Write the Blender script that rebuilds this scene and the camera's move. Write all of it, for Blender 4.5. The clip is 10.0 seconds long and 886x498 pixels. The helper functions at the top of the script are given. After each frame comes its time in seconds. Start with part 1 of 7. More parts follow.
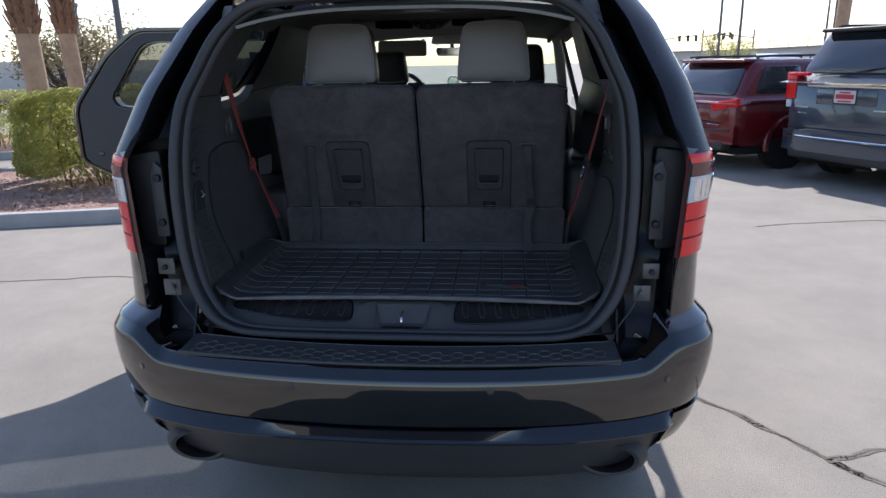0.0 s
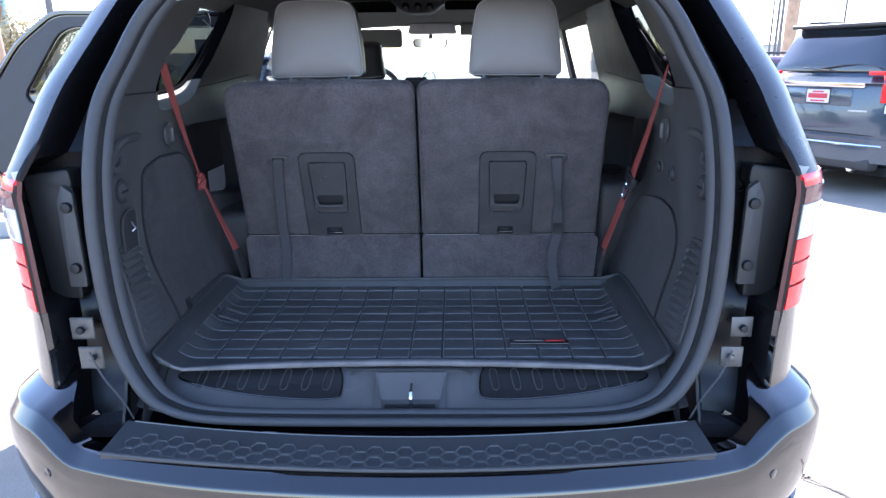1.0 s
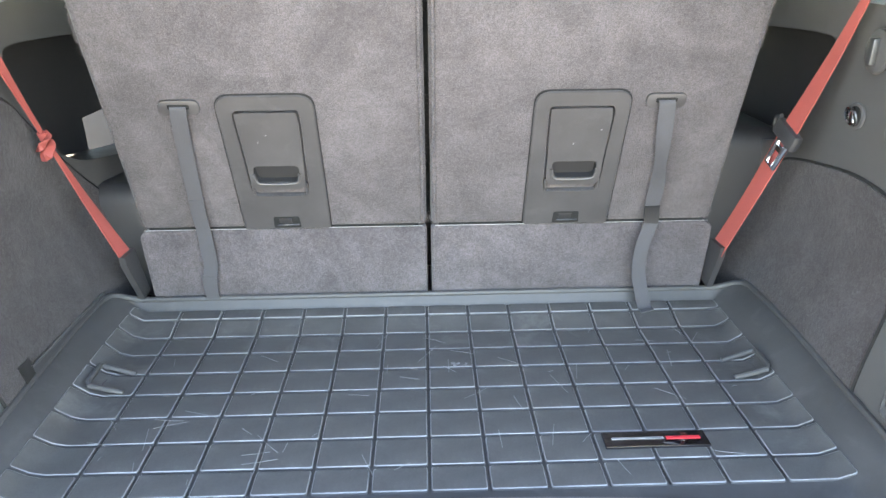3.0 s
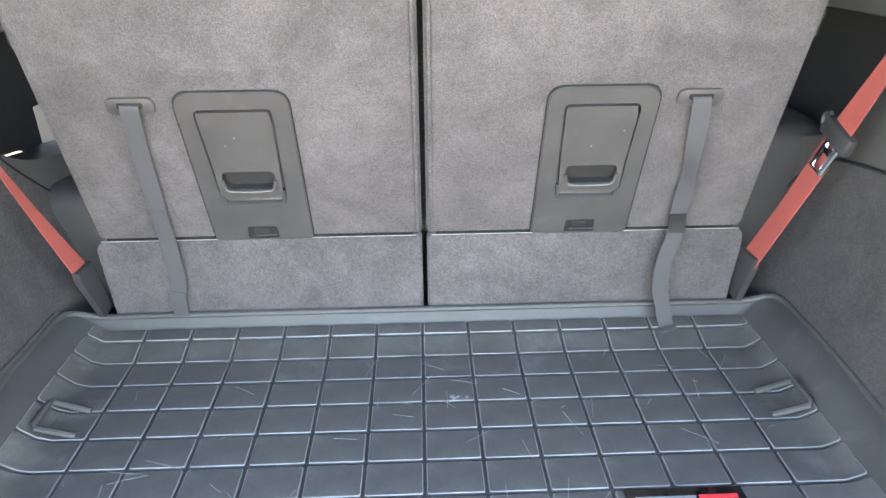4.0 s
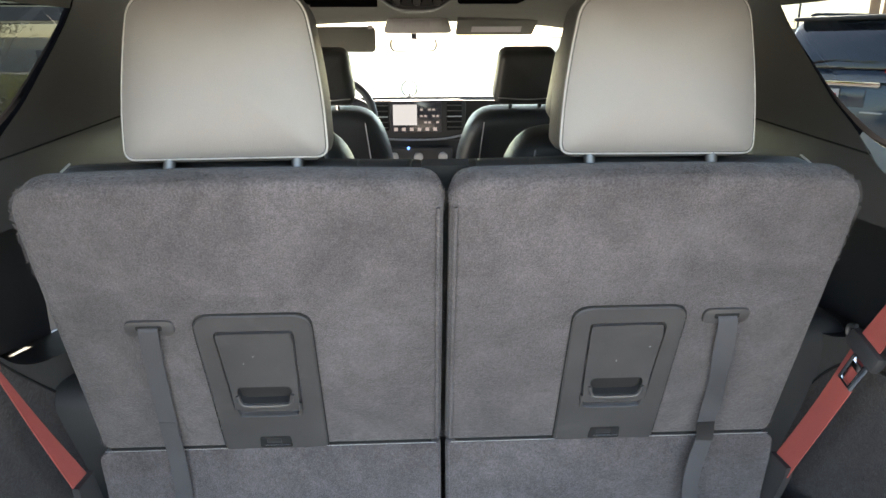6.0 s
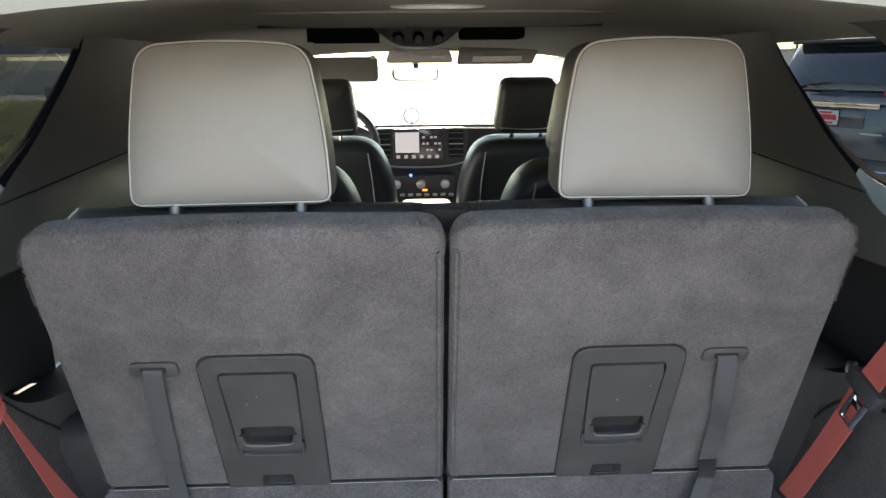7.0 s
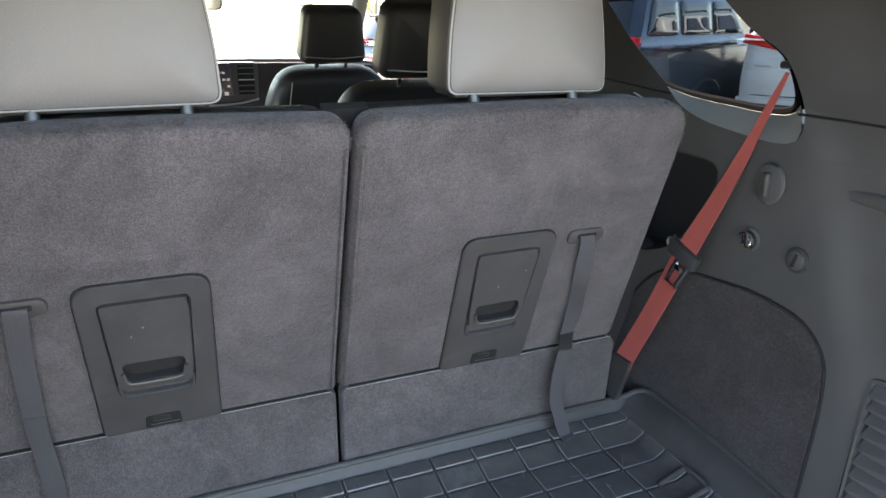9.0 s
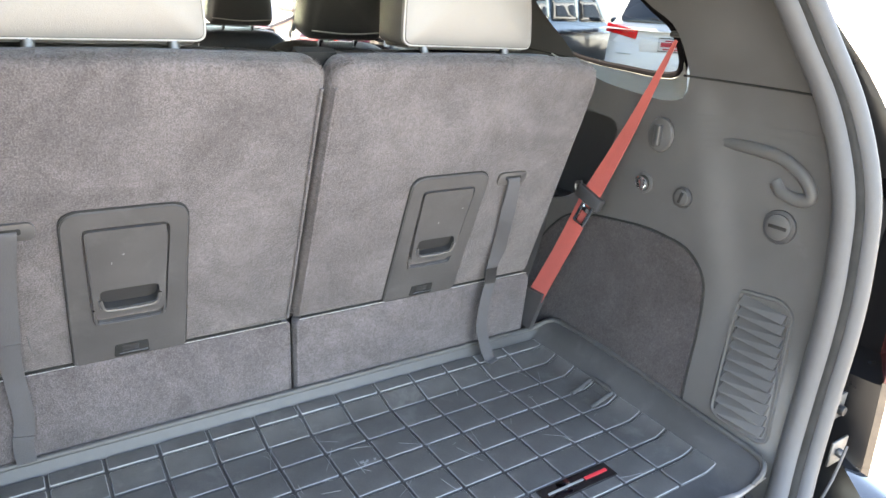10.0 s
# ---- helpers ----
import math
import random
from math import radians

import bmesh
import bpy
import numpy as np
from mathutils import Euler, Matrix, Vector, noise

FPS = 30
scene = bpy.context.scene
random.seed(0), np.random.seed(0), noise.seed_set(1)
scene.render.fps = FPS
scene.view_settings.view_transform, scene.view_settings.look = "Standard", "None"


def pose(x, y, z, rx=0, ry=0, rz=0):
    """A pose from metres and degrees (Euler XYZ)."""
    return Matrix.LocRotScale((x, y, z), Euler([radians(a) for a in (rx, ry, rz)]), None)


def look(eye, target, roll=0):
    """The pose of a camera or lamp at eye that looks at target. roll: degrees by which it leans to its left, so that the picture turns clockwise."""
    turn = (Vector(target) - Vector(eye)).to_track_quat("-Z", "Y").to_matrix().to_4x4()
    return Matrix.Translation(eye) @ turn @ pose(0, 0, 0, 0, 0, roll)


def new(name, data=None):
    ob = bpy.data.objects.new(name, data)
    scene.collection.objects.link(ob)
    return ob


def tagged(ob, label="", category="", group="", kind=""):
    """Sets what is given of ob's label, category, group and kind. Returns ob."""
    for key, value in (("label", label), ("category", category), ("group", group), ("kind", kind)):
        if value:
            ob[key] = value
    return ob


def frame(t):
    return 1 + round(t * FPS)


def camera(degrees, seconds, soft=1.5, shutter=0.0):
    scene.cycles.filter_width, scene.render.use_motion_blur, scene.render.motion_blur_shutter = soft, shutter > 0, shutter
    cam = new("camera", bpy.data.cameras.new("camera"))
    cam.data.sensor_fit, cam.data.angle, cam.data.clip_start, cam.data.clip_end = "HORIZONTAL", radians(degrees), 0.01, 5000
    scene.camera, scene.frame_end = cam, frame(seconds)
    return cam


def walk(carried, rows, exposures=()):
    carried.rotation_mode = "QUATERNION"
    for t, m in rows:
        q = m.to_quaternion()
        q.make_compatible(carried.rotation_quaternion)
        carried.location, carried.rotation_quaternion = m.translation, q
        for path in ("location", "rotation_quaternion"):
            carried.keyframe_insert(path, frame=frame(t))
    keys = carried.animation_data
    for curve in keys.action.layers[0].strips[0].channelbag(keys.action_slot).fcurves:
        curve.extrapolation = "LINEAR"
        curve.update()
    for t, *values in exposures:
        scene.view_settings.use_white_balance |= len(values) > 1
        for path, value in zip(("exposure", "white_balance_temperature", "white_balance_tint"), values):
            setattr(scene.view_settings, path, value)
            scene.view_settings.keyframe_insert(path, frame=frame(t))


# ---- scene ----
cam = camera(66.7, 10.0)
PATH = [
    (0, (0.325, -1.71, 1.549), (0.143, 0.21, 1.019), -1.0),
    (0.5, (0.176, -1.452, 1.54), (0.089, 0.474, 1.007), -1.0),
    (1, (0.111, -1.165, 1.53), (0.072, 0.761, 0.99), -0.6),
    (1.5, (0.11, -0.876, 1.512), (0.038, 1.029, 0.908), -0.8),
    (2, (0.031, -0.632, 1.484), (0.026, 1.249, 0.803), -0.8),
    (2.5, (-0.009, -0.462, 1.468), (0.035, 1.406, 0.756), -0.6),
    (3.8, (0.004, -0.175, 1.474), (0.056, 1.62, 0.593), -0.5),
    (4, (-0.002, -0.152, 1.488), (0.056, 1.642, 0.605), -0.5),
    (4.5, (-0.022, -0.113, 1.522), (0.04, 1.699, 0.676), -0.4),
    (5, (-0.031, -0.093, 1.554), (0.033, 1.76, 0.804), -0.1),
    (5.5, (-0.039, -0.078, 1.59), (0.037, 1.806, 0.925), -0.3),
    (6, (-0.041, -0.074, 1.628), (0.042, 1.838, 1.047), -0.3),
    (7.5, (-0.034, -0.086, 1.663), (0.039, 1.842, 1.14), -0.6),
    (8, (-0.003, -0.128, 1.652), (0.097, 1.796, 1.116), 0.3),
    (8.5, (-0.044, -0.154, 1.631), (0.217, 1.745, 1.059), 0.6),
    (9, (-0.227, -0.077, 1.596), (0.511, 1.661, 0.937), 0.7),
    (9.5, (-0.346, -0.082, 1.585), (0.656, 1.502, 0.885), 2.9),
    (10, (-0.403, -0.152, 1.562), (0.659, 1.393, 0.867), 3.8),
]
EXPOSURES = [(0, 0.42, 6050, 16), (0.5, 1.18, 5800, 17), (1, 2.30, 5750, 18), (1.5, 3.68, 6750, 15), (2, 4.13, 7400, 12), (2.5, 4.38, 7900, 12), (4, 4.38, 8150, 12), (4.5, 4.28, 8050, 12), (5, 4.28, 8100, 13), (5.5, 3.83, 8000, 12), (6, 3.33, 7800, 12), (7.5, 2.98, 7600, 12), (8.5, 3.18, 7500, 15), (9, 3.03, 7500, 14), (9.5, 3.88, 7800, 14), (10, 4.18, 8250, 14)]
walk(cam, [(t, look(eye, target, roll)) for t, eye, target, roll in PATH], EXPOSURES)
SUN_EL, SUN_AZ, SUN_STRENGTH, SKY_STRENGTH = 44.0, -3.0, 4.9, 0.165

# ---- world, sun and exposure ----
world = bpy.data.worlds.new("sky")
scene.world = world
world.use_nodes = True
wn = world.node_tree
sky = wn.nodes.new("ShaderNodeTexSky")
sky.sky_type = "NISHITA"
sky.sun_disc = False
sky.sun_elevation = radians(SUN_EL)
sky.sun_rotation = radians(SUN_AZ)
sky.air_density, sky.dust_density, sky.ozone_density = 1.0, 0.8, 1.0
wn.links.new(sky.outputs[0], wn.nodes["Background"].inputs[0])
wn.nodes["Background"].inputs[1].default_value = SKY_STRENGTH
sun = new("sun", bpy.data.lights.new("sun", "SUN"))
sun.data.energy, sun.data.angle, sun.data.color = SUN_STRENGTH, radians(0.55), (1.0, 0.95, 0.88)
_e, _a = radians(SUN_EL), radians(SUN_AZ)
sun.matrix_world = look((0, 0, 30), (-30 * math.sin(_a) * math.cos(_e) / math.sin(_e), -30 * math.cos(_a) * math.cos(_e) / math.sin(_e), 0))


# ---- materials ----
def node(nt, kind, **values):
    n = nt.nodes.new(kind)
    for key, value in values.items():
        n.inputs[key].default_value = value
    return n


def surface(name, color, rough=0.6, metal=0.0, scale=30.0, vary=0.15, grain=400.0, bump=0.1, depth=0.001, coat=0.0,
            sheen=0.0, stain=None, stain_scale=3.0, stain_cut=0.55, spec=0.5, rough_vary=0.12, fine=0.35, per_object=0.0, tight=1.0):
    """A procedural surface with colour that varies at two scales, uneven gloss and a fine relief."""
    m = bpy.data.materials.new(name)
    m.use_nodes = True
    nt = m.node_tree
    b = nt.nodes["Principled BSDF"]
    L = nt.links.new
    tc = nt.nodes.new("ShaderNodeTexCoord")
    co = tc.outputs["Object"]
    n1 = node(nt, "ShaderNodeTexNoise", Scale=scale, Detail=5.0, Roughness=0.6)
    n2 = node(nt, "ShaderNodeTexNoise", Scale=grain, Detail=2.0)
    L(co, n1.inputs["Vector"])
    L(co, n2.inputs["Vector"])
    add = nt.nodes.new("ShaderNodeMath")
    add.operation = "MULTIPLY_ADD"
    add.inputs[1].default_value = fine
    L(n2.outputs["Fac"], add.inputs[0])
    L(n1.outputs["Fac"], add.inputs[2])
    ramp = node(nt, "ShaderNodeMapRange", **{"From Min": 0.5 + fine * 0.5 - (0.2 + fine * 0.2) * tight, "From Max": 0.5 + fine * 0.5 + (0.2 + fine * 0.2) * tight, "To Min": 1 - vary, "To Max": 1 + vary})
    L(add.outputs[0], ramp.inputs["Value"])
    mix = nt.nodes.new("ShaderNodeVectorMath")
    mix.operation = "SCALE"
    mix.inputs[0].default_value = color
    L(ramp.outputs[0], mix.inputs["Scale"])
    col = mix.outputs[0]
    if per_object:
        oi = nt.nodes.new("ShaderNodeObjectInfo")
        pr = node(nt, "ShaderNodeMapRange", **{"To Min": 1 - per_object, "To Max": 1 + per_object})
        L(oi.outputs["Random"], pr.inputs["Value"])
        s2 = nt.nodes.new("ShaderNodeVectorMath")
        s2.operation = "SCALE"
        L(col, s2.inputs[0])
        L(pr.outputs[0], s2.inputs["Scale"])
        col = s2.outputs[0]
    if stain:
        n3 = node(nt, "ShaderNodeTexNoise", Scale=stain_scale, Detail=6.0, Roughness=0.65, Distortion=0.4)
        L(co, n3.inputs["Vector"])
        r3 = node(nt, "ShaderNodeMapRange", **{"From Min": stain_cut, "From Max": stain_cut + 0.2})
        L(n3.outputs["Fac"], r3.inputs["Value"])
        mx = nt.nodes.new("ShaderNodeMix")
        mx.data_type = "RGBA"
        L(r3.outputs[0], mx.inputs["Factor"])
        L(col, mx.inputs[6])
        mx.inputs[7].default_value = (*stain, 1)
        col = mx.outputs[2]
    L(col, b.inputs["Base Color"])
    rr = node(nt, "ShaderNodeMapRange", **{"From Min": 0.3, "From Max": 0.7, "To Min": max(0.02, rough - rough_vary * rough), "To Max": min(1, rough + rough_vary * rough)})
    L(n1.outputs["Fac"], rr.inputs["Value"])
    L(rr.outputs[0], b.inputs["Roughness"])
    b.inputs["Metallic"].default_value = metal
    b.inputs["Specular IOR Level"].default_value = spec
    b.inputs["Coat Weight"].default_value = coat
    b.inputs["Coat Roughness"].default_value = 0.03
    b.inputs["Sheen Weight"].default_value = sheen
    b.inputs["Sheen Roughness"].default_value = 0.45
    if bump:
        bp = node(nt, "ShaderNodeBump", Strength=bump, Distance=depth)
        L(n2.outputs["Fac"], bp.inputs["Height"])
        L(bp.outputs[0], b.inputs["Normal"])
    return m


def glass(name, tint, rough=0.01):
    m = bpy.data.materials.new(name)
    m.use_nodes = True
    nt = m.node_tree
    nt.nodes.remove(nt.nodes["Principled BSDF"])
    tr = node(nt, "ShaderNodeBsdfTransparent", Color=(*tint, 1))
    gl = node(nt, "ShaderNodeBsdfGlossy", Roughness=rough)
    lw = node(nt, "ShaderNodeLayerWeight", Blend=0.5)
    po = nt.nodes.new("ShaderNodeMath")
    po.operation = "POWER"
    po.inputs[1].default_value = 4.0
    nt.links.new(lw.outputs["Facing"], po.inputs[0])
    fr = node(nt, "ShaderNodeMapRange", **{"To Min": 0.05, "To Max": 0.7})
    nt.links.new(po.outputs[0], fr.inputs["Value"])
    mx = nt.nodes.new("ShaderNodeMixShader")
    nt.links.new(fr.outputs[0], mx.inputs[0])
    nt.links.new(tr.outputs[0], mx.inputs[1])
    nt.links.new(gl.outputs[0], mx.inputs[2])
    nt.links.new(mx.outputs[0], nt.nodes["Material Output"].inputs[0])
    return m


def glow(name, color, strength):
    m = bpy.data.materials.new(name)
    m.use_nodes = True
    b = m.node_tree.nodes["Principled BSDF"]
    b.inputs["Base Color"].default_value = (0.01, 0.01, 0.01, 1)
    b.inputs["Roughness"].default_value = 0.15
    b.inputs["Emission Color"].default_value = (*color, 1)
    b.inputs["Emission Strength"].default_value = strength
    return m


def lens_plastic(name, color, rough=0.08):
    m = surface(name, color, rough=rough, vary=0.12, bump=0.25, grain=160, depth=0.002, coat=0.25, spec=0.4)
    return m


PAINT = surface("black_paint", (0.002, 0.002, 0.0026), rough=0.01, vary=0.1, bump=0.0, spec=0.85, rough_vary=0.3, coat=0.4)
JAMB = surface("black_jamb_paint", (0.005, 0.005, 0.006), rough=0.3, spec=0.3, vary=0.2, bump=0.03, grain=200)
GLOSS = surface("gloss_black_trim", (0.005, 0.004, 0.006), rough=0.06, vary=0.1, bump=0.0, spec=0.6, coat=0.6)
MATT = surface("matt_black_plastic", (0.011, 0.011, 0.012), rough=0.55, vary=0.2, bump=0.25, grain=900, depth=0.0006)
TRIM = surface("charcoal_grained_plastic", (0.062, 0.0615, 0.062), rough=0.48, spec=0.38, vary=0.12, scale=9, bump=0.35, grain=1300, depth=0.0006,
               stain=(0.09, 0.09, 0.094), stain_scale=7, stain_cut=0.62)
PLATE_TRIM = surface("dark_satin_plastic", (0.046, 0.044, 0.045), rough=0.40, vary=0.2, scale=14, bump=0.3, grain=1300, depth=0.0006, stain=(0.066, 0.064, 0.064), stain_scale=16, stain_cut=0.58)
SCUFF = surface("dusty_scuff", (0.19, 0.19, 0.195), rough=0.8, vary=0.3, bump=0.2)
PILLAR = surface("satin_black_pillar", (0.006, 0.005, 0.008), rough=0.3, vary=0.15, bump=0.02, grain=300, spec=0.25)
PIPING = surface("grey_piping", (0.30, 0.295, 0.285), rough=0.6, vary=0.1, bump=0.2, grain=900)
# Far paler than the lining: the ledge's daylight is put into this colour.
REVEAL = surface("daylit_grey_plastic", (0.27, 0.27, 0.245), rough=0.75, vary=0.12, scale=9, bump=0.3, grain=1300, depth=0.0006, spec=0.12)
RUBBER_BLACK = surface("black_window_rubber", (0.008, 0.008, 0.009), rough=0.9, vary=0.1, bump=0.1, grain=700, spec=0.0)
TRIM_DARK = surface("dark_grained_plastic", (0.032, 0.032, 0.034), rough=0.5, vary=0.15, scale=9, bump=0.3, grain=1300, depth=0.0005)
def pile(name, color, blotch=0.30, fleck=0.34):
    """Short brushed carpet: fine flecks, clumps of leaning pile and soft darker patches where it was stroked."""
    m = bpy.data.materials.new(name)
    m.use_nodes = True
    nt = m.node_tree
    b = nt.nodes["Principled BSDF"]
    L = nt.links.new
    tc = nt.nodes.new("ShaderNodeTexCoord")
    rows = ((430.0, 2.0, 0.0, fleck, 0.36, 0.64), (150.0, 3.0, 0.0, 0.15, 0.34, 0.66), (26.0, 4.0, 0.6, 0.11, 0.34, 0.66), (7.0, 4.0, 0.8, blotch, 0.38, 0.62))
    value, fine = None, []
    for scale, detail, bend, amount, lo, hi in rows:
        n = node(nt, "ShaderNodeTexNoise", Scale=scale, Detail=detail, Roughness=0.62, Distortion=bend)
        L(tc.outputs["Object"], n.inputs["Vector"])
        fine.append(n)
        r = node(nt, "ShaderNodeMapRange", **{"From Min": lo, "From Max": hi, "To Min": 1 - amount, "To Max": 1 + amount * 0.7})
        L(n.outputs["Fac"], r.inputs["Value"])
        if value is None:
            value = r.outputs[0]
        else:
            mu = nt.nodes.new("ShaderNodeMath")
            mu.operation = "MULTIPLY"
            L(value, mu.inputs[0])
            L(r.outputs[0], mu.inputs[1])
            value = mu.outputs[0]
    sc = nt.nodes.new("ShaderNodeVectorMath")
    sc.operation = "SCALE"
    sc.inputs[0].default_value = color
    L(value, sc.inputs["Scale"])
    L(sc.outputs[0], b.inputs["Base Color"])
    b.inputs["Roughness"].default_value = 0.95
    b.inputs["Specular IOR Level"].default_value = 0.08
    b.inputs["Sheen Weight"].default_value = 0.12
    b.inputs["Sheen Roughness"].default_value = 0.5
    mix = nt.nodes.new("ShaderNodeMath")
    mix.operation = "ADD"
    L(fine[0].outputs["Fac"], mix.inputs[0])
    L(fine[1].outputs["Fac"], mix.inputs[1])
    bp = node(nt, "ShaderNodeBump", Strength=0.8, Distance=0.0022)
    L(mix.outputs[0], bp.inputs["Height"])
    L(bp.outputs[0], b.inputs["Normal"])
    return m


CARPET = pile("charcoal_carpet", (0.086, 0.078, 0.081), 0.18, 0.26)
CARPET_SIDE = pile("dark_side_carpet", (0.047, 0.043, 0.045), 0.16, 0.26)
SILL = surface("satin_sill_plastic", (0.082, 0.080, 0.081), rough=0.40, spec=0.5, vary=0.14, scale=10, bump=0.3, grain=1300, depth=0.0005, stain=(0.12, 0.118, 0.118), stain_scale=14, stain_cut=0.60)
RUBBER = surface("black_rubber_mat", (0.052, 0.052, 0.053), rough=0.5, spec=0.4, vary=0.25, scale=11, bump=0.15, grain=700, depth=0.0006,
                 stain=(0.078, 0.077, 0.076), stain_scale=12, stain_cut=0.56)
RUBBER_TOP = surface("scuffed_rubber_cell", (0.070, 0.069, 0.068), rough=0.46, spec=0.45, vary=0.32, scale=16, bump=0.12, grain=700, depth=0.0006,
                     stain=(0.125, 0.123, 0.120), stain_scale=13, stain_cut=0.54, fine=0.6)
# Scuffed edges, with the sky glint on them put into the pale tone.
RUBBER_RIB = surface("worn_glint_rubber_edge", (0.17, 0.17, 0.172), rough=0.40, vary=0.45, scale=20, bump=0.1, grain=500)
# Paler than the tray: sky light on the turned lip is in this colour.
RUBBER_LIP = surface("skylit_worn_rubber_lip", (0.16, 0.152, 0.150), rough=0.7, spec=0.25, vary=0.3, scale=14, bump=0.2, grain=400, stain=(0.10, 0.10, 0.098), stain_scale=9)
SEAL = surface("grey_rubber_seal", (0.056, 0.057, 0.061), rough=0.6, spec=0.4, vary=0.15, bump=0.1, grain=700)
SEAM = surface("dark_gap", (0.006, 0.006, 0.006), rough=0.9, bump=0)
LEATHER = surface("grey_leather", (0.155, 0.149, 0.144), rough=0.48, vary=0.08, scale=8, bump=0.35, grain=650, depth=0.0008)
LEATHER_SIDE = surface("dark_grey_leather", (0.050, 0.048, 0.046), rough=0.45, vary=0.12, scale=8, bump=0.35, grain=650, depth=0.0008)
LEATHER_BLACK = surface("black_leather", (0.034, 0.033, 0.033), rough=0.42, vary=0.15, scale=8, bump=0.4, grain=600, depth=0.0009)
STITCH = surface("pale_stitching", (0.42, 0.41, 0.39), rough=0.8, bump=0.3, grain=900)
WEB_RED = surface("red_webbing", (0.30, 0.062, 0.052), rough=0.7, vary=0.15, bump=0.7, grain=700, depth=0.001)
WEB_BLACK = surface("black_webbing", (0.045, 0.045, 0.05), rough=0.75, vary=0.2, bump=0.7, grain=700, depth=0.001)
CHROME = surface("chrome", (0.75, 0.75, 0.76), rough=0.12, metal=1.0, vary=0.05, bump=0)
STEEL = surface("dull_steel", (0.15, 0.152, 0.155), rough=0.55, metal=1.0, vary=0.2, bump=0.1)
SATIN = surface("satin_silver_plastic", (0.45, 0.46, 0.48), rough=0.35, metal=0.6, vary=0.1, bump=0)
HEADLINER = surface("grey_headliner_cloth", (0.21, 0.21, 0.19), rough=0.95, vary=0.1, scale=6, bump=0.6, grain=900, depth=0.001, spec=0.1)
TAIL_RED = lens_plastic("red_lamp_lens", (0.72, 0.008, 0.012))
TAIL_CLEAR = lens_plastic("clear_lamp_lens", (0.55, 0.57, 0.6))
TAIL_DARK = lens_plastic("smoked_lamp_lens", (0.12, 0.035, 0.035))
GLASS_DARK = glass("privacy_glass", (0.15, 0.168, 0.172))
GLASS_SIDE = glass("lightly_tinted_glass", (0.34, 0.37, 0.36))
GLASS_CLEAR = glass("clear_glass", (0.82, 0.88, 0.85))
GLASS_CAR = surface("tinted_car_window", (0.012, 0.014, 0.018), rough=0.04, vary=0.1, bump=0, coat=1.0)
ASPHALT = surface("sunlit_asphalt", (0.262, 0.236, 0.198), rough=0.92, vary=0.36, scale=1.6, grain=190, bump=0.7, depth=0.004,
                  stain=(0.185, 0.167, 0.142), stain_scale=0.5, stain_cut=0.56, fine=1.1)
CRACK = surface("dark_open_crack", (0.085, 0.075, 0.060), rough=0.95, vary=0.4, scale=12, bump=0.8, depth=0.004)
CRACK_EDGE = surface("crumbled_asphalt", (0.175, 0.155, 0.122), rough=0.95, vary=0.4, scale=14, grain=160, bump=0.9, depth=0.004, fine=1.2)
CONCRETE = surface("kerb_concrete", (0.36, 0.35, 0.33), rough=0.85, vary=0.18, scale=3, grain=120, bump=0.5, depth=0.004)
WALL_FAR = surface("tan_block_wall", (0.60, 0.55, 0.49), rough=0.9, vary=0.12, scale=0.2, grain=2, bump=0.2)
MULCH = surface("brown_bark_mulch", (0.30, 0.185, 0.14), rough=0.95, vary=0.5, scale=9, grain=60, bump=1.0, depth=0.03, fine=0.9)
CHIP = surface("bark_chip", (0.40, 0.26, 0.20), rough=0.95, vary=0.3, bump=0.5, per_object=0.3)
BARK = surface("palm_bark", (0.46, 0.30, 0.19), rough=0.9, vary=0.3, scale=4, grain=40, bump=0.9, depth=0.02)
BARK_DARK = surface("palm_boot_bark", (0.24, 0.125, 0.07), rough=0.9, vary=0.4, scale=12, grain=60, bump=0.9, depth=0.01)
LEAF = surface("hedge_leaf", (0.40, 0.40, 0.11), rough=0.55, vary=0.45, scale=3, bump=0.0, grain=30)
LEAF_DRY = surface("far_tree_leaf", (0.20, 0.17, 0.09), rough=0.8, vary=0.4, scale=2, bump=0, grain=20)
def leafy(m, share):
    """Lets light shine through thin leaves."""
    nt = m.node_tree
    b, out = nt.nodes["Principled BSDF"], nt.nodes["Material Output"]
    tr = nt.nodes.new("ShaderNodeBsdfTranslucent")
    nt.links.new(b.inputs["Base Color"].links[0].from_socket, tr.inputs["Color"])
    mx = node(nt, "ShaderNodeMixShader", Fac=share)
    nt.links.new(b.outputs[0], mx.inputs[1])
    nt.links.new(tr.outputs[0], mx.inputs[2])
    nt.links.new(mx.outputs[0], out.inputs[0])


leafy(LEAF, 0.55)
leafy(LEAF_DRY, 0.4)
TWIG = surface("brown_twig", (0.10, 0.07, 0.05), rough=0.9, vary=0.3)
POLE = surface("brown_painted_steel", (0.13, 0.12, 0.115), rough=0.5, vary=0.15)
POLE_GREEN = surface("green_painted_steel", (0.10, 0.20, 0.18), rough=0.5, vary=0.15)
PAINT_SUV = surface("grey_blue_car_paint", (0.045, 0.068, 0.095), rough=0.22, coat=1.0, metal=0.3, vary=0.1, bump=0)
PAINT_RED = surface("dark_red_car_paint", (0.14, 0.008, 0.012), rough=0.25, coat=1.0, metal=0.3, vary=0.1, bump=0)
PAINT_WHITE = surface("white_car_paint", (0.75, 0.76, 0.77), rough=0.25, coat=1.0, vary=0.04, bump=0)
PAINT_BLUE = surface("dark_blue_car_paint", (0.015, 0.03, 0.09), rough=0.25, coat=1.0, vary=0.1, bump=0)
TYRE = surface("tyre_rubber", (0.018, 0.018, 0.018), rough=0.8, vary=0.2, bump=0.4)
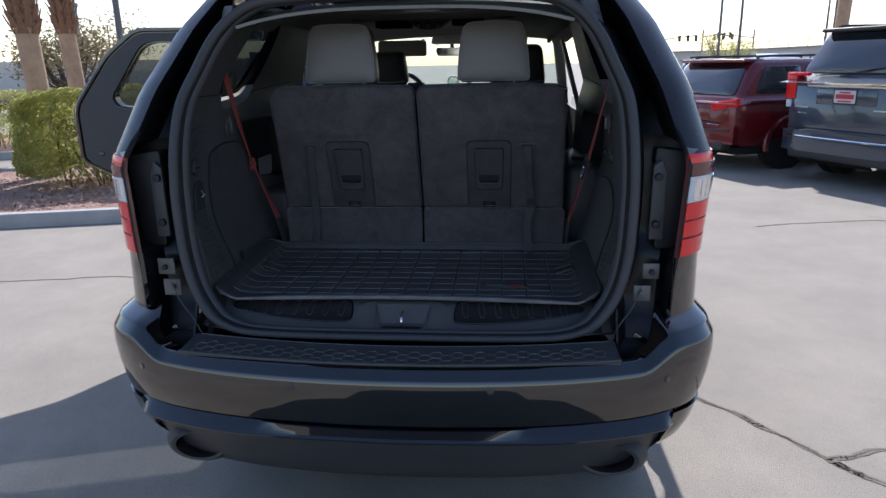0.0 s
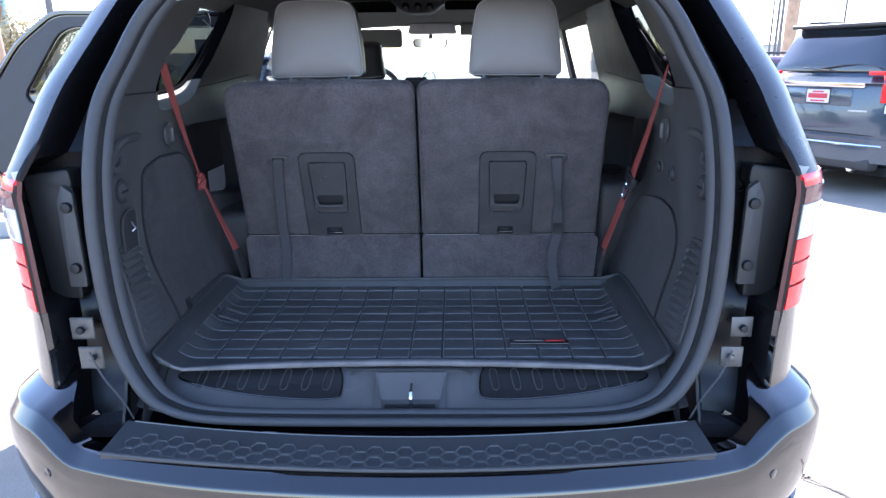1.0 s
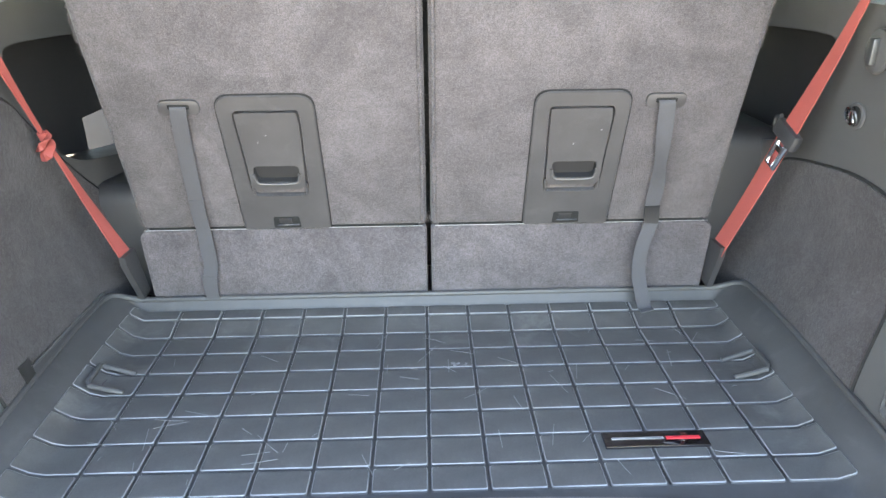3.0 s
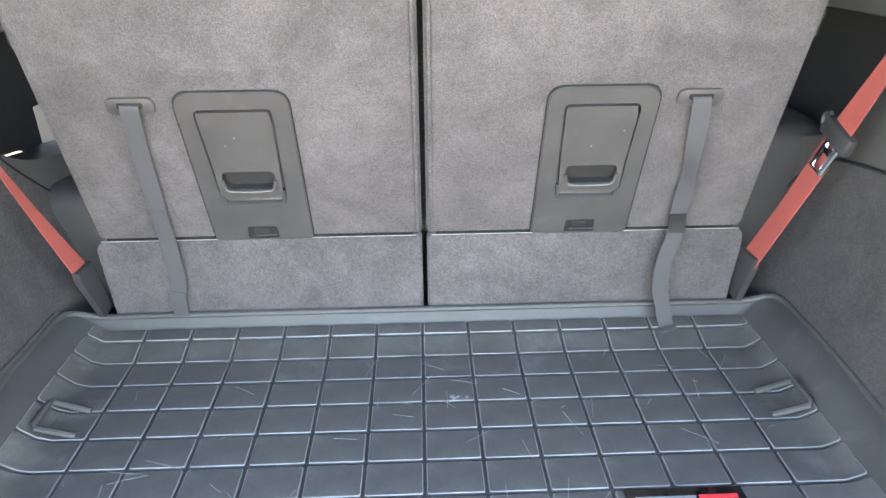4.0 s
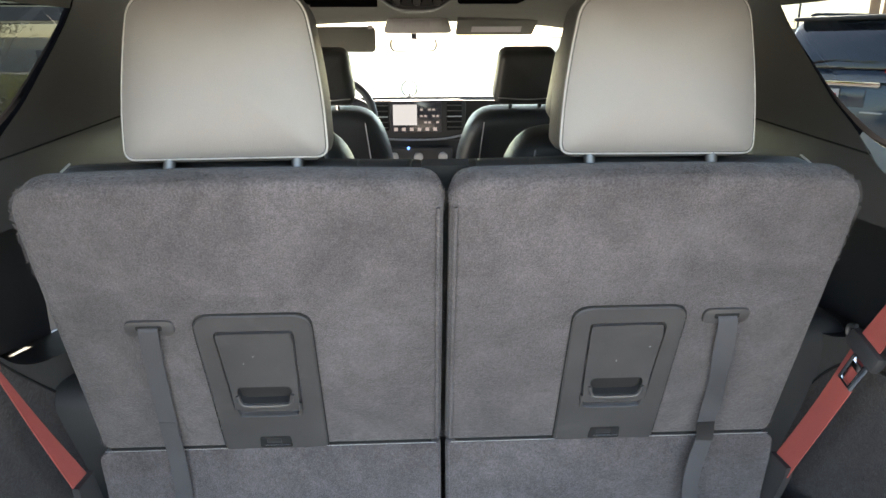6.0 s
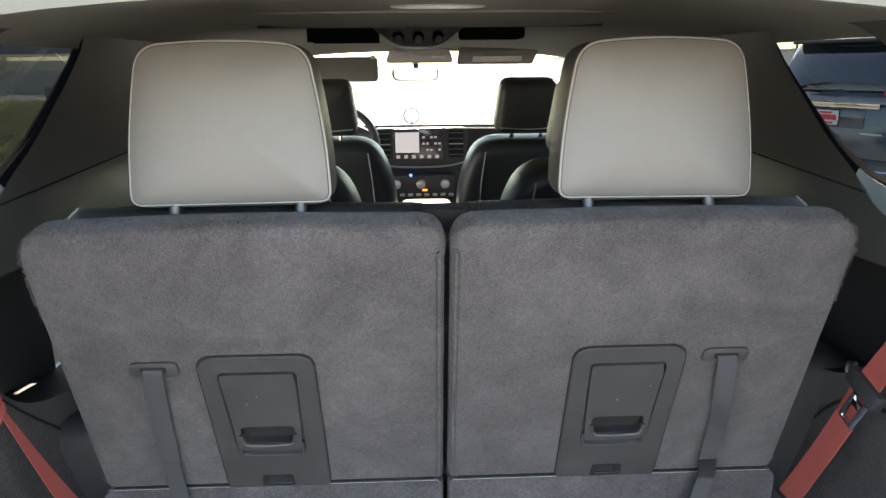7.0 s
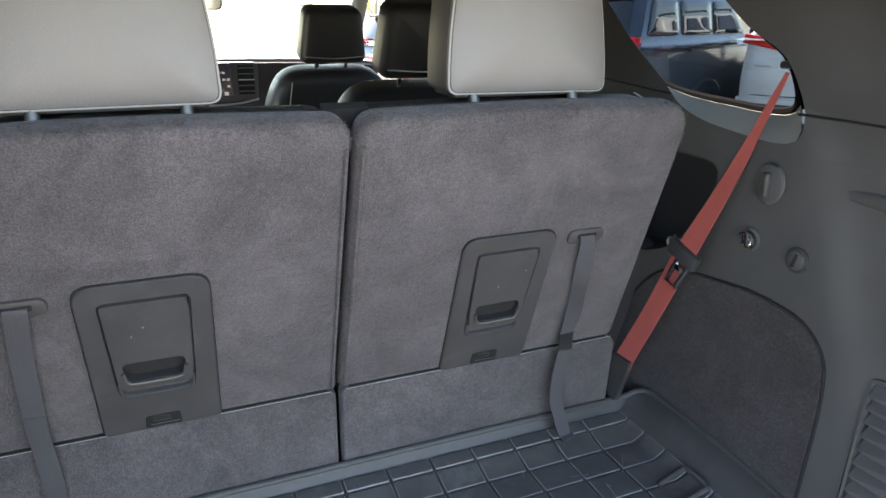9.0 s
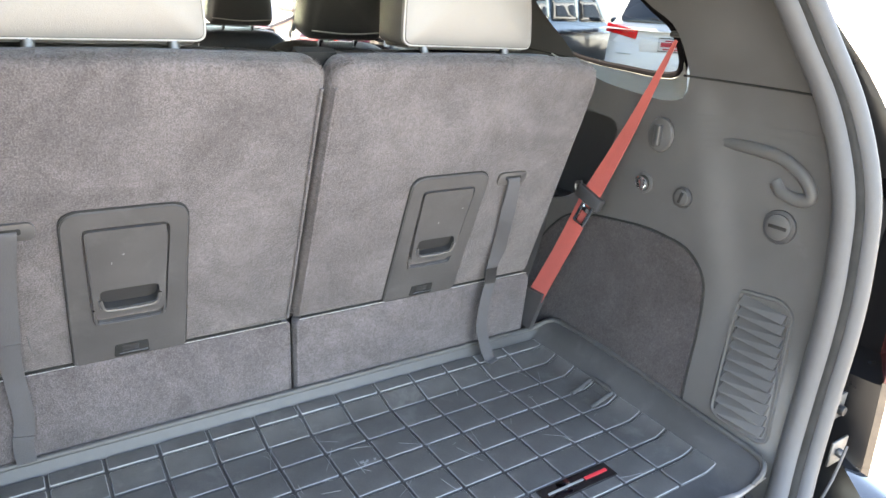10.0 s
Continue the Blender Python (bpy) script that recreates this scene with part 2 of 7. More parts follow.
PLATE = surface("white_number_plate", (0.62, 0.6, 0.6), rough=0.4, vary=0.05, bump=0)
PLATE_RED = surface("red_printed_plate", (0.5, 0.03, 0.05), rough=0.4, vary=0.05, bump=0)
RED_PRINT = surface("red_print", (0.55, 0.03, 0.04), rough=0.5, vary=0.05, bump=0)
SCREEN = glow("lit_display", (0.02, 0.022, 0.03), 0.1)
SCREEN_MAP = glow("lit_map", (0.75, 0.78, 0.85), 0.10)
SCREEN_ICON = glow("lit_icons", (0.8, 0.72, 0.74), 0.06)
LED_BLUE = glow("lit_blue_led", (0.1, 0.3, 1.0), 0.3)
LED_ORANGE = glow("lit_orange_led", (1.0, 0.4, 0.1), 0.25)


# ---- mesh helpers ----
def mesh_of(name, bm, mats, smooth=True):
    bmesh.ops.recalc_face_normals(bm, faces=bm.faces)
    me = bpy.data.meshes.new(name)
    bm.to_mesh(me)
    bm.free()
    for m in (mats if isinstance(mats, (list, tuple)) else [mats]):
        me.materials.append(m)
    if smooth:
        me.shade_smooth()
        me.set_sharp_from_angle(angle=radians(38))
    return me


def part(name, bm, material, parent=None, label="", m=None, smooth=True):
    """Links a bmesh as one mesh object, under its thing or part."""
    ob = new(name, mesh_of(name, bm, material, smooth))
    if parent is not None:
        ob.parent = parent
    if m is not None:
        ob.matrix_basis = m
    return tagged(ob, label)


def thing(name, label, category, group="", kind="", m=None):
    ob = new(name)
    ob.empty_display_size = 0.05
    if m is not None:
        ob.matrix_basis = m
    return tagged(ob, label, category, group, kind)


def box(x0, x1, y0, y1, z0, z1, r=0.0, seg=2, bm=None):
    own = bmesh.new()
    bmesh.ops.create_cube(own, size=1.0)
    for v in own.verts:
        v.co = Vector(((x0 + x1) / 2 + v.co.x * (x1 - x0), (y0 + y1) / 2 + v.co.y * (y1 - y0), (z0 + z1) / 2 + v.co.z * (z1 - z0)))
    if r > 0:
        bmesh.ops.bevel(own, geom=own.edges[:], offset=r, segments=seg, affect="EDGES", profile=0.5)
    return merge(bm, own)


def merge(bm, own):
    if bm is None:
        return own
    me = bpy.data.meshes.new("tmp")
    own.to_mesh(me)
    own.free()
    bm.from_mesh(me)
    bpy.data.meshes.remove(me)
    return bm


def turned(bm, m):
    bmesh.ops.transform(bm, matrix=m, verts=bm.verts[:])
    return bm


def rounded(pts, radii, n=5):
    """A closed outline through corner points, each rounded by its radius."""
    out, k = [], len(pts)
    rad = radii if isinstance(radii, (list, tuple)) else [radii] * k
    for i in range(k):
        p, a, c = Vector(pts[i]), Vector(pts[i - 1]), Vector(pts[(i + 1) % k])
        d1, d2 = (a - p), (c - p)
        r = min(rad[i], d1.length * 0.49, d2.length * 0.49)
        if r < 1e-5:
            out.append(tuple(p))
            continue
        s, e = p + d1.normalized() * r, p + d2.normalized() * r
        for j in range(n + 1):
            t = j / n
            out.append(tuple(s * (1 - t) ** 2 + p * 2 * t * (1 - t) + e * t ** 2))
    return out


def slab(outline, y0, y1, r=0.0, seg=2, puff=0.0, bm=None):
    """A plate: an outline of (x, z) pairs, from y0 to y1, its rims rounded by r."""
    own = bmesh.new()
    cx = sum(p[0] for p in outline) / len(outline)
    cz = sum(p[1] for p in outline) / len(outline)
    rings = []
    sgn = 1 if y1 > y0 else -1

    def inset(d):
        k, res = len(outline), []
        for i in range(k):
            p, a, c = Vector(outline[i]), Vector(outline[i - 1]), Vector(outline[(i + 1) % k])
            t = (c - a)
            if t.length < 1e-9:
                res.append(p)
                continue
            t.normalize()
            nrm = Vector((-t.y, t.x))
            if nrm.dot(Vector((cx, cz)) - p) < 0:
                nrm = -nrm
            res.append(p + nrm * d)
        return res
    if r <= 0:
        levels = [(0.0, y0), (0.0, y1)]
    else:
        levels = [(r * (1 - math.sin(math.pi / 2 * j / seg)), y0 + sgn * r * (1 - math.cos(math.pi / 2 * j / seg))) for j in range(seg + 1)]
        levels += [(d, y1 - (y - y0)) for d, y in reversed(levels)]
    for d, y in levels:
        rings.append([own.verts.new((p.x, y, p.y)) for p in inset(d)])
    k = len(outline)
    for a, b in zip(rings, rings[1:]):
        for i in range(k):
            own.faces.new((a[i], a[(i + 1) % k], b[(i + 1) % k], b[i]))
    for ring, sg in ((rings[0], -sgn), (rings[-1], sgn)):
        if puff:
            c = own.verts.new((cx, ring[0].co.y + sg * puff, cz))
            mid = [own.verts.new(((v.co.x * 2 + cx) / 3, v.co.y + sg * puff * 0.75, (v.co.z * 2 + cz) / 3)) for v in ring]
            for i in range(k):
                own.faces.new((ring[i], ring[(i + 1) % k], mid[(i + 1) % k], mid[i]))
                own.faces.new((mid[i], mid[(i + 1) % k], c))
        else:
            own.faces.new(ring)
    return merge(bm, own)


def spline(pts, n=6, closed=False):
    """Points along a smooth curve through the given ones."""
    P, out, k = [Vector(p) for p in pts], [], len(pts)
    for i in range(k if closed else k - 1):
        p0 = P[(i - 1) % k] if closed or i > 0 else P[0] * 2 - P[1]
        p1, p2 = P[i], P[(i + 1) % k]
        p3 = P[(i + 2) % k] if closed or i + 2 < k else P[-1] * 2 - P[-2]
        for j in range(n):
            t = j / n
            out.append(0.5 * ((2 * p1) + (p2 - p0) * t + (2 * p0 - 5 * p1 + 4 * p2 - p3) * t * t + (3 * p1 - p0 - 3 * p2 + p3) * t ** 3))
    if not closed:
        out.append(P[-1])
    return out


def tube(pts, r, sides=8, closed=False, flat=1.0, bm=None, radii=None):
    """A round bar along points; flat squeezes it across its second axis."""
    own = bmesh.new()
    P = [Vector(p) for p in pts]
    k, rings, ref = len(P), [], None
    for i, p in enumerate(P):
        a = P[i - 1] if closed or i > 0 else p
        c = P[(i + 1) % k] if closed or i + 1 < k else p
        t = (c - a).normalized()
        if ref is None:
            ref = Vector((0, 0, 1)) if abs(t.z) < 0.9 else Vector((0, 1, 0))
        u = t.cross(ref).normalized()
        w = u.cross(t).normalized()
        ref = w
        rr = radii[i] if radii else r
        rings.append([own.verts.new(p + u * math.cos(s * math.tau / sides) * rr + w * math.sin(s * math.tau / sides) * rr * flat) for s in range(sides)])
    for a, b in list(zip(rings, rings[1:])) + ([(rings[-1], rings[0])] if closed else []):
        for i in range(sides):
            own.faces.new((a[i], a[(i + 1) % sides], b[(i + 1) % sides], b[i]))
    if not closed:
        own.faces.new(rings[0])
        own.faces.new(rings[-1])
    return merge(bm, own)


def strap(pts, width, thick, side=(1, 0, 0), bm=None, widths=None, sides=None):
    """A flat band along points; side is the way across it."""
    own = bmesh.new()
    P = [Vector(p) for p in pts]
    rings = []
    for i, p in enumerate(P):
        t = (P[min(i + 1, len(P) - 1)] - P[max(i - 1, 0)]).normalized()
        s = Vector(sides[i] if sides else side)
        s = (s - t * s.dot(t)).normalized() * (widths[i] if widths else width) / 2
        n = t.cross(s).normalized() * thick / 2
        rings.append([own.verts.new(q) for q in (p - s - n, p + s - n, p + s + n, p - s + n)])
    for a, b in zip(rings, rings[1:]):
        for i in range(4):
            own.faces.new((a[i], a[(i + 1) % 4], b[(i + 1) % 4], b[i]))
    own.faces.new(rings[0])
    own.faces.new(rings[-1])
    return merge(bm, own)


def sheet(f, us, vs, thick=0.0, skip=None, bm=None):
    """A surface f(u, v) over two rows of values, thickened if asked; skip leaves out cells."""
    own = bmesh.new()
    grid = [[own.verts.new(f(u, v)) for v in vs] for u in us]
    for i in range(len(us) - 1):
        for j in range(len(vs) - 1):
            if skip and skip((us[i] + us[i + 1]) / 2, (vs[j] + vs[j + 1]) / 2):
                continue
            own.faces.new((grid[i][j], grid[i + 1][j], grid[i + 1][j + 1], grid[i][j + 1]))
    loose = [v for v in own.verts if not v.link_faces]
    bmesh.ops.delete(own, geom=loose, context="VERTS")
    if thick:
        bmesh.ops.recalc_face_normals(own, faces=own.faces)
        bmesh.ops.solidify(own, geom=own.faces[:], thickness=thick)
    return merge(bm, own)


def loft(rings, closed=True, caps=True, bm=None):
    own = bmesh.new()
    R = [[own.verts.new(p) for p in ring] for ring in rings]
    k = len(R[0])
    for a, b in zip(R, R[1:]):
        for i in range(k if closed else k - 1):
            own.faces.new((a[i], a[(i + 1) % k], b[(i + 1) % k], b[i]))
    if caps and closed:
        own.faces.new(R[0])
        own.faces.new(R[-1])
    return merge(bm, own)


def disc(r, y0, y1, sides=20, bevel=0.0, bm=None, at=(0, 0, 0)):
    """A round plate that faces along y."""
    o = [(at[0] + r * math.cos(i * math.tau / sides), at[2] + r * math.sin(i * math.tau / sides)) for i in range(sides)]
    return slab(o, at[1] + y0, at[1] + y1, bevel, 2, bm=bm)


def framed(place, outer, hole, n=160, rings=4):
    """A panel with one opening, both given in the panel's own plane and set in space by place(); edges stay clean."""
    c = Vector((sum(p[0] for p in hole) / len(hole), sum(p[1] for p in hole) / len(hole)))

    def reach(pts, d):
        best = 0.0
        for p, q in zip(pts, pts[1:] + pts[:1]):
            e, w = Vector((q[0] - p[0], q[1] - p[1])), Vector((p[0] - c.x, p[1] - c.y))
            den = d.x * e.y - d.y * e.x
            if abs(den) < 1e-7 or e.length < 1e-5:
                continue
            t, u = (w.x * e.y - w.y * e.x) / den, (w.x * d.y - w.y * d.x) / den
            if -0.004 <= u <= 1.004:
                best = max(best, t)
        return best
    dirs = [Vector((math.cos(i * math.tau / n), math.sin(i * math.tau / n))) for i in range(n)]
    for p in outer:
        d = (Vector(p) - c).normalized()
        k = min(range(n), key=lambda i: -dirs[i].dot(d))
        dirs[k] = d
    bm = bmesh.new()
    grid = []
    for d in dirs:
        a, b = reach(hole, d), reach(outer, d)
        grid.append([bm.verts.new(place(*(c + d * (a + (b - a) * (j / rings) ** 1.3)))) for j in range(rings + 1)])
    for i in range(n):
        for j in range(rings):
            bm.faces.new((grid[i][j], grid[(i + 1) % n][j], grid[(i + 1) % n][j + 1], grid[i][j + 1]))
    bmesh.ops.remove_doubles(bm, verts=bm.verts[:], dist=1e-5)
    return bm


def ease(t):
    t = max(0.0, min(1.0, t))
    return t * t * (3 - 2 * t)


def lerp_table(table, v):
    """A value read off a short table of (at, value) pairs."""
    if v <= table[0][0]:
        return table[0][1]
    for (a, p), (b, q) in zip(table, table[1:]):
        if v <= b:
            return p + (q - p) * (v - a) / (b - a)
    return table[-1][1]


def span(a, b, n):
    return [a + (b - a) * i / n for i in range(n + 1)]


def inside(poly, a, b):
    hit = False
    for (x1, y1), (x2, y2) in zip(poly, poly[1:] + poly[:1]):
        if (y1 > b) != (y2 > b) and a < (x2 - x1) * (b - y1) / (y2 - y1) + x1:
            hit = not hit
    return hit


# ---- ground and surroundings ----
GROUND = -0.12
ground = part("ground", sheet(lambda u, v: Vector((u, v, GROUND)), [-900, -120, -40, -15, -6, 0, 6, 15, 40, 120, 900], [-900, -120, -30, -8, -2, 3, 8, 20, 60, 200, 900]), ASPHALT)
tagged(ground, "pale worn asphalt of a sunlit parking lot", "ground", kind="structure")

# ---- the black suv: outer shell ----
WIDTH = [(0.30, 0.88), (0.45, 0.93), (0.60, 0.968), (0.70, 0.982), (0.76, 0.975), (0.80, 0.935), (0.98, 0.935), (1.25, 0.962), (1.47, 0.912), (1.68, 0.82), (1.84, 0.70)]
REAR = [(0.80, 0.17), (1.28, 0.21), (1.50, 0.36), (1.68, 0.52), (1.78, 0.62)]
DEEP = 0.32
BOW = 0.15


def half_width(z):
    return lerp_table(WIDTH, z)


def corner(theta, w, y0, p=0.42, deep=DEEP):
    """The plan of the car's rear corner: theta 0 is the middle of the rear, 90 the flank."""
    a = radians(theta)
    x = w * max(0.0, math.sin(a)) ** p
    return x, y0 + deep * (1 - max(0.0, math.cos(a)) ** p) + BOW * x * x


def theta_at(ratio, p=0.42):
    return math.degrees(math.asin(min(1, ratio) ** (1 / p)))


suv = thing("black_suv", "glossy black suv with its tailgate open, parked on asphalt", "car")

BUMPER = [(0.537, 0.026), (0.54, 0.010), (0.57, 0.004), (0.61, 0.0), (0.655, 0.0), (0.684, 0.003), (0.6885, 0.0065), (0.690, 0.0080), (0.7095, 0.0275), (0.711, 0.0290), (0.7145, 0.036)]
TOP = len(BUMPER) - 1


def bumper_face(theta, k):
    ratio = max(0, math.sin(radians(abs(theta)))) ** 0.42
    at_end = ease((ratio - 0.74) / 0.12)
    z0, dy = lerp_table([(i, b[0]) for i, b in enumerate(BUMPER)], k), lerp_table([(i, b[1]) for i, b in enumerate(BUMPER)], k)
    z = z0 + 0.070 * at_end * (z0 - 0.533) / 0.18
    w = half_width(min(z, 0.70)) - dy * 0.6
    s = max(0.0, k - TOP)
    wide = ease((ratio - 0.80) / 0.07)
    z += (0.003 + 0.052 * wide) * s ** 1.2
    x, y = corner(abs(theta), w - (0.025 + 0.025 * wide) * s, dy + (0.030 + 0.10 * wide) * s, deep=DEEP - (0.05 + 0.04 * wide) * s)
    return Vector((math.copysign(x, theta) if theta else 0.0, y, z))


THETAS = [math.copysign(89.9 * abs(t) ** 1.6, t) for t in span(-1, 1, 84)]
part("bumper", sheet(bumper_face, THETAS, list(range(TOP + 1)) + [TOP + k for k in (0.3, 0.6, 0.9, 1)]), PAINT, suv, "glossy black painted rear bumper")


def banded(table, theta, k, grow=0.0):
    z, dy = lerp_table([(i, b[0]) for i, b in enumerate(table)], k), lerp_table([(i, b[1]) for i, b in enumerate(table)], k)
    x, y = corner(abs(theta), half_width(z) - dy * 0.6 + grow, dy)
    return Vector((math.copysign(x, theta) if theta else 0.0, y, z))


MIDDLE = span(-theta_at(0.885), theta_at(0.885), 48)


def lip_face(theta, k):
    """A moulding that leans back to the sky towards its ends and stands upright in the middle."""
    end = ease((abs(theta) / MIDDLE[-1] - 0.02) / 0.22)
    jut = (0.006 + 0.010 * end) * ease((1 - abs(theta) / MIDDLE[-1]) / 0.12)
    rows = [(0.486, 0.03), (0.487, 0.006 - jut * 0.6), (0.492, -jut), (0.496, -jut), (0.503, -jut + 0.006), (0.531, -0.002 + 0.016 * end), (0.536, 0.02)]
    return banded(rows, theta, k)


part("lip", sheet(lip_face, MIDDLE, [0, 1, 2, 3, 4, 5, 6]), GLOSS, suv, "gloss black moulding across the bumper")
VALANCE = [(0.30, 0.16), (0.325, 0.085), (0.37, 0.055), (0.43, 0.038), (0.488, 0.022)]
part("valance", sheet(lambda a, k: banded(VALANCE, a, k), MIDDLE, [0, 1, 2, 3, 4]), TRIM_DARK, suv, "dark lower bumper valance")
LOWER = [(0.36, 0.10), (0.39, 0.05), (0.43, 0.022), (0.48, 0.008), (0.530, 0.004)]
for side in (-1, 1):
    part("bumper_corner", sheet(lambda a, k: banded(LOWER, side * a, k), span(theta_at(0.88), 89.9, 12), [0, 1, 2, 3, 4], 0.01), PAINT, suv, "glossy black lower bumper corner")

LAMP_LOW, LAMP_TOP = 0.985, 1.285
REAR[:] = [(0.70, 0.06), (0.80, 0.085), (1.28, 0.11), (1.50, 0.27), (1.68, 0.43), (1.84, 0.58)]


def edge_ratio(z):
    return lerp_table([(0.71, 0.80), (0.80, 0.818), (0.90, 0.822), (1.01, 0.832), (1.27, 0.852), (1.36, 0.815), (1.47, 0.785), (1.68, 0.70), (1.84, 0.60)], z) / half_width(z)


def skin(side, s, z, out=0.0):
    """The outer skin from the rear edge (s = 0) round the corner to the flank (s = 1)."""
    th = theta_at(edge_ratio(z))
    th += (89.9 - th) * s
    x, y = corner(th, half_width(z) + out, lerp_table(REAR, z) - out)
    return Vector((side * x, y, z))


def side_y(z):
    return skin(1, 1, z).y


SEAL_PTS = [(0, 0.212, 0.732), (0.30, 0.214, 0.732), (0.48, 0.222, 0.736), (0.57, 0.236, 0.754), (0.622, 0.249, 0.791), (0.672, 0.272, 0.868), (0.698, 0.283, 0.979),
            (0.705, 0.286, 1.10), (0.707, 0.294, 1.203), (0.702, 0.312, 1.321), (0.690, 0.359, 1.441), (0.651, 0.406, 1.540), (0.60, 0.455, 1.645), (0.52, 0.479, 1.72), (0.40, 0.488, 1.755), (0, 0.490, 1.77)]


def seal_y(z):
    return lerp_table([(p[2], p[1]) for p in SEAL_PTS], z)


def seal_x(z):
    return lerp_table([(p[2], p[0]) for p in SEAL_PTS[4:14]], z)


SS = [t ** 1.3 for t in span(0, 1, 12)]
for side in (-1, 1):
    part("quarter_panel", sheet(lambda a, z: skin(side, a, z), SS, span(0.775, LAMP_LOW, 8), 0.012), PAINT, suv, "glossy black rear quarter panel")
    part("pillar_trim", sheet(lambda a, z: skin(side, a * 0.62, z), span(0, 1, 8), span(LAMP_TOP, 1.84, 16), 0.01), PILLAR, suv, "gloss black trim on the rear pillar")
    part("rear_pillar", sheet(lambda a, z: skin(side, 0.625 + a * 0.375, z), SS, span(LAMP_TOP, 1.84, 16), 0.01), PAINT, suv, "glossy black rear pillar")

    def jamb(k, z):
        e = skin(1, 0, z)
        sx = seal_x(z) if z > 0.83 else 0.66
        row = [e, Vector((e.x - 0.012, e.y + 0.02, z)), Vector((e.x - 0.02, e.y + 0.12, z)), Vector((sx + 0.05 + 0.04 * ease((z - 1.38) / 0.1), max(e.y + 0.14, seal_y(z) + 0.02), z)), Vector((sx + 0.012 + 0.012 * ease((z - 1.38) / 0.1), seal_y(z) + 0.012, z))]
        if 0.98 < z < 1.31:
            row[1], row[2], row[3] = Vector((e.x + 0.035, e.y + 0.035, z)), Vector((e.x + 0.035, e.y + 0.14, z)), Vector((sx + 0.05, e.y + 0.16, z))
        p = row[k]
        return Vector((side * p.x, p.y, p.z))
    part("jamb", sheet(jamb, [0, 1, 2, 3, 4], span(0.70, 1.82, 32), 0.006), JAMB, suv, "black painted door jamb")

    def flank(y, z):
        return Vector((side * half_width(z), max(y, side_y(z)), z))

    def cut(y, z):
        arch = (y - 1.12) ** 2 + (z - 0.28) ** 2 < 0.41 ** 2 or (y - 4.16) ** 2 + (z - 0.28) ** 2 < 0.41 ** 2
        return arch or (side < 0 and (1.66 < y < 2.50 and z > 0.42 or 1.44 < y < 1.70 and z > 0.95))
    part("side_panel", sheet(flank, span(0.40, 4.9, 80), span(0.28, 1.24, 24), 0.012, cut), PAINT, suv, "black side panel")

    # tail lamp, in bands from the top: red, smoked, clear, three red
    lamp = part("tail_lamp", sheet(lambda a, z: skin(side, a, z, 0.004), span(0, 0.9, 10), [1.262, 1.27, 1.28, LAMP_TOP + 0.003], 0.012), TAIL_RED, suv, "red and clear tail lamp with segments")
    for nm, z0, z1, mt in (("upper_lens", 1.225, 1.260, TAIL_DARK), ("reversing_lens", 1.148, 1.223, TAIL_CLEAR), ("red_lens", 1.098, 1.146, TAIL_RED),
                           ("red_lens", 1.046, 1.092, TAIL_RED), ("red_lens", LAMP_LOW + 0.004, 1.040, TAIL_RED)):
        part(nm, sheet(lambda a, z: skin(side, a, z, 0.006), span(0.015, 0.88, 10), span(z0, z1, 3), 0.01), mt, lamp)
    part("housing", sheet(lambda a, z: skin(side, a, z, 0.0), span(0, 0.9, 10), span(LAMP_LOW, LAMP_TOP, 8), 0.01), TAIL_DARK, lamp)
    for i in range(5):
        part("reflector", sheet(lambda a, z: skin(side, a, z, 0.0075), span(0.1 + i * 0.13, 0.2 + i * 0.13, 2), [1.155 + 0.001 * i, 1.216], 0.004), CHROME, lamp)

    # matt cover beside the lamp, bolted strip and brackets
    o = rounded([(side * 0.785, 0.985), (side * 0.862, 0.99), (side * 0.885, 1.285), (side * 0.775, 1.30), (side * 0.770, 1.26), (side * 0.785, 1.24)], 0.012)
    part("lamp_cover", slab(o, 0.347, 0.40, 0.006), MATT, suv, "matt black plastic cover beside the lamp")
    o = rounded([(side * 0.763, 1.02), (side * 0.806, 1.02), (side * 0.806, 1.225), (side * 0.79, 1.265), (side * 0.766, 1.245)], 0.006)
    strip = part("bolt_strip", slab(o, 0.334, 0.350, 0.003), TRIM, suv, "grey bolted strip on the jamb")
    for z in (1.213, 1.068):
        part("bolt", disc(0.0125, 0.322, 0.338, 16, 0.004, at=(side * 0.782, 0, z)), MATT, strip)
    tab = part("bracket", box(side * 0.745, side * 0.795, 0.275, 0.28, 0.905, 0.955, 0.002), STEEL, suv, "bare steel bracket", m=pose(0, 0.02, 0))
    part("bracket_bolt", disc(0.009, 0.262, 0.275, 12, 0.003, at=(side * 0.772, 0, 0.928)), MATT, tab)
    tab = part("bracket", box(side * 0.715, side * 0.765, 0.262, 0.267, 0.845, 0.895, 0.002), STEEL, suv, "bare steel bracket")
    part("bracket_bolt", disc(0.008, 0.25, 0.262, 12, 0.003, at=(side * 0.735, 0, 0.872)), STEEL, tab)
    part("jamb_seam", tube(spline([(side * 0.735, 0.25, 0.891), (side * 0.712, 0.248, 0.83), (side * 0.678, 0.248, 0.775), (side * 0.652, 0.248, 0.72)], 4), 0.0025, 6), SEAL, suv)
    part("jamb_tab", turned(box(-0.05, 0.05, -0.004, 0.004, -0.008, 0.008, 0.002), pose(side * 0.755, 0.215, 0.730, 0, side * 32, 0)), GLOSS, suv, "narrow gloss black tab in the jamb")
    # exhaust outlet set into the valance, and parking sensors
    ring_o = [(0.112, -0.014), (0.098, 0.006), (0.082, 0.019), (0.070, 0.017), (0.064, 0.004), (0.061, -0.09)]

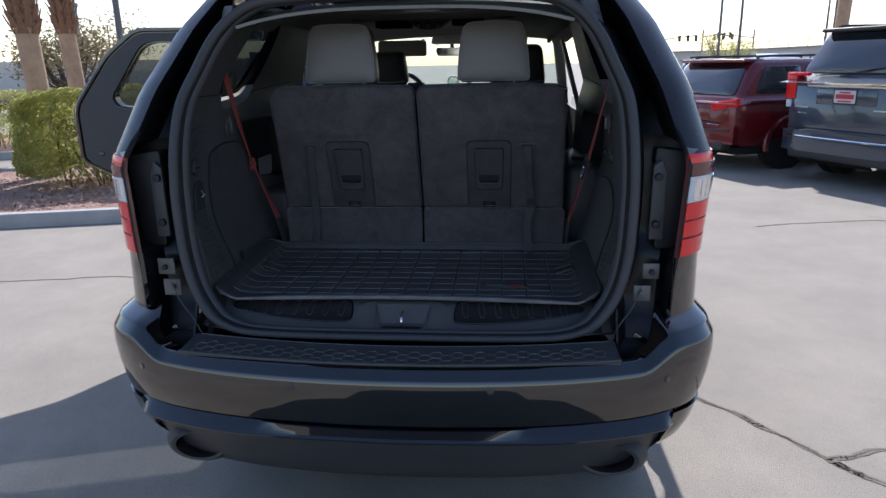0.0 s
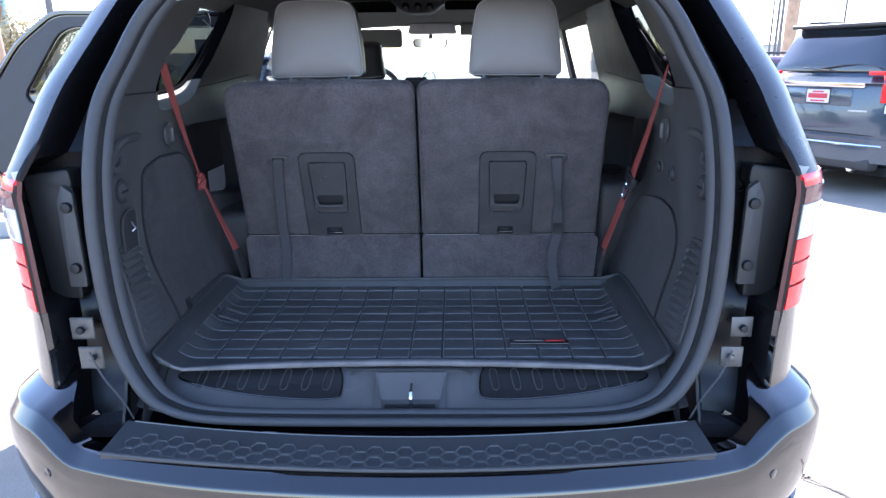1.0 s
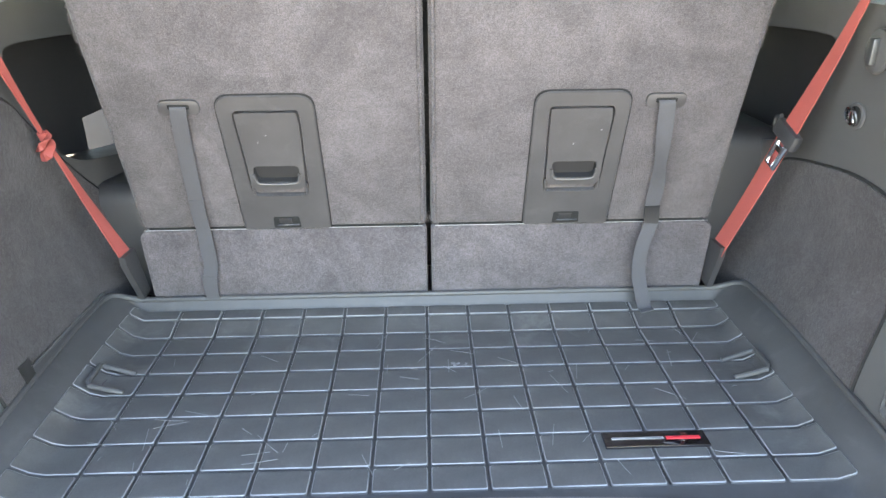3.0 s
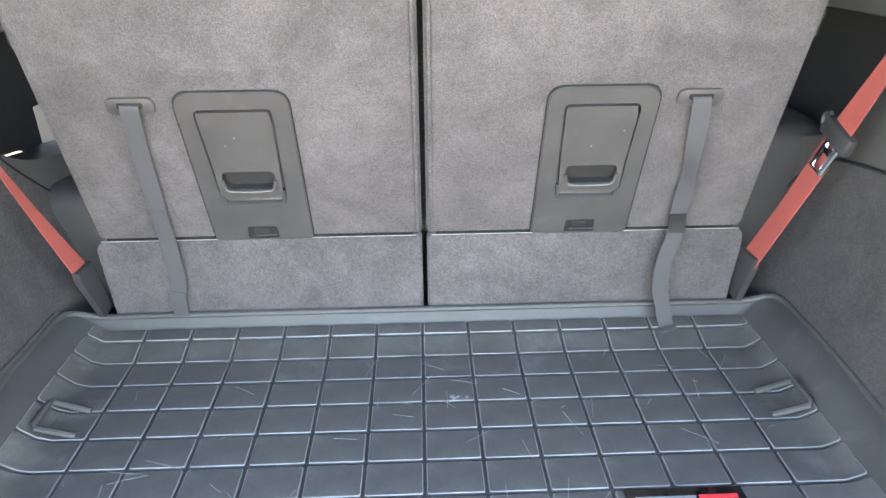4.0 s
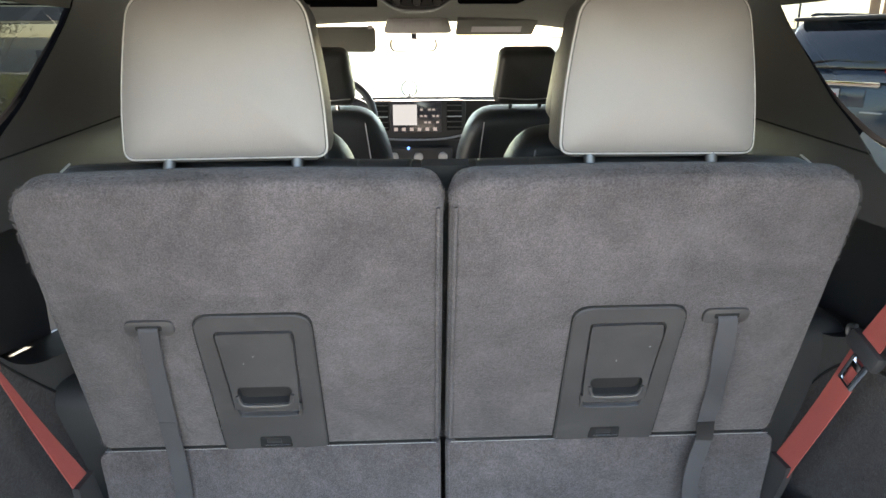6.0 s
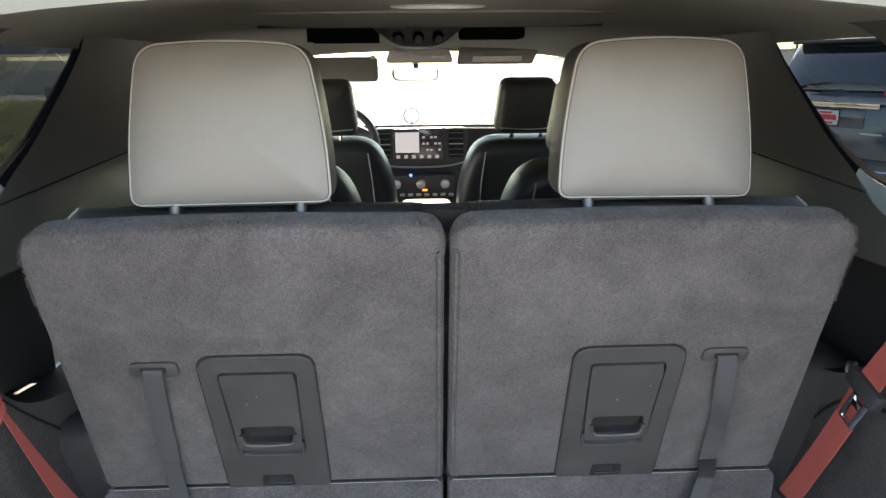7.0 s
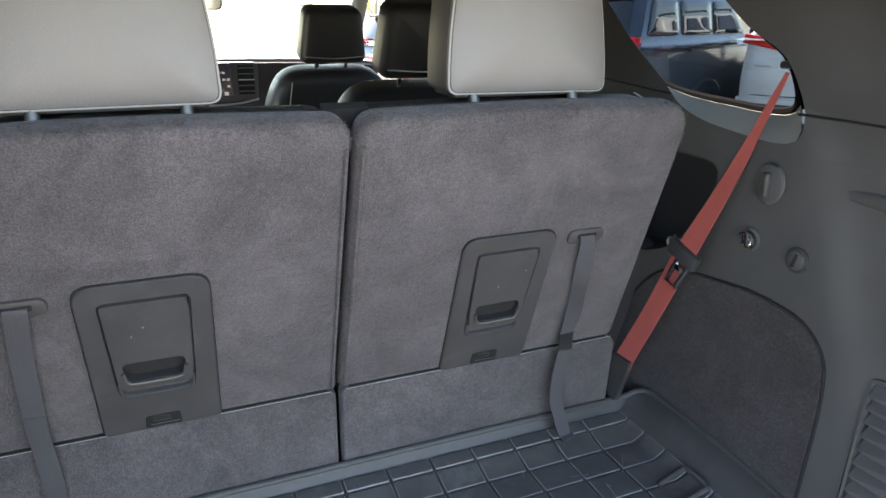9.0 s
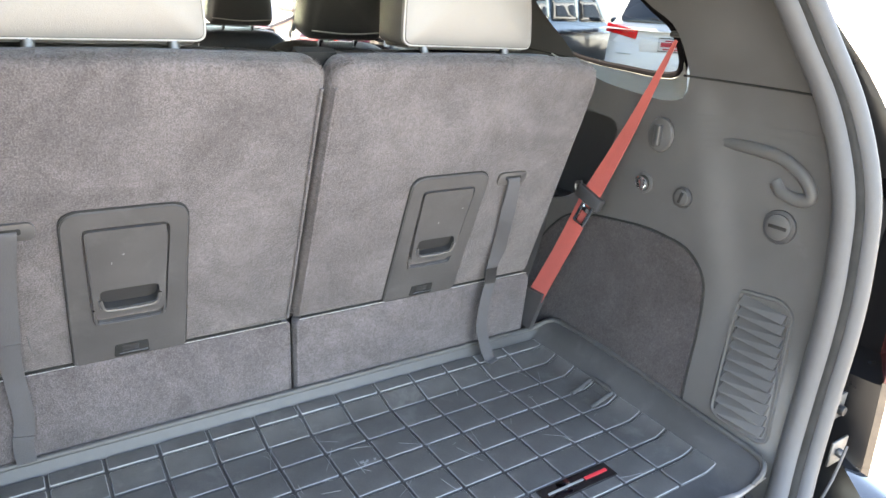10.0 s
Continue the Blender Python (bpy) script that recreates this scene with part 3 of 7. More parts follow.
    def outlet(a, k):
        r, d = ring_o[k]
        y0 = 0.075 + BOW * 0.41
        return Vector((side * 0.645 + 1.08 * r * math.cos(a), y0 - d, 0.385 + 0.62 * r * math.sin(a)))
    ex = part("exhaust_surround", sheet(outlet, span(0, math.tau, 32), [0, 1, 2, 3]), TRIM_DARK, suv, "dark surround of the exhaust outlet")
    part("exhaust_tip", sheet(outlet, span(0, math.tau, 32), [3, 4, 5]), GLOSS, ex, "dark chromed exhaust tip")
    part("exhaust_inside", disc(0.068, 0.0, 0.01, 20, at=(side * 0.645, 0.225, 0.385)), SEAM, ex)
    for x, zz in ((0.288, 0.66), (0.80, 0.655)):
        th = theta_at(x / half_width(0.66))
        cx, cy = corner(th, half_width(0.66), 0.003)
        turn = -35 * side if x > 0.5 else -4 * side
        part("parking_sensor", turned(disc(0.0115, -0.004, 0.006, 18, 0.002), pose(side * cx, cy, zz, 0, 0, -turn)), TRIM if x < 0.5 else PAINT, suv, "round parking sensor")
    part("valance_slot", turned(box(-0.022, 0.022, -0.004, 0.01, -0.003, 0.003, 0.001), pose(side * 0.20, 0.018, 0.528, 0, 0, side * 3)), STEEL, suv)
    # wheels
    for wy in (1.12, 4.16):
        wheel = part("wheel", turned(disc(0.10, -0.10, 0.10, 20, 0.01), pose(side * 0.76, wy, 0.246, 0, 0, 90)), STEEL, suv, "dark alloy wheel with black tyre")
        bm = bmesh.new()
        prof = [(0.69, 0.25), (0.68, 0.33), (0.70, 0.365), (0.88, 0.365), (0.90, 0.33), (0.89, 0.25)]
        loft([[Vector((side * p[0], wy + p[1] * math.cos(a), 0.246 + p[1] * math.sin(a))) for p in prof] for a in span(0, math.tau, 36)], False, bm=bm)
        part("tyre", bm, TYRE, wheel, "black rubber tyre")
        part("rim", turned(disc(0.25, -0.03, 0.03, 30, 0.01), pose(side * 0.85, wy, 0.246, 0, 0, 90)), GLOSS, wheel)

# step pad with raised honeycomb
PAD_DEEP = 0.120
def pad_at(x, t, up=0.0):
    return Vector((x, 0.040 + BOW * x * x * 0.95 + (PAD_DEEP + BOW * x * x * 0.15) * t, 0.7215 + 0.004 * t + up))


pad = part("step_pad", sheet(pad_at, span(-0.66, 0.66, 36), span(0, 1, 8)), TRIM, suv, "black step pad with honeycomb tread")
HEX = 0.0212


def tread_cell(i, row):
    """One raised hexagon rib of the tread, bent to the curve of the pad; u runs across, v to the cabin."""
    cu, cv = (i + (0.5 if row % 2 else 0)) * HEX * 3, PAD_DEEP - 0.040 - (row + 1) * HEX * 0.866
    rings = []
    for f, up in ((0.995, 0.0002), (0.975, 0.0034), (0.87, 0.0034), (0.84, 0.0002)):
        ring = []
        for k in range(6):
            a = radians(60 * k)
            ring.append(pad_at(cu + f * HEX * math.cos(a), max(0.03, (cv + f * HEX * math.sin(a)) / PAD_DEEP), up))
        rings.append(ring)
    return loft(rings, True, False)


for row in range(4):
    for i in range(-11, 12):
        if abs((i + (0.5 if row % 2 else 0)) * HEX * 3) < 0.625:
            # paler than the pad: light caught by the ribs is in their colour
            part("tread_hexagon", tread_cell(i, row), SILL, pad, smooth=False)
part("pad_lip", tube([pad_at(x, 0, -0.001) for x in span(-0.66, 0.66, 36)], 0.005, 8), TRIM, pad)
part("pad_skirt", sheet(lambda x, t: pad_at(x, 0, -0.014 * t), span(-0.66, 0.66, 36), [0, 1]), TRIM, pad)
part("gutter", sheet(lambda x, t: Vector((x, 0.158 + BOW * x * x * 1.1 + 0.08 * t, 0.700 + 0.022 * max(0.0, t - 0.35))), span(-0.67, 0.67, 20), span(0, 1, 6), 0.004), GLOSS, suv, "gloss black channel below the weatherstrip")
part("gutter_lip", tube([pad_at(x, 1.0, 0.0005) for x in span(-0.64, 0.64, 40)], 0.0028, 8), PAINT, suv, "bright edge of the gloss channel")

# roof skin, windscreen, bonnet, open tailgate
part("roof", sheet(lambda x, y: Vector((x * (0.80 + 0.20 * ease((y - 0.6) / 0.5)), y, 1.85 - 0.03 * (x / 0.72) ** 2 - 0.02 * ease((1.1 - y) / 0.6) - 0.05 * ease((y - 2.2) / 0.9))), span(-0.72, 0.72, 16), span(0.60, 2.95, 20), 0.012), PAINT, suv, "black painted roof")
part("windscreen", sheet(lambda x, t: Vector((x * (0.66 + 0.12 * t), 2.95 + 0.85 * t, 1.735 - 0.52 * t - 0.02 * x * x)), span(-1, 1, 10), span(0, 1, 6), 0.004), GLASS_CLEAR, suv, "clear windscreen").visible_shadow = False
part("bonnet", sheet(lambda x, y: Vector((x, y, 1.20 - 0.05 * (x / 0.9) ** 2 - 0.16 * ease((y - 3.7) / 1.2))), span(-0.9, 0.9, 10), span(3.76, 4.95, 8), 0.01), PAINT, suv, "black painted bonnet")
part("nose", box(-0.9, 0.9, 4.85, 5.0, 0.3, 1.03, 0.05), PAINT, suv)
part("underbody", box(-0.80, 0.80, 0.30, 4.8, 0.26, 0.33, 0.02), MATT, suv)
part("tailgate", sheet(lambda x, t: Vector((x * (0.69 + 0.09 * t), 0.80 - 1.25 * t, 1.87 + 0.55 * t + 0.06 * math.sin(math.pi * t) - 0.03 * x * x)), span(-1, 1, 12), span(0, 1, 10), 0.05), PAINT, suv, "raised black tailgate")

# upper side frames with window openings
for side in (-1, 1):
    quarter = rounded([(1.655, 1.75), (1.40, 1.47), (1.25, 1.40), (0.98, 1.365), (0.73, 1.37), (0.75, 1.53), (0.87, 1.62), (1.05, 1.75)], 0.03, 4)
    rear_win = rounded([(1.72, 1.72), (1.80, 1.30), (1.86, 1.27), (2.30, 1.27), (2.30, 1.72)], 0.03, 4)
    front_win = rounded([(2.42, 1.72), (2.42, 1.27), (3.25, 1.27), (3.30, 1.32), (2.85, 1.72)], 0.03, 4)

    def wall(y, z):
        return Vector((side * half_width(z), max(y, side_y(z)), z))
    for nm, poly, y0, y1 in (("quarter_window", quarter, 0.40, 1.67), ("rear_door_window", rear_win, 1.67, 2.36), ("front_door_window", front_win, 2.36, 3.80)):
        if nm == "rear_door_window" and side < 0:
            continue
        o = [(y0, 1.235), (y1, 1.235), (y1, 1.82), (y0, 1.82)]
        if y1 > 3:
            o = [(y0, 1.235), (y1, 1.235), (2.95, 1.79), (2.85, 1.82), (y0, 1.82)]
        part("window_frame", framed(wall, o, poly, 200, 5), PAINT, suv, "black pillar and window frame")
        g = bmesh.new()
        g.faces.new([g.verts.new(wall(y, z) + Vector((-side * 0.012, 0, 0))) for y, z in poly])
        g2 = part(nm, g, GLASS_DARK if nm != "front_door_window" else GLASS_SIDE, suv, "tinted side window", smooth=False)
        g2.visible_shadow = nm == "rear_door_window"

# ---- cabin shell ----


def ceiling_z(x, y):
    return 1.76 - 0.045 * abs(x / 0.70) ** 3 - 0.03 * ease((y - 2.2) / 0.8) - 0.035 * ease((0.75 - y) / 0.3)


headliner = part("ceiling", sheet(lambda x, y: Vector((x * (0.74 + 0.26 * ease((y - 0.5) / 0.45)), y, ceiling_z(x, y))), span(-0.72, 0.72, 20), span(0.47, 2.93, 24), 0.01), HEADLINER)
tagged(headliner, "dark grey cloth headliner of the cabin", "ceiling", kind="structure")
floor = part("floor", box(-0.80, 0.80, 0.26, 3.6, 0.66, 0.70, 0.01), CARPET_SIDE)
tagged(floor, "dark carpeted load floor of the car", "floor", kind="structure")

ring = [Vector(p) for p in SEAL_PTS]
loop = spline(ring + [Vector((-v.x, v.y, v.z)) for v in reversed(ring[1:-1])], 5, True)
seal_thing = thing("door_seal", "grey rubber weatherstrip round the tailgate opening", "seal")
stout = [0.7 + 0.3 * ease((v.z - 0.735) / 0.06) for v in loop]
part("bead", tube(loop, 0.015, 18, True, radii=[0.015 * k for k in stout]), SEAL, seal_thing)
part("groove", tube([Vector((v.x * 0.984, v.y + 0.014, 0.012 + (v.z - 0.012) * 0.998 + 0.004)) for v in loop], 0.0125, 12, True, radii=[0.0125 * k for k in stout]), SEAM, seal_thing)
part("carrier", tube([Vector((v.x * 0.975, v.y + 0.03, 0.02 + (v.z - 0.02) * 0.996 + 0.006)) for v in loop], 0.019, 18, True, radii=[0.019 * k for k in stout]), SEAL, seal_thing)

# ---- load sill inside the seal ----
sill = thing("load_sill", "dark plastic load sill with latch recess and grooved pads", "sill trim")


def sill_top(x, t):
    y0 = 0.222 + 0.05 * abs(x / 0.64) ** 5
    ledge = ease((abs(x) - 0.115) / 0.045)
    steep, flat = 0.062 * ease(t * 1.35), 0.016 * min(1, t / 0.34) + 0.046 * ease((t - 0.28) / 0.62)
    return Vector((x, y0 + (0.395 - y0) * t, 0.738 + steep + (flat - steep) * ledge))


def latch_hole(x, t):
    return abs(x) < 0.078 and 0.16 < t < 0.62


part("sill_panel", sheet(sill_top, span(-0.66, 0.66, 66), span(0, 1, 20), 0.006, latch_hole), SILL, sill)
cup = part("latch_recess", loft([[(-0.083, 0.238, 0.746), (0.083, 0.238, 0.746), (0.088, 0.328, 0.800), (-0.088, 0.328, 0.800)],
                                 [(-0.066, 0.252, 0.738), (0.066, 0.252, 0.738), (0.070, 0.282, 0.752), (-0.070, 0.282, 0.752)]], True, False), SILL, sill, "recess for the tailgate latch")
bm = loft([[(-0.066, 0.252, 0.738), (0.066, 0.252, 0.738), (0.070, 0.282, 0.752), (-0.070, 0.282, 0.752)], [(-0.06, 0.256, 0.736), (0.06, 0.256, 0.736), (0.06, 0.276, 0.744), (-0.06, 0.276, 0.744)]])
part("recess_floor", bm, TRIM, cup)
part("slot", turned(box(-0.060, 0.060, -0.0055, 0.0055, -0.002, 0.003, 0.002), pose(0.0, 0.262, 0.7440, 25)), SEAM, cup)
part("striker", tube(spline([(0.003, 0.262, 0.742), (0.003, 0.254, 0.764), (0.003, 0.262, 0.779), (0.003, 0.290, 0.788)], 5), 0.0045, 8), CHROME, cup, "chromed latch striker")
part("sill_strip", sheet(lambda x, t: sill_top(x, 0.66 + 0.05 * t) + Vector((0, -0.002, 0.005)), span(-0.147, 0.147, 10), span(0, 1, 2), 0.005), TRIM, sill)
for side in (-1, 1):
    flat = [tuple(p)[:2] for p in spline([Vector((x, t, 0)) for x, t in ((0.168, 0.42), (0.172, 0.70), (0.20, 0.90), (0.27, 1.0), (0.47, 0.98), (0.560, 0.72), (0.566, 0.58), (0.45, 0.44), (0.30, 0.33), (0.19, 0.32))], 6, True)]
    mx, mt = sum(p[0] for p in flat) / len(flat), sum(p[1] for p in flat) / len(flat)
    o = [sill_top(side * x, t) + Vector((0, 0, 0.0035)) for x, t in flat]
    part("pad_face", loft([[sill_top(side * (mx + (x - mx) * k), mt + (t - mt) * k) + Vector((0, 0, 0.0035)) for x, t in flat] for k in (1.0, 0.85, 0.7, 0.5, 0.3, 0.1)]), MATT, sill, "darker oval pad in the sill")
    rim = part("grooved_pad", tube(o, 0.0022, 8, True), GLOSS, sill, "oval pad with short ribs")
    for i in range(7):
        x = 0.205 + i * 0.052
        oval = [(x - 0.008, 0.50), (x, 0.46), (x + 0.008, 0.50), (x + 0.003, 0.70), (x - 0.006, 0.76), (x - 0.014, 0.70)]
        groove = [sill_top(side * gx, gt) + Vector((0, -0.001, 0.0050)) for gx, gt in oval]
        part("rib", tube(spline(groove, 3, True), 0.0016, 6, True), PLATE_TRIM, rim)
    part("joint", tube([sill_top(side * 0.61, t) + Vector((0, 0, 0.001)) for t in span(0.05, 1, 8)], 0.0014, 5), SEAM, sill)

# ---- third row seats ----
SEAT = Matrix.Translation((0, 0.90, 1.0)) @ Matrix.Rotation(math.atan(0.356), 4, "X")


def fringe(o, n, seed):
    """Short carpet fibres that break the outline of a seat back."""
    rnd = random.Random(seed)
    bm = bmesh.new()
    k = len(o)
    for _ in range(n):
        i = rnd.randrange(k)
        t = rnd.random()
        a, b = o[i], o[(i + 1) % k]
        x, z = a[0] + (b[0] - a[0]) * t, a[1] + (b[1] - a[1]) * t
        y = 0.006 + rnd.random() * 0.02
        d = Vector((rnd.uniform(-1, 1), rnd.uniform(-0.6, 0.2), rnd.uniform(-1, 1))).normalized() * rnd.uniform(0.003, 0.007)
        p = Vector((x, y, z))
        s = d.cross(Vector((0, 1, 0))).normalized() * 0.0006
        bm.faces.new([bm.verts.new(q) for q in (p - s, p + s, p + d)])
    return bm


def divided(outline, step):
    """The same outline with its long edges cut into short ones."""
    out = []
    for p, q in zip(outline, outline[1:] + outline[:1]):
        n = max(1, int((Vector(q) - Vector(p)).length / step))
        out += [tuple(Vector(p).lerp(Vector(q), k / n)) for k in range(n)]
    return out


def pillow(outline, centre, depth):
    """A padded block: a face that swells to its middle, a turned edge and walls that taper to the front."""
    cx, cz = centre
    bm = bmesh.new()
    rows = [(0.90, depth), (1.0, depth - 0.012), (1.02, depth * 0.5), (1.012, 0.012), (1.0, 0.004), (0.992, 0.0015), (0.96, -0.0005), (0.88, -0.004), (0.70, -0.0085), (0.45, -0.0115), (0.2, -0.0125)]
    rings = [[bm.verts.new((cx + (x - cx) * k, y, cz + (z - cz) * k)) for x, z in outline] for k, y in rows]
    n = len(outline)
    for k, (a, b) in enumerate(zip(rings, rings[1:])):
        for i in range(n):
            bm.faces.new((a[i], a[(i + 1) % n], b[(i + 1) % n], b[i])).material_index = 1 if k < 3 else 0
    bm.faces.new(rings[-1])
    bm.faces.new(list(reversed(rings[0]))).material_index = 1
    bmesh.ops.recalc_face_normals(bm, faces=bm.faces)
    return bm


def third_row_seat(side):
    """Back of one half of the folding third row; its local z runs up the reclined back, y forward."""
    seat = thing("third_row_seat", "third row seat with charcoal carpeted back and grey headrest", "car seat", "third row seats", m=SEAT)
    a = 0.004
    o = rounded([(side * a, -0.003), (side * 0.553, -0.003), (side * 0.541, 0.40), (side * 0.535, 0.492), (side * 0.28, 0.500), (side * a, 0.495)], [0.016, 0.02, 0.1, 0.05, 0.1, 0.035], 7)
    back = part("backrest", slab(o, 0.0, 0.05, 0.014, 3), CARPET, seat, "charcoal carpeted backrest")
    part("fringe", fringe(o, 2600, 5 + side), CARPET, back, smooth=False)
    o2 = [(p[0] * 0.985 + side * 0.004, p[1] - 0.026) for p in o]
    part("cushion", slab(o2, 0.05, 0.13, 0.03, 3), LEATHER_BLACK, seat, "black leather front of the backrest")
    for x in (0.045, 0.115, 0.50):
        part("piping", tube([(side * x, 0.060, 0.468), (side * x, 0.080, 0.472), (side * x, 0.105, 0.470)], 0.0015, 6), STITCH if x > 0.4 else LEATHER_BLACK, seat)
    # edge seam towards the other half
    part("edge_binding", tube([(side * 0.011, -0.001, z) for z in span(0.01, 0.46, 10)], 0.0028, 6), CARPET, seat)
    # headrest, set upright above the reclined back
    cx, cz = side * 0.2815, 1.592
    hr = []
    for px, pz in divided(rounded([(side * 0.152, 1.491), (side * 0.409, 1.489), (side * 0.383, 1.684), (side * 0.176, 1.684)], [0.014, 0.014, 0.026, 0.026], 7), 0.02):
        u, v = (px - cx) / 0.12, (pz - cz) / 0.1
        hr.append((px + math.copysign(0.006, u) * max(0, 1 - v * v) * min(1, abs(u)), pz + 0.010 * max(0, 1 - u * u) * max(0, v)))
    up = SEAT.inverted() @ Matrix.Translation((0, 0.797, 0)) @ Matrix(((1, 0, 0, 0), (0, 1, 0.06, -0.06 * 1.49), (0, 0, 1, 0), (0, 0, 0, 1)))
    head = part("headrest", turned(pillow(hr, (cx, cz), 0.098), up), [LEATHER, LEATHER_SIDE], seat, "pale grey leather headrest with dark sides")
    rim = [Vector((p[0], 0.003, p[1])) for p in hr]
    part("headrest_piping", turned(tube([Vector((cx + (v.x - cx) * 1.004, 0.004, cz + (v.z - cz) * 1.004)) for v in rim], 0.0016, 6, True), up), PIPING, head, "pale piping round the headrest face")
    part("headrest_stitch", turned(tube([Vector((cx + (v.x - cx) * 0.988, 0.0016, cz + (v.z - cz) * 0.986)) for v in rim], 0.0007, 5, True), up), LEATHER_BLACK, head, "dark seam beside the piping")
    part("headrest_base", turned(slab(rounded([(side * 0.165, 1.484), (side * 0.400, 1.483), (side * 0.402, 1.494), (side * 0.163, 1.494)], 0.004), 0.012, 0.09, 0.003), up), LEATHER_SIDE, head)
    down = SEAT.inverted()
    for x in (0.192, 0.356):
        part("post", turned(tube([(side * x, 0.800, 1.42), (side * x, 0.800, 1.47), (side * x, 0.812, 1.50)], 0.0078, 12), down), STEEL, seat, "satin grey headrest post")
        part("post_guide", turned(tube([(side * x, 0.812, 1.444), (side * x, 0.810, 1.456)], 0.013, 12), down), TRIM_DARK, seat)
    # release handle in its plate: raised frame, sunken well, tapered pull with a finger hole
    c = 0.2645 if side > 0 else -0.2705
    top, bot, w = 0.286, 0.004, 0.079
    po = divided(rounded([(c - w, bot), (c + w, bot), (c + w, top), (c - w, top)], [0.003, 0.003, 0.024, 0.024], 6), 0.03)
    well = divided(rounded([(c - 0.052, 0.084), (c + 0.052, 0.084), (c + 0.0572, 0.262), (c - 0.0572, 0.262)], [0.014, 0.014, 0.010, 0.010], 5), 0.03)
    plate = part("handle_plate", framed(lambda x, z: Vector((x, -0.006, z)), po, well, 120, 2), PLATE_TRIM, seat, "charcoal plastic handle plate")
    part("plate_edge", tube([Vector((p[0], -0.003, p[1])) for p in po], 0.0032, 6, True), PLATE_TRIM, plate)
    part("plate_groove", tube([Vector((c + (p[0] - c) * 1.035, -0.0012, 0.145 + (p[1] - 0.145) * 1.022)) for p in po], 0.0022, 5, True), SEAM, plate)
    inner = [(c + (p[0] - c) * 0.94, 0.172 + (p[1] - 0.172) * 0.96) for p in well]
    part("handle_well", loft([[Vector((p[0], -0.006, p[1])) for p in well], [Vector((p[0], 0.006, p[1])) for p in inner]], True, False), PLATE_TRIM, plate, "moulded well round the pull")
    part("well_floor", slab(inner, 0.004, 0.008), SEAM, plate)
    part("well_lip", tube(spline([(c - 0.049, -0.0064, 0.112), (c - 0.047, -0.0070, 0.090), (c - 0.036, -0.0072, 0.083), (c + 0.036, -0.0072, 0.083), (c + 0.047, -0.0070, 0.090), (c + 0.049, -0.0064, 0.112)], 4), 0.0026, 6), PLATE_TRIM, plate)
    pull = divided(rounded([(c - 0.0485, 0.102), (c + 0.0485, 0.102), (c + 0.0538, 0.2588), (c - 0.0538, 0.2588)], [0.016, 0.016, 0.006, 0.006], 6), 0.02)
    hole = divided(rounded([(c - 0.040, 0.119), (c + 0.040, 0.119), (c + 0.041, 0.151), (c - 0.041, 0.151)], [0.014, 0.014, 0.010, 0.010], 6), 0.02)
    bulge = framed(lambda x, z: Vector((x, -0.0085 - 0.0045 * ease((0.16 - z) / 0.05), z)), pull, hole, 120, 4)
    grip = part("handle", bulge, PLATE_TRIM, plate, "dark pull handle with finger hole")
    part("handle_edge", loft([[Vector((p[0], -0.0085 - 0.0045 * ease((0.16 - p[1]) / 0.05), p[1])) for p in pull], [Vector((p[0], 0.004, p[1])) for p in pull]], True, False), PLATE_TRIM, grip)
    deep = [(c + (p[0] - c) * 0.96, 0.136 + (p[1] - 0.136) * 0.9) for p in hole]
    part("finger_hole", loft([[Vector((p[0], -0.0125 if p[1] < 0.14 else -0.009, p[1])) for p in hole], [Vector((p[0], 0.001, p[1])) for p in deep]], True, False), MATT, grip)
    part("finger_floor", slab(deep, -0.001, 0.003), MATT, grip)
    part("finger_lip", tube(spline([(c - 0.041, -0.012, 0.136), (c - 0.037, -0.0145, 0.121), (c - 0.024, -0.0155, 0.1165), (c + 0.024, -0.0155, 0.1165), (c + 0.037, -0.0145, 0.121), (c + 0.041, -0.012, 0.136)], 5), 0.0030, 8), PLATE_TRIM, grip)
    part("latch_slot", slab(rounded([(c - 0.026, 0.006), (c + 0.026, 0.006), (c + 0.024, 0.032), (c - 0.024, 0.032)], 0.004), -0.0075, 0.0, 0.0008), SEAM, plate)
    part("latch_bar", box(c - 0.018, c + 0.023, -0.0095, -0.0075, 0.0125, 0.0155, 0.0006), CHROME, plate)
    part("latch_block", box(c - 0.014, c + 0.010, -0.0085, -0.0072, 0.018, 0.029, 0.0006), MATT, plate)
    rv = random.Random(40 + side)
    for k in range(2):
        part("scuff", turned(box(-0.0008, 0.0008, -0.0005, 0.0005, -0.0018, 0.0018, 0.0003), pose(c + rv.uniform(-0.04, 0.045), -0.0092, rv.uniform(0.17, 0.25), 0, rv.uniform(0, 90), 0)), SCUFF, plate)
    # strap guide
    gx = 0.405 if side > 0 else -0.412
    bez = part("strap_guide", slab(rounded([(gx - 0.034, 0.255), (gx + 0.034, 0.255), (gx + 0.034, 0.282), (gx - 0.034, 0.282)], 0.012), -0.005, 0.003, 0.002), PLATE_TRIM, seat, "plastic strap guide")
    part("guide_slot", slab(rounded([(gx - 0.018, 0.266), (gx + 0.018, 0.266), (gx + 0.018, 0.275), (gx - 0.018, 0.275)], 0.003), -0.0062, 0.0, 0.001), SEAM, bez)
    if side > 0:
        # added box that stops daylight showing through the seat gap
        part("gap_filler", box(-0.03, 0.03, 0.052, 0.07, -0.16, 0.49), SEAM, seat, "dark filler added to close the gap between the seat halves")
    return seat


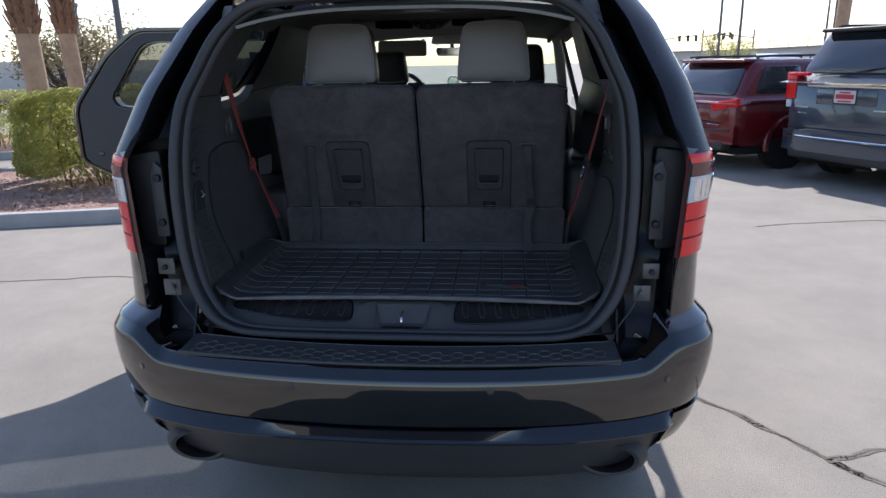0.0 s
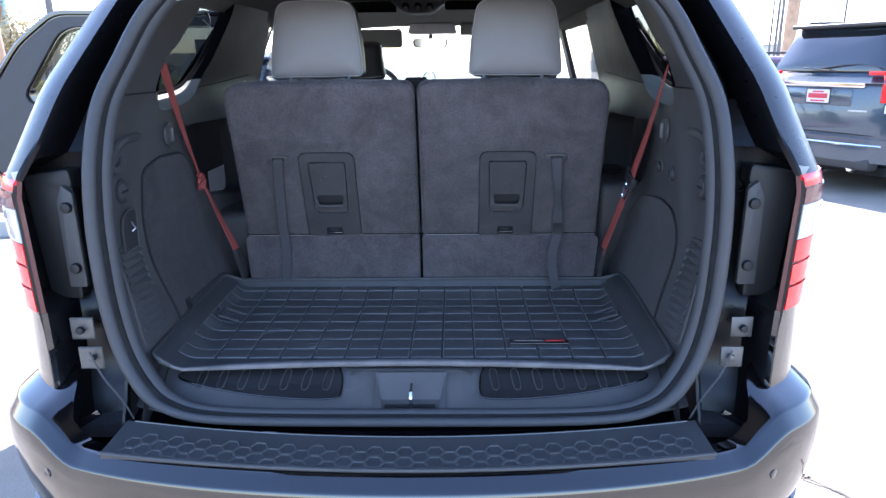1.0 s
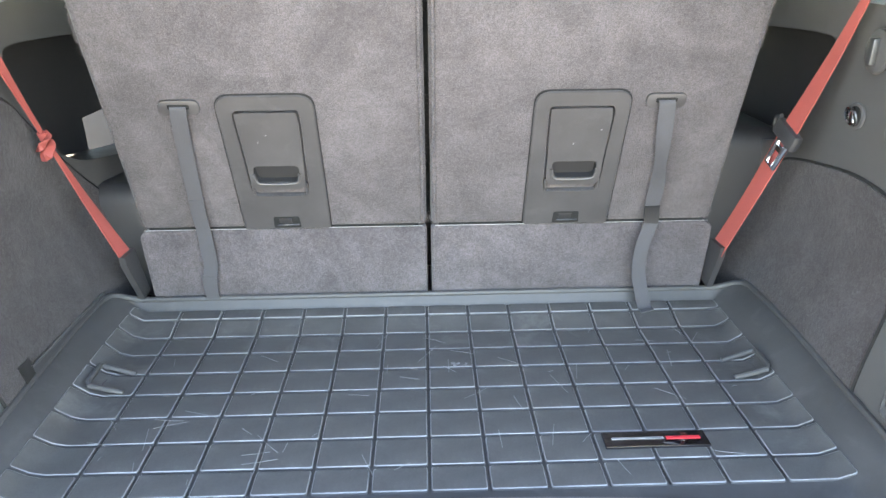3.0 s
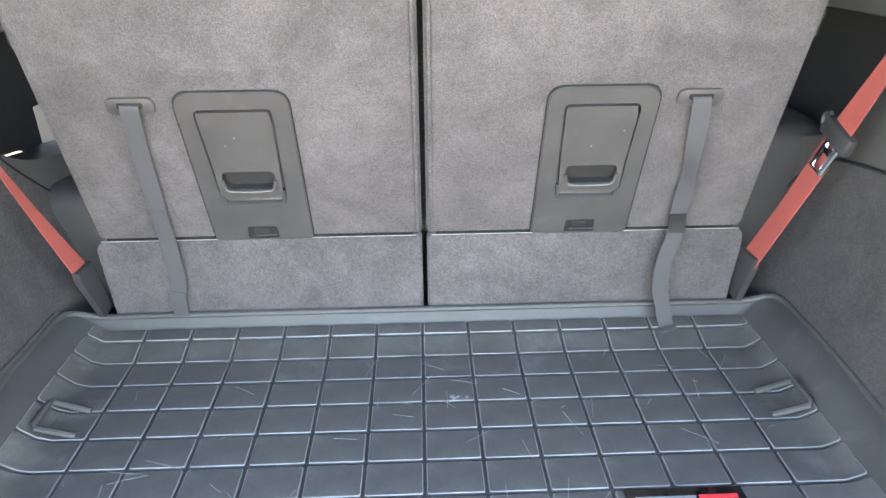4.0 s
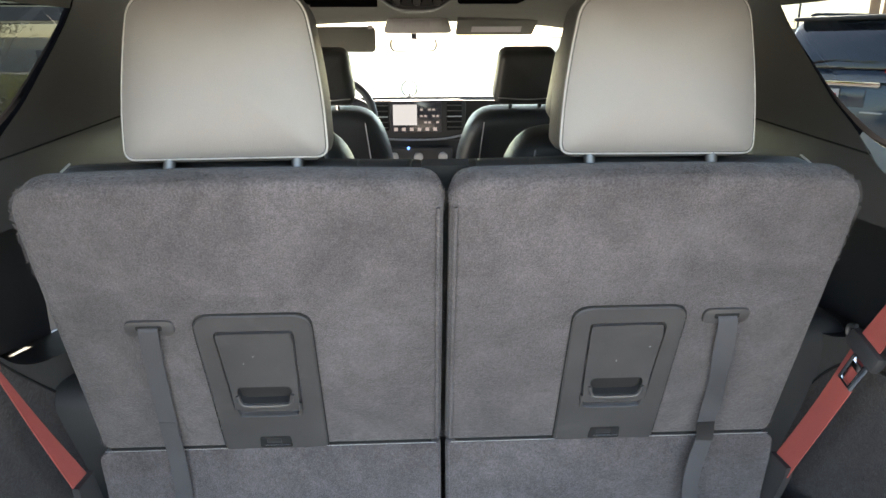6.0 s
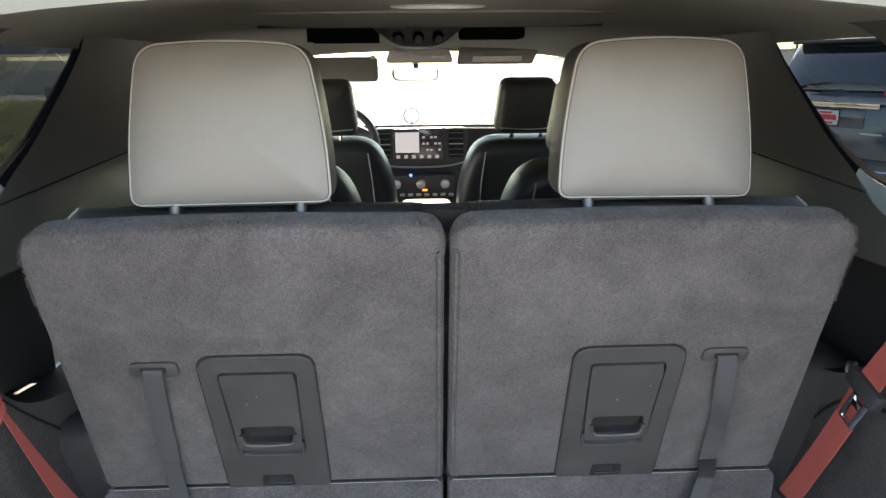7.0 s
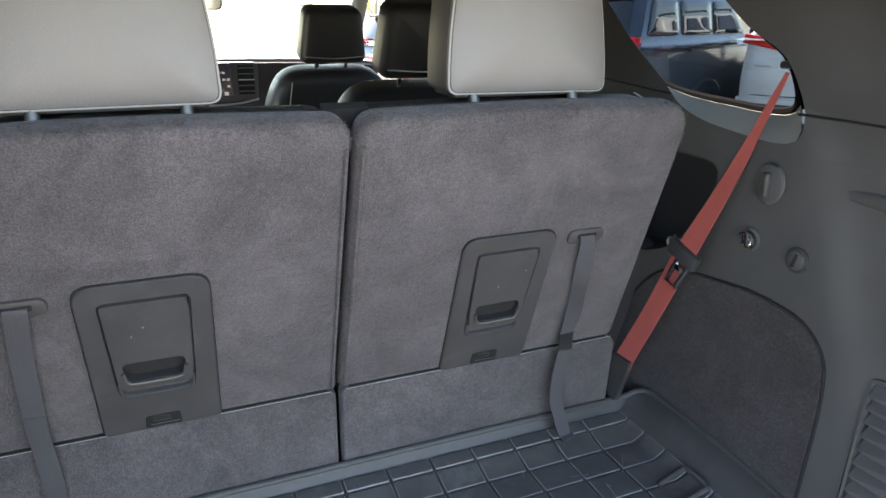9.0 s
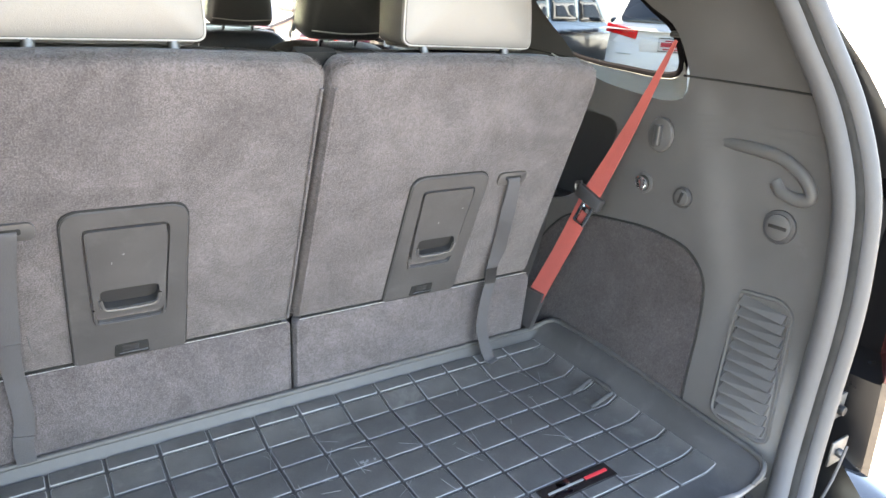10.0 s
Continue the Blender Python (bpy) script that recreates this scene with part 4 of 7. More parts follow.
def lower_flap(side):
    flap = thing("load_floor_flap", "carpeted hinged flap below the seat back", "flap", "load floor flaps")
    o = rounded([(side * 0.004, 0.83), (side * 0.552, 0.83), (side * 0.561, 0.985), (side * 0.548, 0.998), (side * 0.004, 0.998)], [0.01, 0.012, 0.03, 0.012, 0.012])
    body = part("board", slab(o, 0.898, 0.925, 0.005, 2), CARPET, flap)
    part("edge_binding", tube([(side * 0.008, 0.899, z) for z in span(0.84, 0.99, 6)], 0.0026, 6), CARPET, flap)
    part("hinge_line", tube([(side * x, 0.897, 0.9995) for x in (0.012, 0.3, 0.548)], 0.0006, 5), PIPING, flap, "thin pale edge along the hinge")
    part("hinge_strip", box(min(side * 0.02, side * 0.54), max(side * 0.02, side * 0.54), 0.903, 0.915, 0.992, 1.002), SEAM, flap)
    return flap


for side in (-1, 1):
    third_row_seat(side)
    lower_flap(side)


def seat_pt(x, v, n=-0.004):
    return SEAT @ Vector((x, n, v))


# strap that hangs close to the back, and the one that curls out on to the mat
left_strap = thing("seat_strap", "black webbing strap hanging down the seat back", "strap", "seat straps")
pts = spline([seat_pt(-0.412, 0.272), seat_pt(-0.413, 0.262, -0.010), seat_pt(-0.422, 0.18, -0.007), seat_pt(-0.427, 0.10, -0.009), seat_pt(-0.431, 0.04, -0.010), Vector((-0.430, 0.884, 1.0)), Vector((-0.428, 0.885, 0.96)), Vector((-0.428, 0.889, 0.925)), Vector((-0.434, 0.886, 0.895)), Vector((-0.434, 0.889, 0.855))], 6)
part("webbing", strap(pts, 0.027, 0.002, (1, 0, 0)), WEB_BLACK, left_strap)
part("stitched_patch", strap([p + Vector((0, -0.0016, 0)) for p in pts[20:25]], 0.0262, 0.0014, (1, 0, 0)), WEB_BLACK, left_strap, "stitched box on the webbing")
part("hem", strap([p + Vector((0, -0.0018, 0)) for p in pts[46:50]], 0.0275, 0.0022, (1, 0, 0)), WEB_BLACK, left_strap)
part("loose_thread", tube(spline([seat_pt(-0.406, 0.085, -0.006), seat_pt(-0.404, 0.06, -0.008), seat_pt(-0.399, 0.045, -0.005)], 4), 0.0007, 4), WEB_BLACK, left_strap)
right_strap = thing("seat_strap", "black webbing strap curling from the seat back onto the mat", "strap", "seat straps")
pts = spline([seat_pt(0.405, 0.272), seat_pt(0.407, 0.258, -0.011), seat_pt(0.415, 0.18, -0.016), seat_pt(0.422, 0.11, -0.018), seat_pt(0.424, 0.05, -0.016), Vector((0.427, 0.874, 1.005)), Vector((0.414, 0.868, 0.960)), Vector((0.411, 0.868, 0.910)), Vector((0.418, 0.862, 0.872)), Vector((0.424, 0.848, 0.840)), Vector((0.428, 0.834, 0.833))], 6)
sides = []
for i, p in enumerate(pts):
    a = 1.05 * math.exp(-((i / len(pts) - 0.24) / 0.09) ** 2)
    sides.append((math.cos(a), -math.sin(a), 0.0))
part("webbing", strap(pts, 0.027, 0.002, sides=sides), WEB_BLACK, right_strap)
part("strap_label", strap([p + Vector((0, -0.0018, 0)) for p in pts[24:31]], 0.0285, 0.002, (1, 0, 0)), MATT, right_strap, "stitched black label")
part("hem", strap([p + Vector((0, -0.001, 0.0008)) for p in pts[57:61]], 0.0275, 0.003, (1, 0, 0)), WEB_BLACK, right_strap)

# ---- cargo mat ----
mat_thing = thing("cargo_mat", "black rubber cargo mat with raised grid and turned-up rim", "mat")


def mat_half(y):
    return 0.630 + 0.004 * (y - 0.33) / 0.56


def mat_front(x):
    return 0.350 - 0.045 * (x / 0.62) ** 2


def mat_floor(y):
    return 0.814 + 0.016 * ease((y - 0.79) / 0.09)


def mat_pt(u, t, up=0.0):
    """u across (-1 to 1), t from the lip (0) to the seats (1)."""
    y = mat_front(u * 0.63) + (0.893 - mat_front(u * 0.63)) * t
    x = u * mat_half(y)
    # rounded far corners
    far = max(0.0, t - 0.88) / 0.12
    x *= 1 - 0.03 * far ** 2 * abs(u) ** 6 - 0.045 * (max(0.0, 0.09 - t) / 0.09) ** 2 * abs(u) ** 10
    z = max(mat_floor(y), 0.814 + (0.036 + 0.024 * ease(t / 0.8)) * ease((abs(x) - 0.545) / 0.085))
    z = max(z, 0.814 + 0.038 * ease((y - 0.880) / 0.011))
    return Vector((x, y, z + up))


tray = part("tray", sheet(mat_pt, [math.copysign(abs(v) ** 0.85, v) for v in span(-1, 1, 64)], span(0, 0.9, 26) + span(0.915, 1, 8), 0.004), RUBBER, mat_thing, "scuffed black rubber tray")
part("lip", tube([mat_pt(u, 0.004, 0.001) for u in span(-0.955, 0.955, 56)], 0.0105, 8, flat=0.8, radii=[0.0105 - 0.0075 * abs(u) ** 5 for u in span(-1, 1, 56)]), RUBBER_LIP, mat_thing, "worn front lip with sky light put into its pale colour")
part("rim", tube(spline([mat_pt(-0.94, 0.004, 0.001), mat_pt(-0.985, 0.012, 0.002)] + [mat_pt(-1, t, 0.002) for t in span(0.05, 0.96, 8)] + [mat_pt(u, 1, 0.002) for u in span(-0.93, 0.93, 14)] + [mat_pt(1, t, 0.002) for t in span(0.96, 0.05, 8)] + [mat_pt(0.985, 0.012, 0.002), mat_pt(0.94, 0.004, 0.001)], 3), 0.0055, 8), RUBBER, mat_thing)


def mat_side(x, y):
    return max(mat_floor(y), 0.814 + (0.036 + 0.024 * ease((y - 0.34) / 0.44)) * ease((abs(x) - 0.545) / 0.085))


def cell_mesh(w, d, cx=None, cy=None):
    """A low flat cell of the mat: a narrow edge, worn and with a painted glint, round a scuffed top."""
    bm = bmesh.new()
    o = rounded([(-w / 2, -d / 2), (w / 2, -d / 2), (w / 2, d / 2), (-w / 2, d / 2)], 0.0035, 2)
    if cx is not None:
        o = divided(o, 0.02)
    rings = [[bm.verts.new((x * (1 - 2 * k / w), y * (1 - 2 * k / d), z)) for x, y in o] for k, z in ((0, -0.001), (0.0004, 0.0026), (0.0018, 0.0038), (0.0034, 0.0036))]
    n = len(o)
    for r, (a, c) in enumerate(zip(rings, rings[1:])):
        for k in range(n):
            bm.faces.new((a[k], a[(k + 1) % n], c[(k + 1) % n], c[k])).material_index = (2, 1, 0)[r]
    if cx is None:
        bm.faces.new(rings[-1])
    else:
        last = rings[-1]
        for f in (0.66, 0.33):
            ring = [bm.verts.new((v.co.x * f / (1 if last is rings[-1] else 0.66), v.co.y * f / (1 if last is rings[-1] else 0.66), 0.0036)) for v in last]
            for k in range(n):
                bm.faces.new((last[k], last[(k + 1) % n], ring[(k + 1) % n], ring[k]))
            last = ring
        bm.faces.new(last)
        for v in bm.verts:
            v.co = Vector((v.co.x + cx, v.co.y + cy, v.co.z + mat_side(v.co.x + cx, v.co.y + cy)))
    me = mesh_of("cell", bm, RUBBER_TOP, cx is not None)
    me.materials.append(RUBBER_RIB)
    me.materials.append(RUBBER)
    return me


COLS = [-0.590] + [-0.007 + 0.0812 * k for k in range(-6, 7)] + [0.578]
ROWS = [0.881, 0.848, 0.797, 0.737, 0.675, 0.613, 0.551, 0.489, 0.427, 0.376]
CELLS = {}
for j in range(len(ROWS) - 1):
    for i in range(len(COLS) - 1):
        x0, x1, y1, y0 = COLS[i], COLS[i + 1], ROWS[j], ROWS[j + 1]
        w, d = round(x1 - x0 - 0.0042, 4), round(y1 - y0 - 0.0042, 4)
        if 0 < i < len(COLS) - 2 and j > 2:
            if (w, d) not in CELLS:
                CELLS[(w, d)] = cell_mesh(w, d)
            cell = new("cell", CELLS[(w, d)])
            cell.parent = mat_thing
            cell.matrix_basis = pose((x0 + x1) / 2, (y0 + y1) / 2, 0.8142)
        else:
            cell = new("cell", cell_mesh(w, d, (x0 + x1) / 2, (y0 + y1) / 2))
            cell.parent = mat_thing
for side in (-1, 1):
    x = side * 0.535
    part("side_clip", tube([mat_pt(side * 0.81, 0.625, 0.004), mat_pt(side * 0.895, 0.635, 0.012), mat_pt(side * 0.90, 0.625, 0.013), mat_pt(side * 0.90, 0.545, 0.013), mat_pt(side * 0.895, 0.535, 0.012), mat_pt(side * 0.81, 0.53, 0.004)], 0.005, 8), RUBBER, mat_thing, "moulded loop at the side of the mat")
    part("clip_pocket", sheet(lambda u, t: mat_pt(side * u, t, 0.003), span(0.81, 0.89, 4), span(0.545, 0.625, 4), 0.003), TRIM_DARK, mat_thing)
badge = part("badge", turned(box(-0.077, 0.077, -0.017, 0.017, -0.002, 0.003, 0.0015), pose(0.326, 0.467, 0.8195)), GLOSS, mat_thing, "small black badge with white and red bars")
part("white_bar", turned(box(-0.065, 0.012, -0.002, 0.002, 0, 0.001), pose(0.326, 0.467, 0.8227)), SCUFF, badge)
part("red_bar", turned(box(0.016, 0.066, -0.003, 0.003, 0, 0.001), pose(0.326, 0.467, 0.8227)), RED_PRINT, badge)
rnd = random.Random(11)
for i in range(60):
    x, y = rnd.uniform(-0.5, 0.52), rnd.uniform(0.40, 0.84)
    a, l = rnd.uniform(0, 3.14), rnd.uniform(0.004, 0.03)
    part("scuff", strap([(x - l * math.cos(a), y - l * math.sin(a), 0.8180), (x, y + rnd.uniform(-0.002, 0.002), 0.8182), (x + l * math.cos(a), y + l * math.sin(a), 0.8180)], 0.0009, 0.0004, (-math.sin(a), math.cos(a), 0)), SCUFF, mat_thing)
for i in range(5):
    x, y = 0.045 + rnd.uniform(-0.016, 0.016), 0.685 + rnd.uniform(-0.004, 0.004)
    part("scuff", turned(box(-0.003, 0.003, -0.002, 0.002, 0, 0.0008), pose(x, y, 0.8182, 0, 0, rnd.uniform(0, 90))), SCUFF, mat_thing)

# ---- side trim of the load bay ----
GLASS_EDGE = [(1.43, 1.725), (1.28, 1.553), (1.075, 1.450), (0.93, 1.440), (0.775, 1.445), (0.785, 1.53), (0.87, 1.59), (1.03, 1.725), (1.10, 1.728)]
WINDOW = [(1.19, 1.718), (1.088, 1.568), (1.007, 1.495), (0.935, 1.436), (0.82, 1.412), (0.675, 1.415), (0.695, 1.53), (0.775, 1.585), (0.90, 1.69), (1.00, 1.722)]
GLASS_EDGE.insert(2, (1.160, 1.478))


def trim_x(y, z):
    """Half width of the load bay lining."""
    low = 0.632 + 0.058 * ease((z - 0.82) / 0.26)
    high = 0.69 - 0.28 * max(0, z - 1.46)
    x = low if z < 1.46 else high
    yb = 0.545 + (z - 1.177) * 0.36
    x += 0.015 * ease((yb + 0.03 - y) / 0.08) * ease((z - 0.92) / 0.2) * (1 - ease((z - 1.40) / 0.10))
    x -= 0.035 * ease((y - 0.90) / 0.25) * (1 - ease((z - 1.30) / 0.2))
    sx = seal_x(max(z, 0.80)) - 0.004
    b = ease((y - seal_y(z) - 0.02) / 0.085)
    return sx + (x - sx) * b


def trim_pt(side, y, z, out=0.0):
    """A point on the lining; out moves it into the bay."""
    y = max(y, seal_y(z) + 0.008)
    return Vector((side * (trim_x(y, z) - out), y, z))


def on_trim(side, outline, out, thick, name, material, parent, label=""):
    """A raised plate that follows the lining, from (y, z) pairs."""
    outline = divided(outline, 0.02)
    bm = bmesh.new()
    cy, cz = sum(p[0] for p in outline) / len(outline), sum(p[1] for p in outline) / len(outline)
    rings = [[bm.verts.new(trim_pt(side, cy + (y - cy) * f, cz + (z - cz) * f, d)) for y, z in outline]
             for f, d in ((1.0, -0.004), (0.985, out + thick), (0.9, out + thick), (0.8, out + thick), (0.68, out + thick), (0.54, out + thick), (0.38, out + thick), (0.2, out + thick))]
    k = len(outline)
    for a, b in zip(rings, rings[1:]):
        for i in range(k):
            bm.faces.new((a[i], a[(i + 1) % k], b[(i + 1) % k], b[i]))
    bm.faces.new(rings[-1])
    return part(name, bm, material, parent, label)


def tie_down():
    ring_t = thing("tie_down_ring", "chromed tie-down ring in a plastic cup", "tie-down")
    p = trim_pt(1, 0.728, 1.237)
    mm = Matrix.Translation(p) @ Matrix.Rotation(radians(90), 4, "Z")
    part("ring_cup", turned(disc(0.022, 0, 0.006, 22, 0.003), mm), TRIM, ring_t)
    part("cup_floor", turned(disc(0.0165, 0.004, 0.0072, 20, 0.001), mm), SEAM, ring_t)
    part("ring", tube([p + Vector((-(0.012 + 0.004 * math.sin(a)), 0.013 * math.cos(a), 0.013 * math.sin(a))) for a in span(0, math.tau, 18)[:-1]], 0.003, 6, True), CHROME, ring_t)
    part("ring_tongue", turned(box(-0.006, 0.006, 0.007, 0.013, -0.011, 0.011, 0.002), mm @ pose(0, 0, 0, 0, 20, 0)), CHROME, ring_t)


def cargo_pocket():
    """Moulded pocket with a small steel hook, above the vent of the driver's side."""
    pk = thing("cargo_pocket", "moulded plastic pocket with a small steel hook", "pocket")
    po = divided(rounded([(0.405, 1.085), (0.476, 1.085), (0.486, 1.175), (0.45, 1.185), (0.410, 1.165)], [0.006, 0.006, 0.015, 0.02, 0.02], 4), 0.012)
    on_trim(-1, po, 0.004, 0.004, "pocket_face", TRIM_DARK, pk)
    part("pocket_rim", tube([trim_pt(-1, y, z, 0.006) for y, z in po], 0.0035, 6, True), TRIM, pk)
    part("hook", tube(spline([trim_pt(-1, 0.452, 1.150, 0.010), trim_pt(-1, 0.446, 1.143, 0.016), trim_pt(-1, 0.454, 1.135, 0.016), trim_pt(-1, 0.447, 1.128, 0.010)], 4), 0.0020, 6), SATIN, pk)


def side_trim(side):
    trim = thing("wall_trim", "charcoal grained plastic lining of the load bay side", "trim panel", kind="structure")
    cut = divided(rounded([(0.805, 1.352), (1.30, 1.350), (1.32, 1.12 if side > 0 else 1.07), (0.95, 1.135 if side > 0 else 1.12), (0.865, 1.22)], [0.06, 0.05, 0.05, 0.08, 0.08], 6), 0.03)
    part("lower_panel", framed(lambda y, z: trim_pt(side, y, z), [(0.22, 0.70), (1.60, 0.70), (1.60, 1.394), (0.22, 1.394)], cut, 260, 30), TRIM, trim)
    lip = [trim_pt(side, y, z, 0.0) for y, z in cut]
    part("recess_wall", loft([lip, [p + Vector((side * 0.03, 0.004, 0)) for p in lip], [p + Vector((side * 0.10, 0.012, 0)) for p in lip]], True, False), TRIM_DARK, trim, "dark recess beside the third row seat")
    # dark sheets added behind the opening; the left ones hide the bright doorway
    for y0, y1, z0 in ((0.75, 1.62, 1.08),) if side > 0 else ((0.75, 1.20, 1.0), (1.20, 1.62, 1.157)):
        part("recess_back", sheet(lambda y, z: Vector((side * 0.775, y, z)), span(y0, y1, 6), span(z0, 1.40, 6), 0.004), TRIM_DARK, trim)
    if side < 0:
        # added sheet that stops sun from reaching the left recess
        part("recess_sun_block", sheet(lambda x, z: Vector((x, 1.625, z)), span(-0.925, -0.70, 4), span(1.16, 1.62, 6), 0.006), TRIM_DARK, trim, "dark sheet added to keep the sun off the side recess")
    hole = [tuple(p)[:2] for p in spline([Vector((y, z, 0)) for y, z in WINDOW], 5, True)]
    part("upper_panel", framed(lambda y, z: trim_pt(side, y, z, -0.0008), [(0.30, 1.392), (1.60, 1.392), (1.60, 1.745), (0.40, 1.745)], hole, 220, 12), TRIM, trim, "smooth upper pillar lining")
    part("joint", tube([trim_pt(side, y, 1.456, 0.0005) for y in span(0.38, 0.68, 14)], 0.0022, 6), SEAM, trim)
    part("joint", tube([trim_pt(side, y, 1.456 + 0.05 * (y - 0.95), 0.0005) for y in span(0.97, 1.50, 14)], 0.0018, 6), SEAM, trim)
    # the lining slopes out to the glass; a black band frames the pane
    loopw = spline([trim_pt(side, y, z, 0.0) for y, z in WINDOW], 5, True)
    loopg = spline([Vector((side * (0.795 - 0.2 * max(0, z - 1.45)), y, z)) for y, z in GLASS_EDGE], 5, True)
    mid = [a * 0.5 + b * 0.5 + Vector((0, 0, 0.004)) for a, b in zip(loopw, loopg)]
    rv = loft([loopw, mid, loopg], True, False)
    for fc in rv.faces:
        mc = fc.calc_center_median()
        fc.material_index = 1 if mc.z > 1.475 or mc.y > 1.10 else 0
    part("window_reveal", rv, [REVEAL, RUBBER_BLACK], trim, "smooth ledge below the window with daylight put into its pale colour, black band beside the glass")
    part("window_seal", tube(loopg, 0.010, 8, True), RUBBER_BLACK, trim, "black window surround")
    # carpeted panel low down
    if side > 0:
        co = rounded([(0.497, 0.80), (0.510, 0.86), (0.530, 0.98), (0.553, 1.10), (0.60, 1.140), (0.70, 1.150), (0.84, 1.134), (0.93, 1.115), (1.0, 1.04), (1.02, 0.80)], [0.005, 0.02, 0.05, 0.04, 0.04, 0.04, 0.04, 0.04, 0.05, 0.01], 5)
    else:
        co = rounded([(0.530, 0.80), (0.522, 0.87), (0.508, 1.02), (0.514, 1.14), (0.550, 1.265), (0.62, 1.288), (0.79, 1.282), (0.875, 1.19), (0.95, 1.11), (1.02, 1.04), (1.02, 0.80)], [0.005, 0.03, 0.05, 0.04, 0.03, 0.04, 0.04, 0.05, 0.05, 0.03, 0.01], 5)
    on_trim(side, co, 0.002, 0.003, "carpet_panel", CARPET_SIDE, trim, "dark carpet inset in the side lining")
    part("carpet_edge", tube([trim_pt(side, y, z, 0.0012) for y, z in divided(co, 0.02)], 0.0028, 6, True), SEAM, trim)
    # louvred vent
    vent = thing("louvre_vent", "charcoal plastic vent with slanted louvres", "vent", "side vents")
    vo = rounded([(0.447, 0.872), (0.340, 0.866), (0.380, 1.090), (0.405, 1.104), (0.482, 1.094)], [0.02, 0.015, 0.02, 0.02, 0.012], 4)
    part("vent_rim", tube([trim_pt(side, y, z, 0.001) for y, z in vo], 0.0045, 6, True), TRIM, vent)
    bmv = bmesh.new()
    bmv.faces.new([bmv.verts.new(trim_pt(side, y, z, -0.006)) for y, z in vo])
    part("vent_back", bmv, SEAM, vent)
    for i in range(11):
        z = 0.880 + i * 0.0190
        f_ = i / 10
        y0, y1 = 0.437 + 0.036 * f_, 0.350 + 0.038 * f_
        a, b = trim_pt(side, y0, z + 0.004, 0.016), trim_pt(side, y1, z - 0.002, 0.009)
        c, d = trim_pt(side, y1, z + 0.013, 0.002), trim_pt(side, y0, z + 0.019, 0.002)
        bm = bmesh.new()
        loft([[a, b, c, d], [p + Vector((side * 0.010, 0, -0.003)) for p in (a, b, c, d)]], bm=bm)
        part("louvre", bm, TRIM, vent, smooth=False)
    # fittings: bag hook, tie ring, cap, round cap, grab moulding
    hook = thing("bag_hook", "small folding plastic bag hook on the lining", "hook")
    p = trim_pt(side, 0.705, 1.340)
    part("hook_base", turned(disc(0.030, 0, 0.012, 20, 0.006), Matrix.Translation(p) @ Matrix.Rotation(radians(90 * side), 4, "Z") @ Matrix.Diagonal((1, 1, 1.15, 1))), TRIM, hook)
    part("hook_tongue", turned(box(-0.007, 0.007, 0.008, 0.022, -0.02, 0.02, 0.003), Matrix.Translation(p) @ Matrix.Rotation(radians(90 * side), 4, "Z") @ Matrix.Diagonal((1, 1, 1, 1))), STEEL, hook)
    if side > 0:
        tie_down()
    else:
        cargo_pocket()
    for y, z, r, nm, lab in ((0.632, 1.232, 0.021, "blanking_cap", "round plastic cap with finger notch on the lining"), (0.440, 1.230, 0.030, "power_socket", "round capped power socket in the lining")):
        if side < 0 and nm == "blanking_cap":
            continue
        cap = thing(nm, lab, "cap")
        p = trim_pt(side, y, z)
        mm = Matrix.Translation(p) @ Matrix.Rotation(radians(90 * side), 4, "Z")
        part("cap_ring", turned(disc(r, -0.002, 0.005, 24, 0.002), mm), TRIM_DARK, cap)
        part("cap_face", turned(disc(r * 0.78, 0, 0.009, 24, 0.003), mm), TRIM, cap)
        part("notch", turned(box(-r * 0.55, r * 0.55, 0.008, 0.0105, -0.003, 0.003, 0.001), mm @ pose(0, 0, 0, 0, 75 if r < 0.025 else 0, 0)), SEAM, cap)
    grab = [trim_pt(side, y, z, o) for y, z, o in ((0.580, 1.350, -0.006), (0.50, 1.350, 0.003), (0.452, 1.342, 0.005), (0.415, 1.320, 0.005), (0.399, 1.294, 0.004), (0.417, 1.284, 0.005), (0.450, 1.290, 0.004), (0.466, 1.304, 0.001))]
    part("grab_moulding", tube(spline(grab, 6), 0.0075, 12, flat=1.5), TRIM, trim, "hooked moulding for a cargo net")
    # armrest beyond the seat back and window-side ledge
    x0, x1 = sorted((side * 0.56, side * 0.74))
    arm = part("armrest", box(x0, x1, 0.99, 1.55, 0.80, 1.155 if side > 0 else 1.06, 0.04, 4), TRIM_DARK, trim, "armrest beside the third row")
    part("cup_holder", turned(disc(0.04, -0.002, 0.006, 24, 0.002), pose(side * 0.64, 1.14 if side > 0 else 1.46, 1.157 if side > 0 else 1.062, 90)), SEAM, arm)
    return trim


for side in (-1, 1):
    side_trim(side)

# open bin low in the lining, behind the wheel arch on the driver's side
bin_ = thing("side_bin", "open dark storage bin in the side lining", "storage bin")
part("bin_face", sheet(lambda y, z: trim_pt(-1, y, z, 0.007), span(0.60, 0.86, 10), span(0.80, 0.885, 5), 0.003), TRIM_DARK, bin_)
part("bin_rim", tube([trim_pt(-1, y, 0.886, 0.008) for y in span(0.60, 0.86, 10)], 0.003, 6), TRIM, bin_)
part("bin_mouth", sheet(lambda y, z: trim_pt(-1, y, z, 0.0065), span(0.575, 0.605, 4), span(0.80, 0.90, 5), 0.002), SEAM, bin_)

# ---- seat belts ----


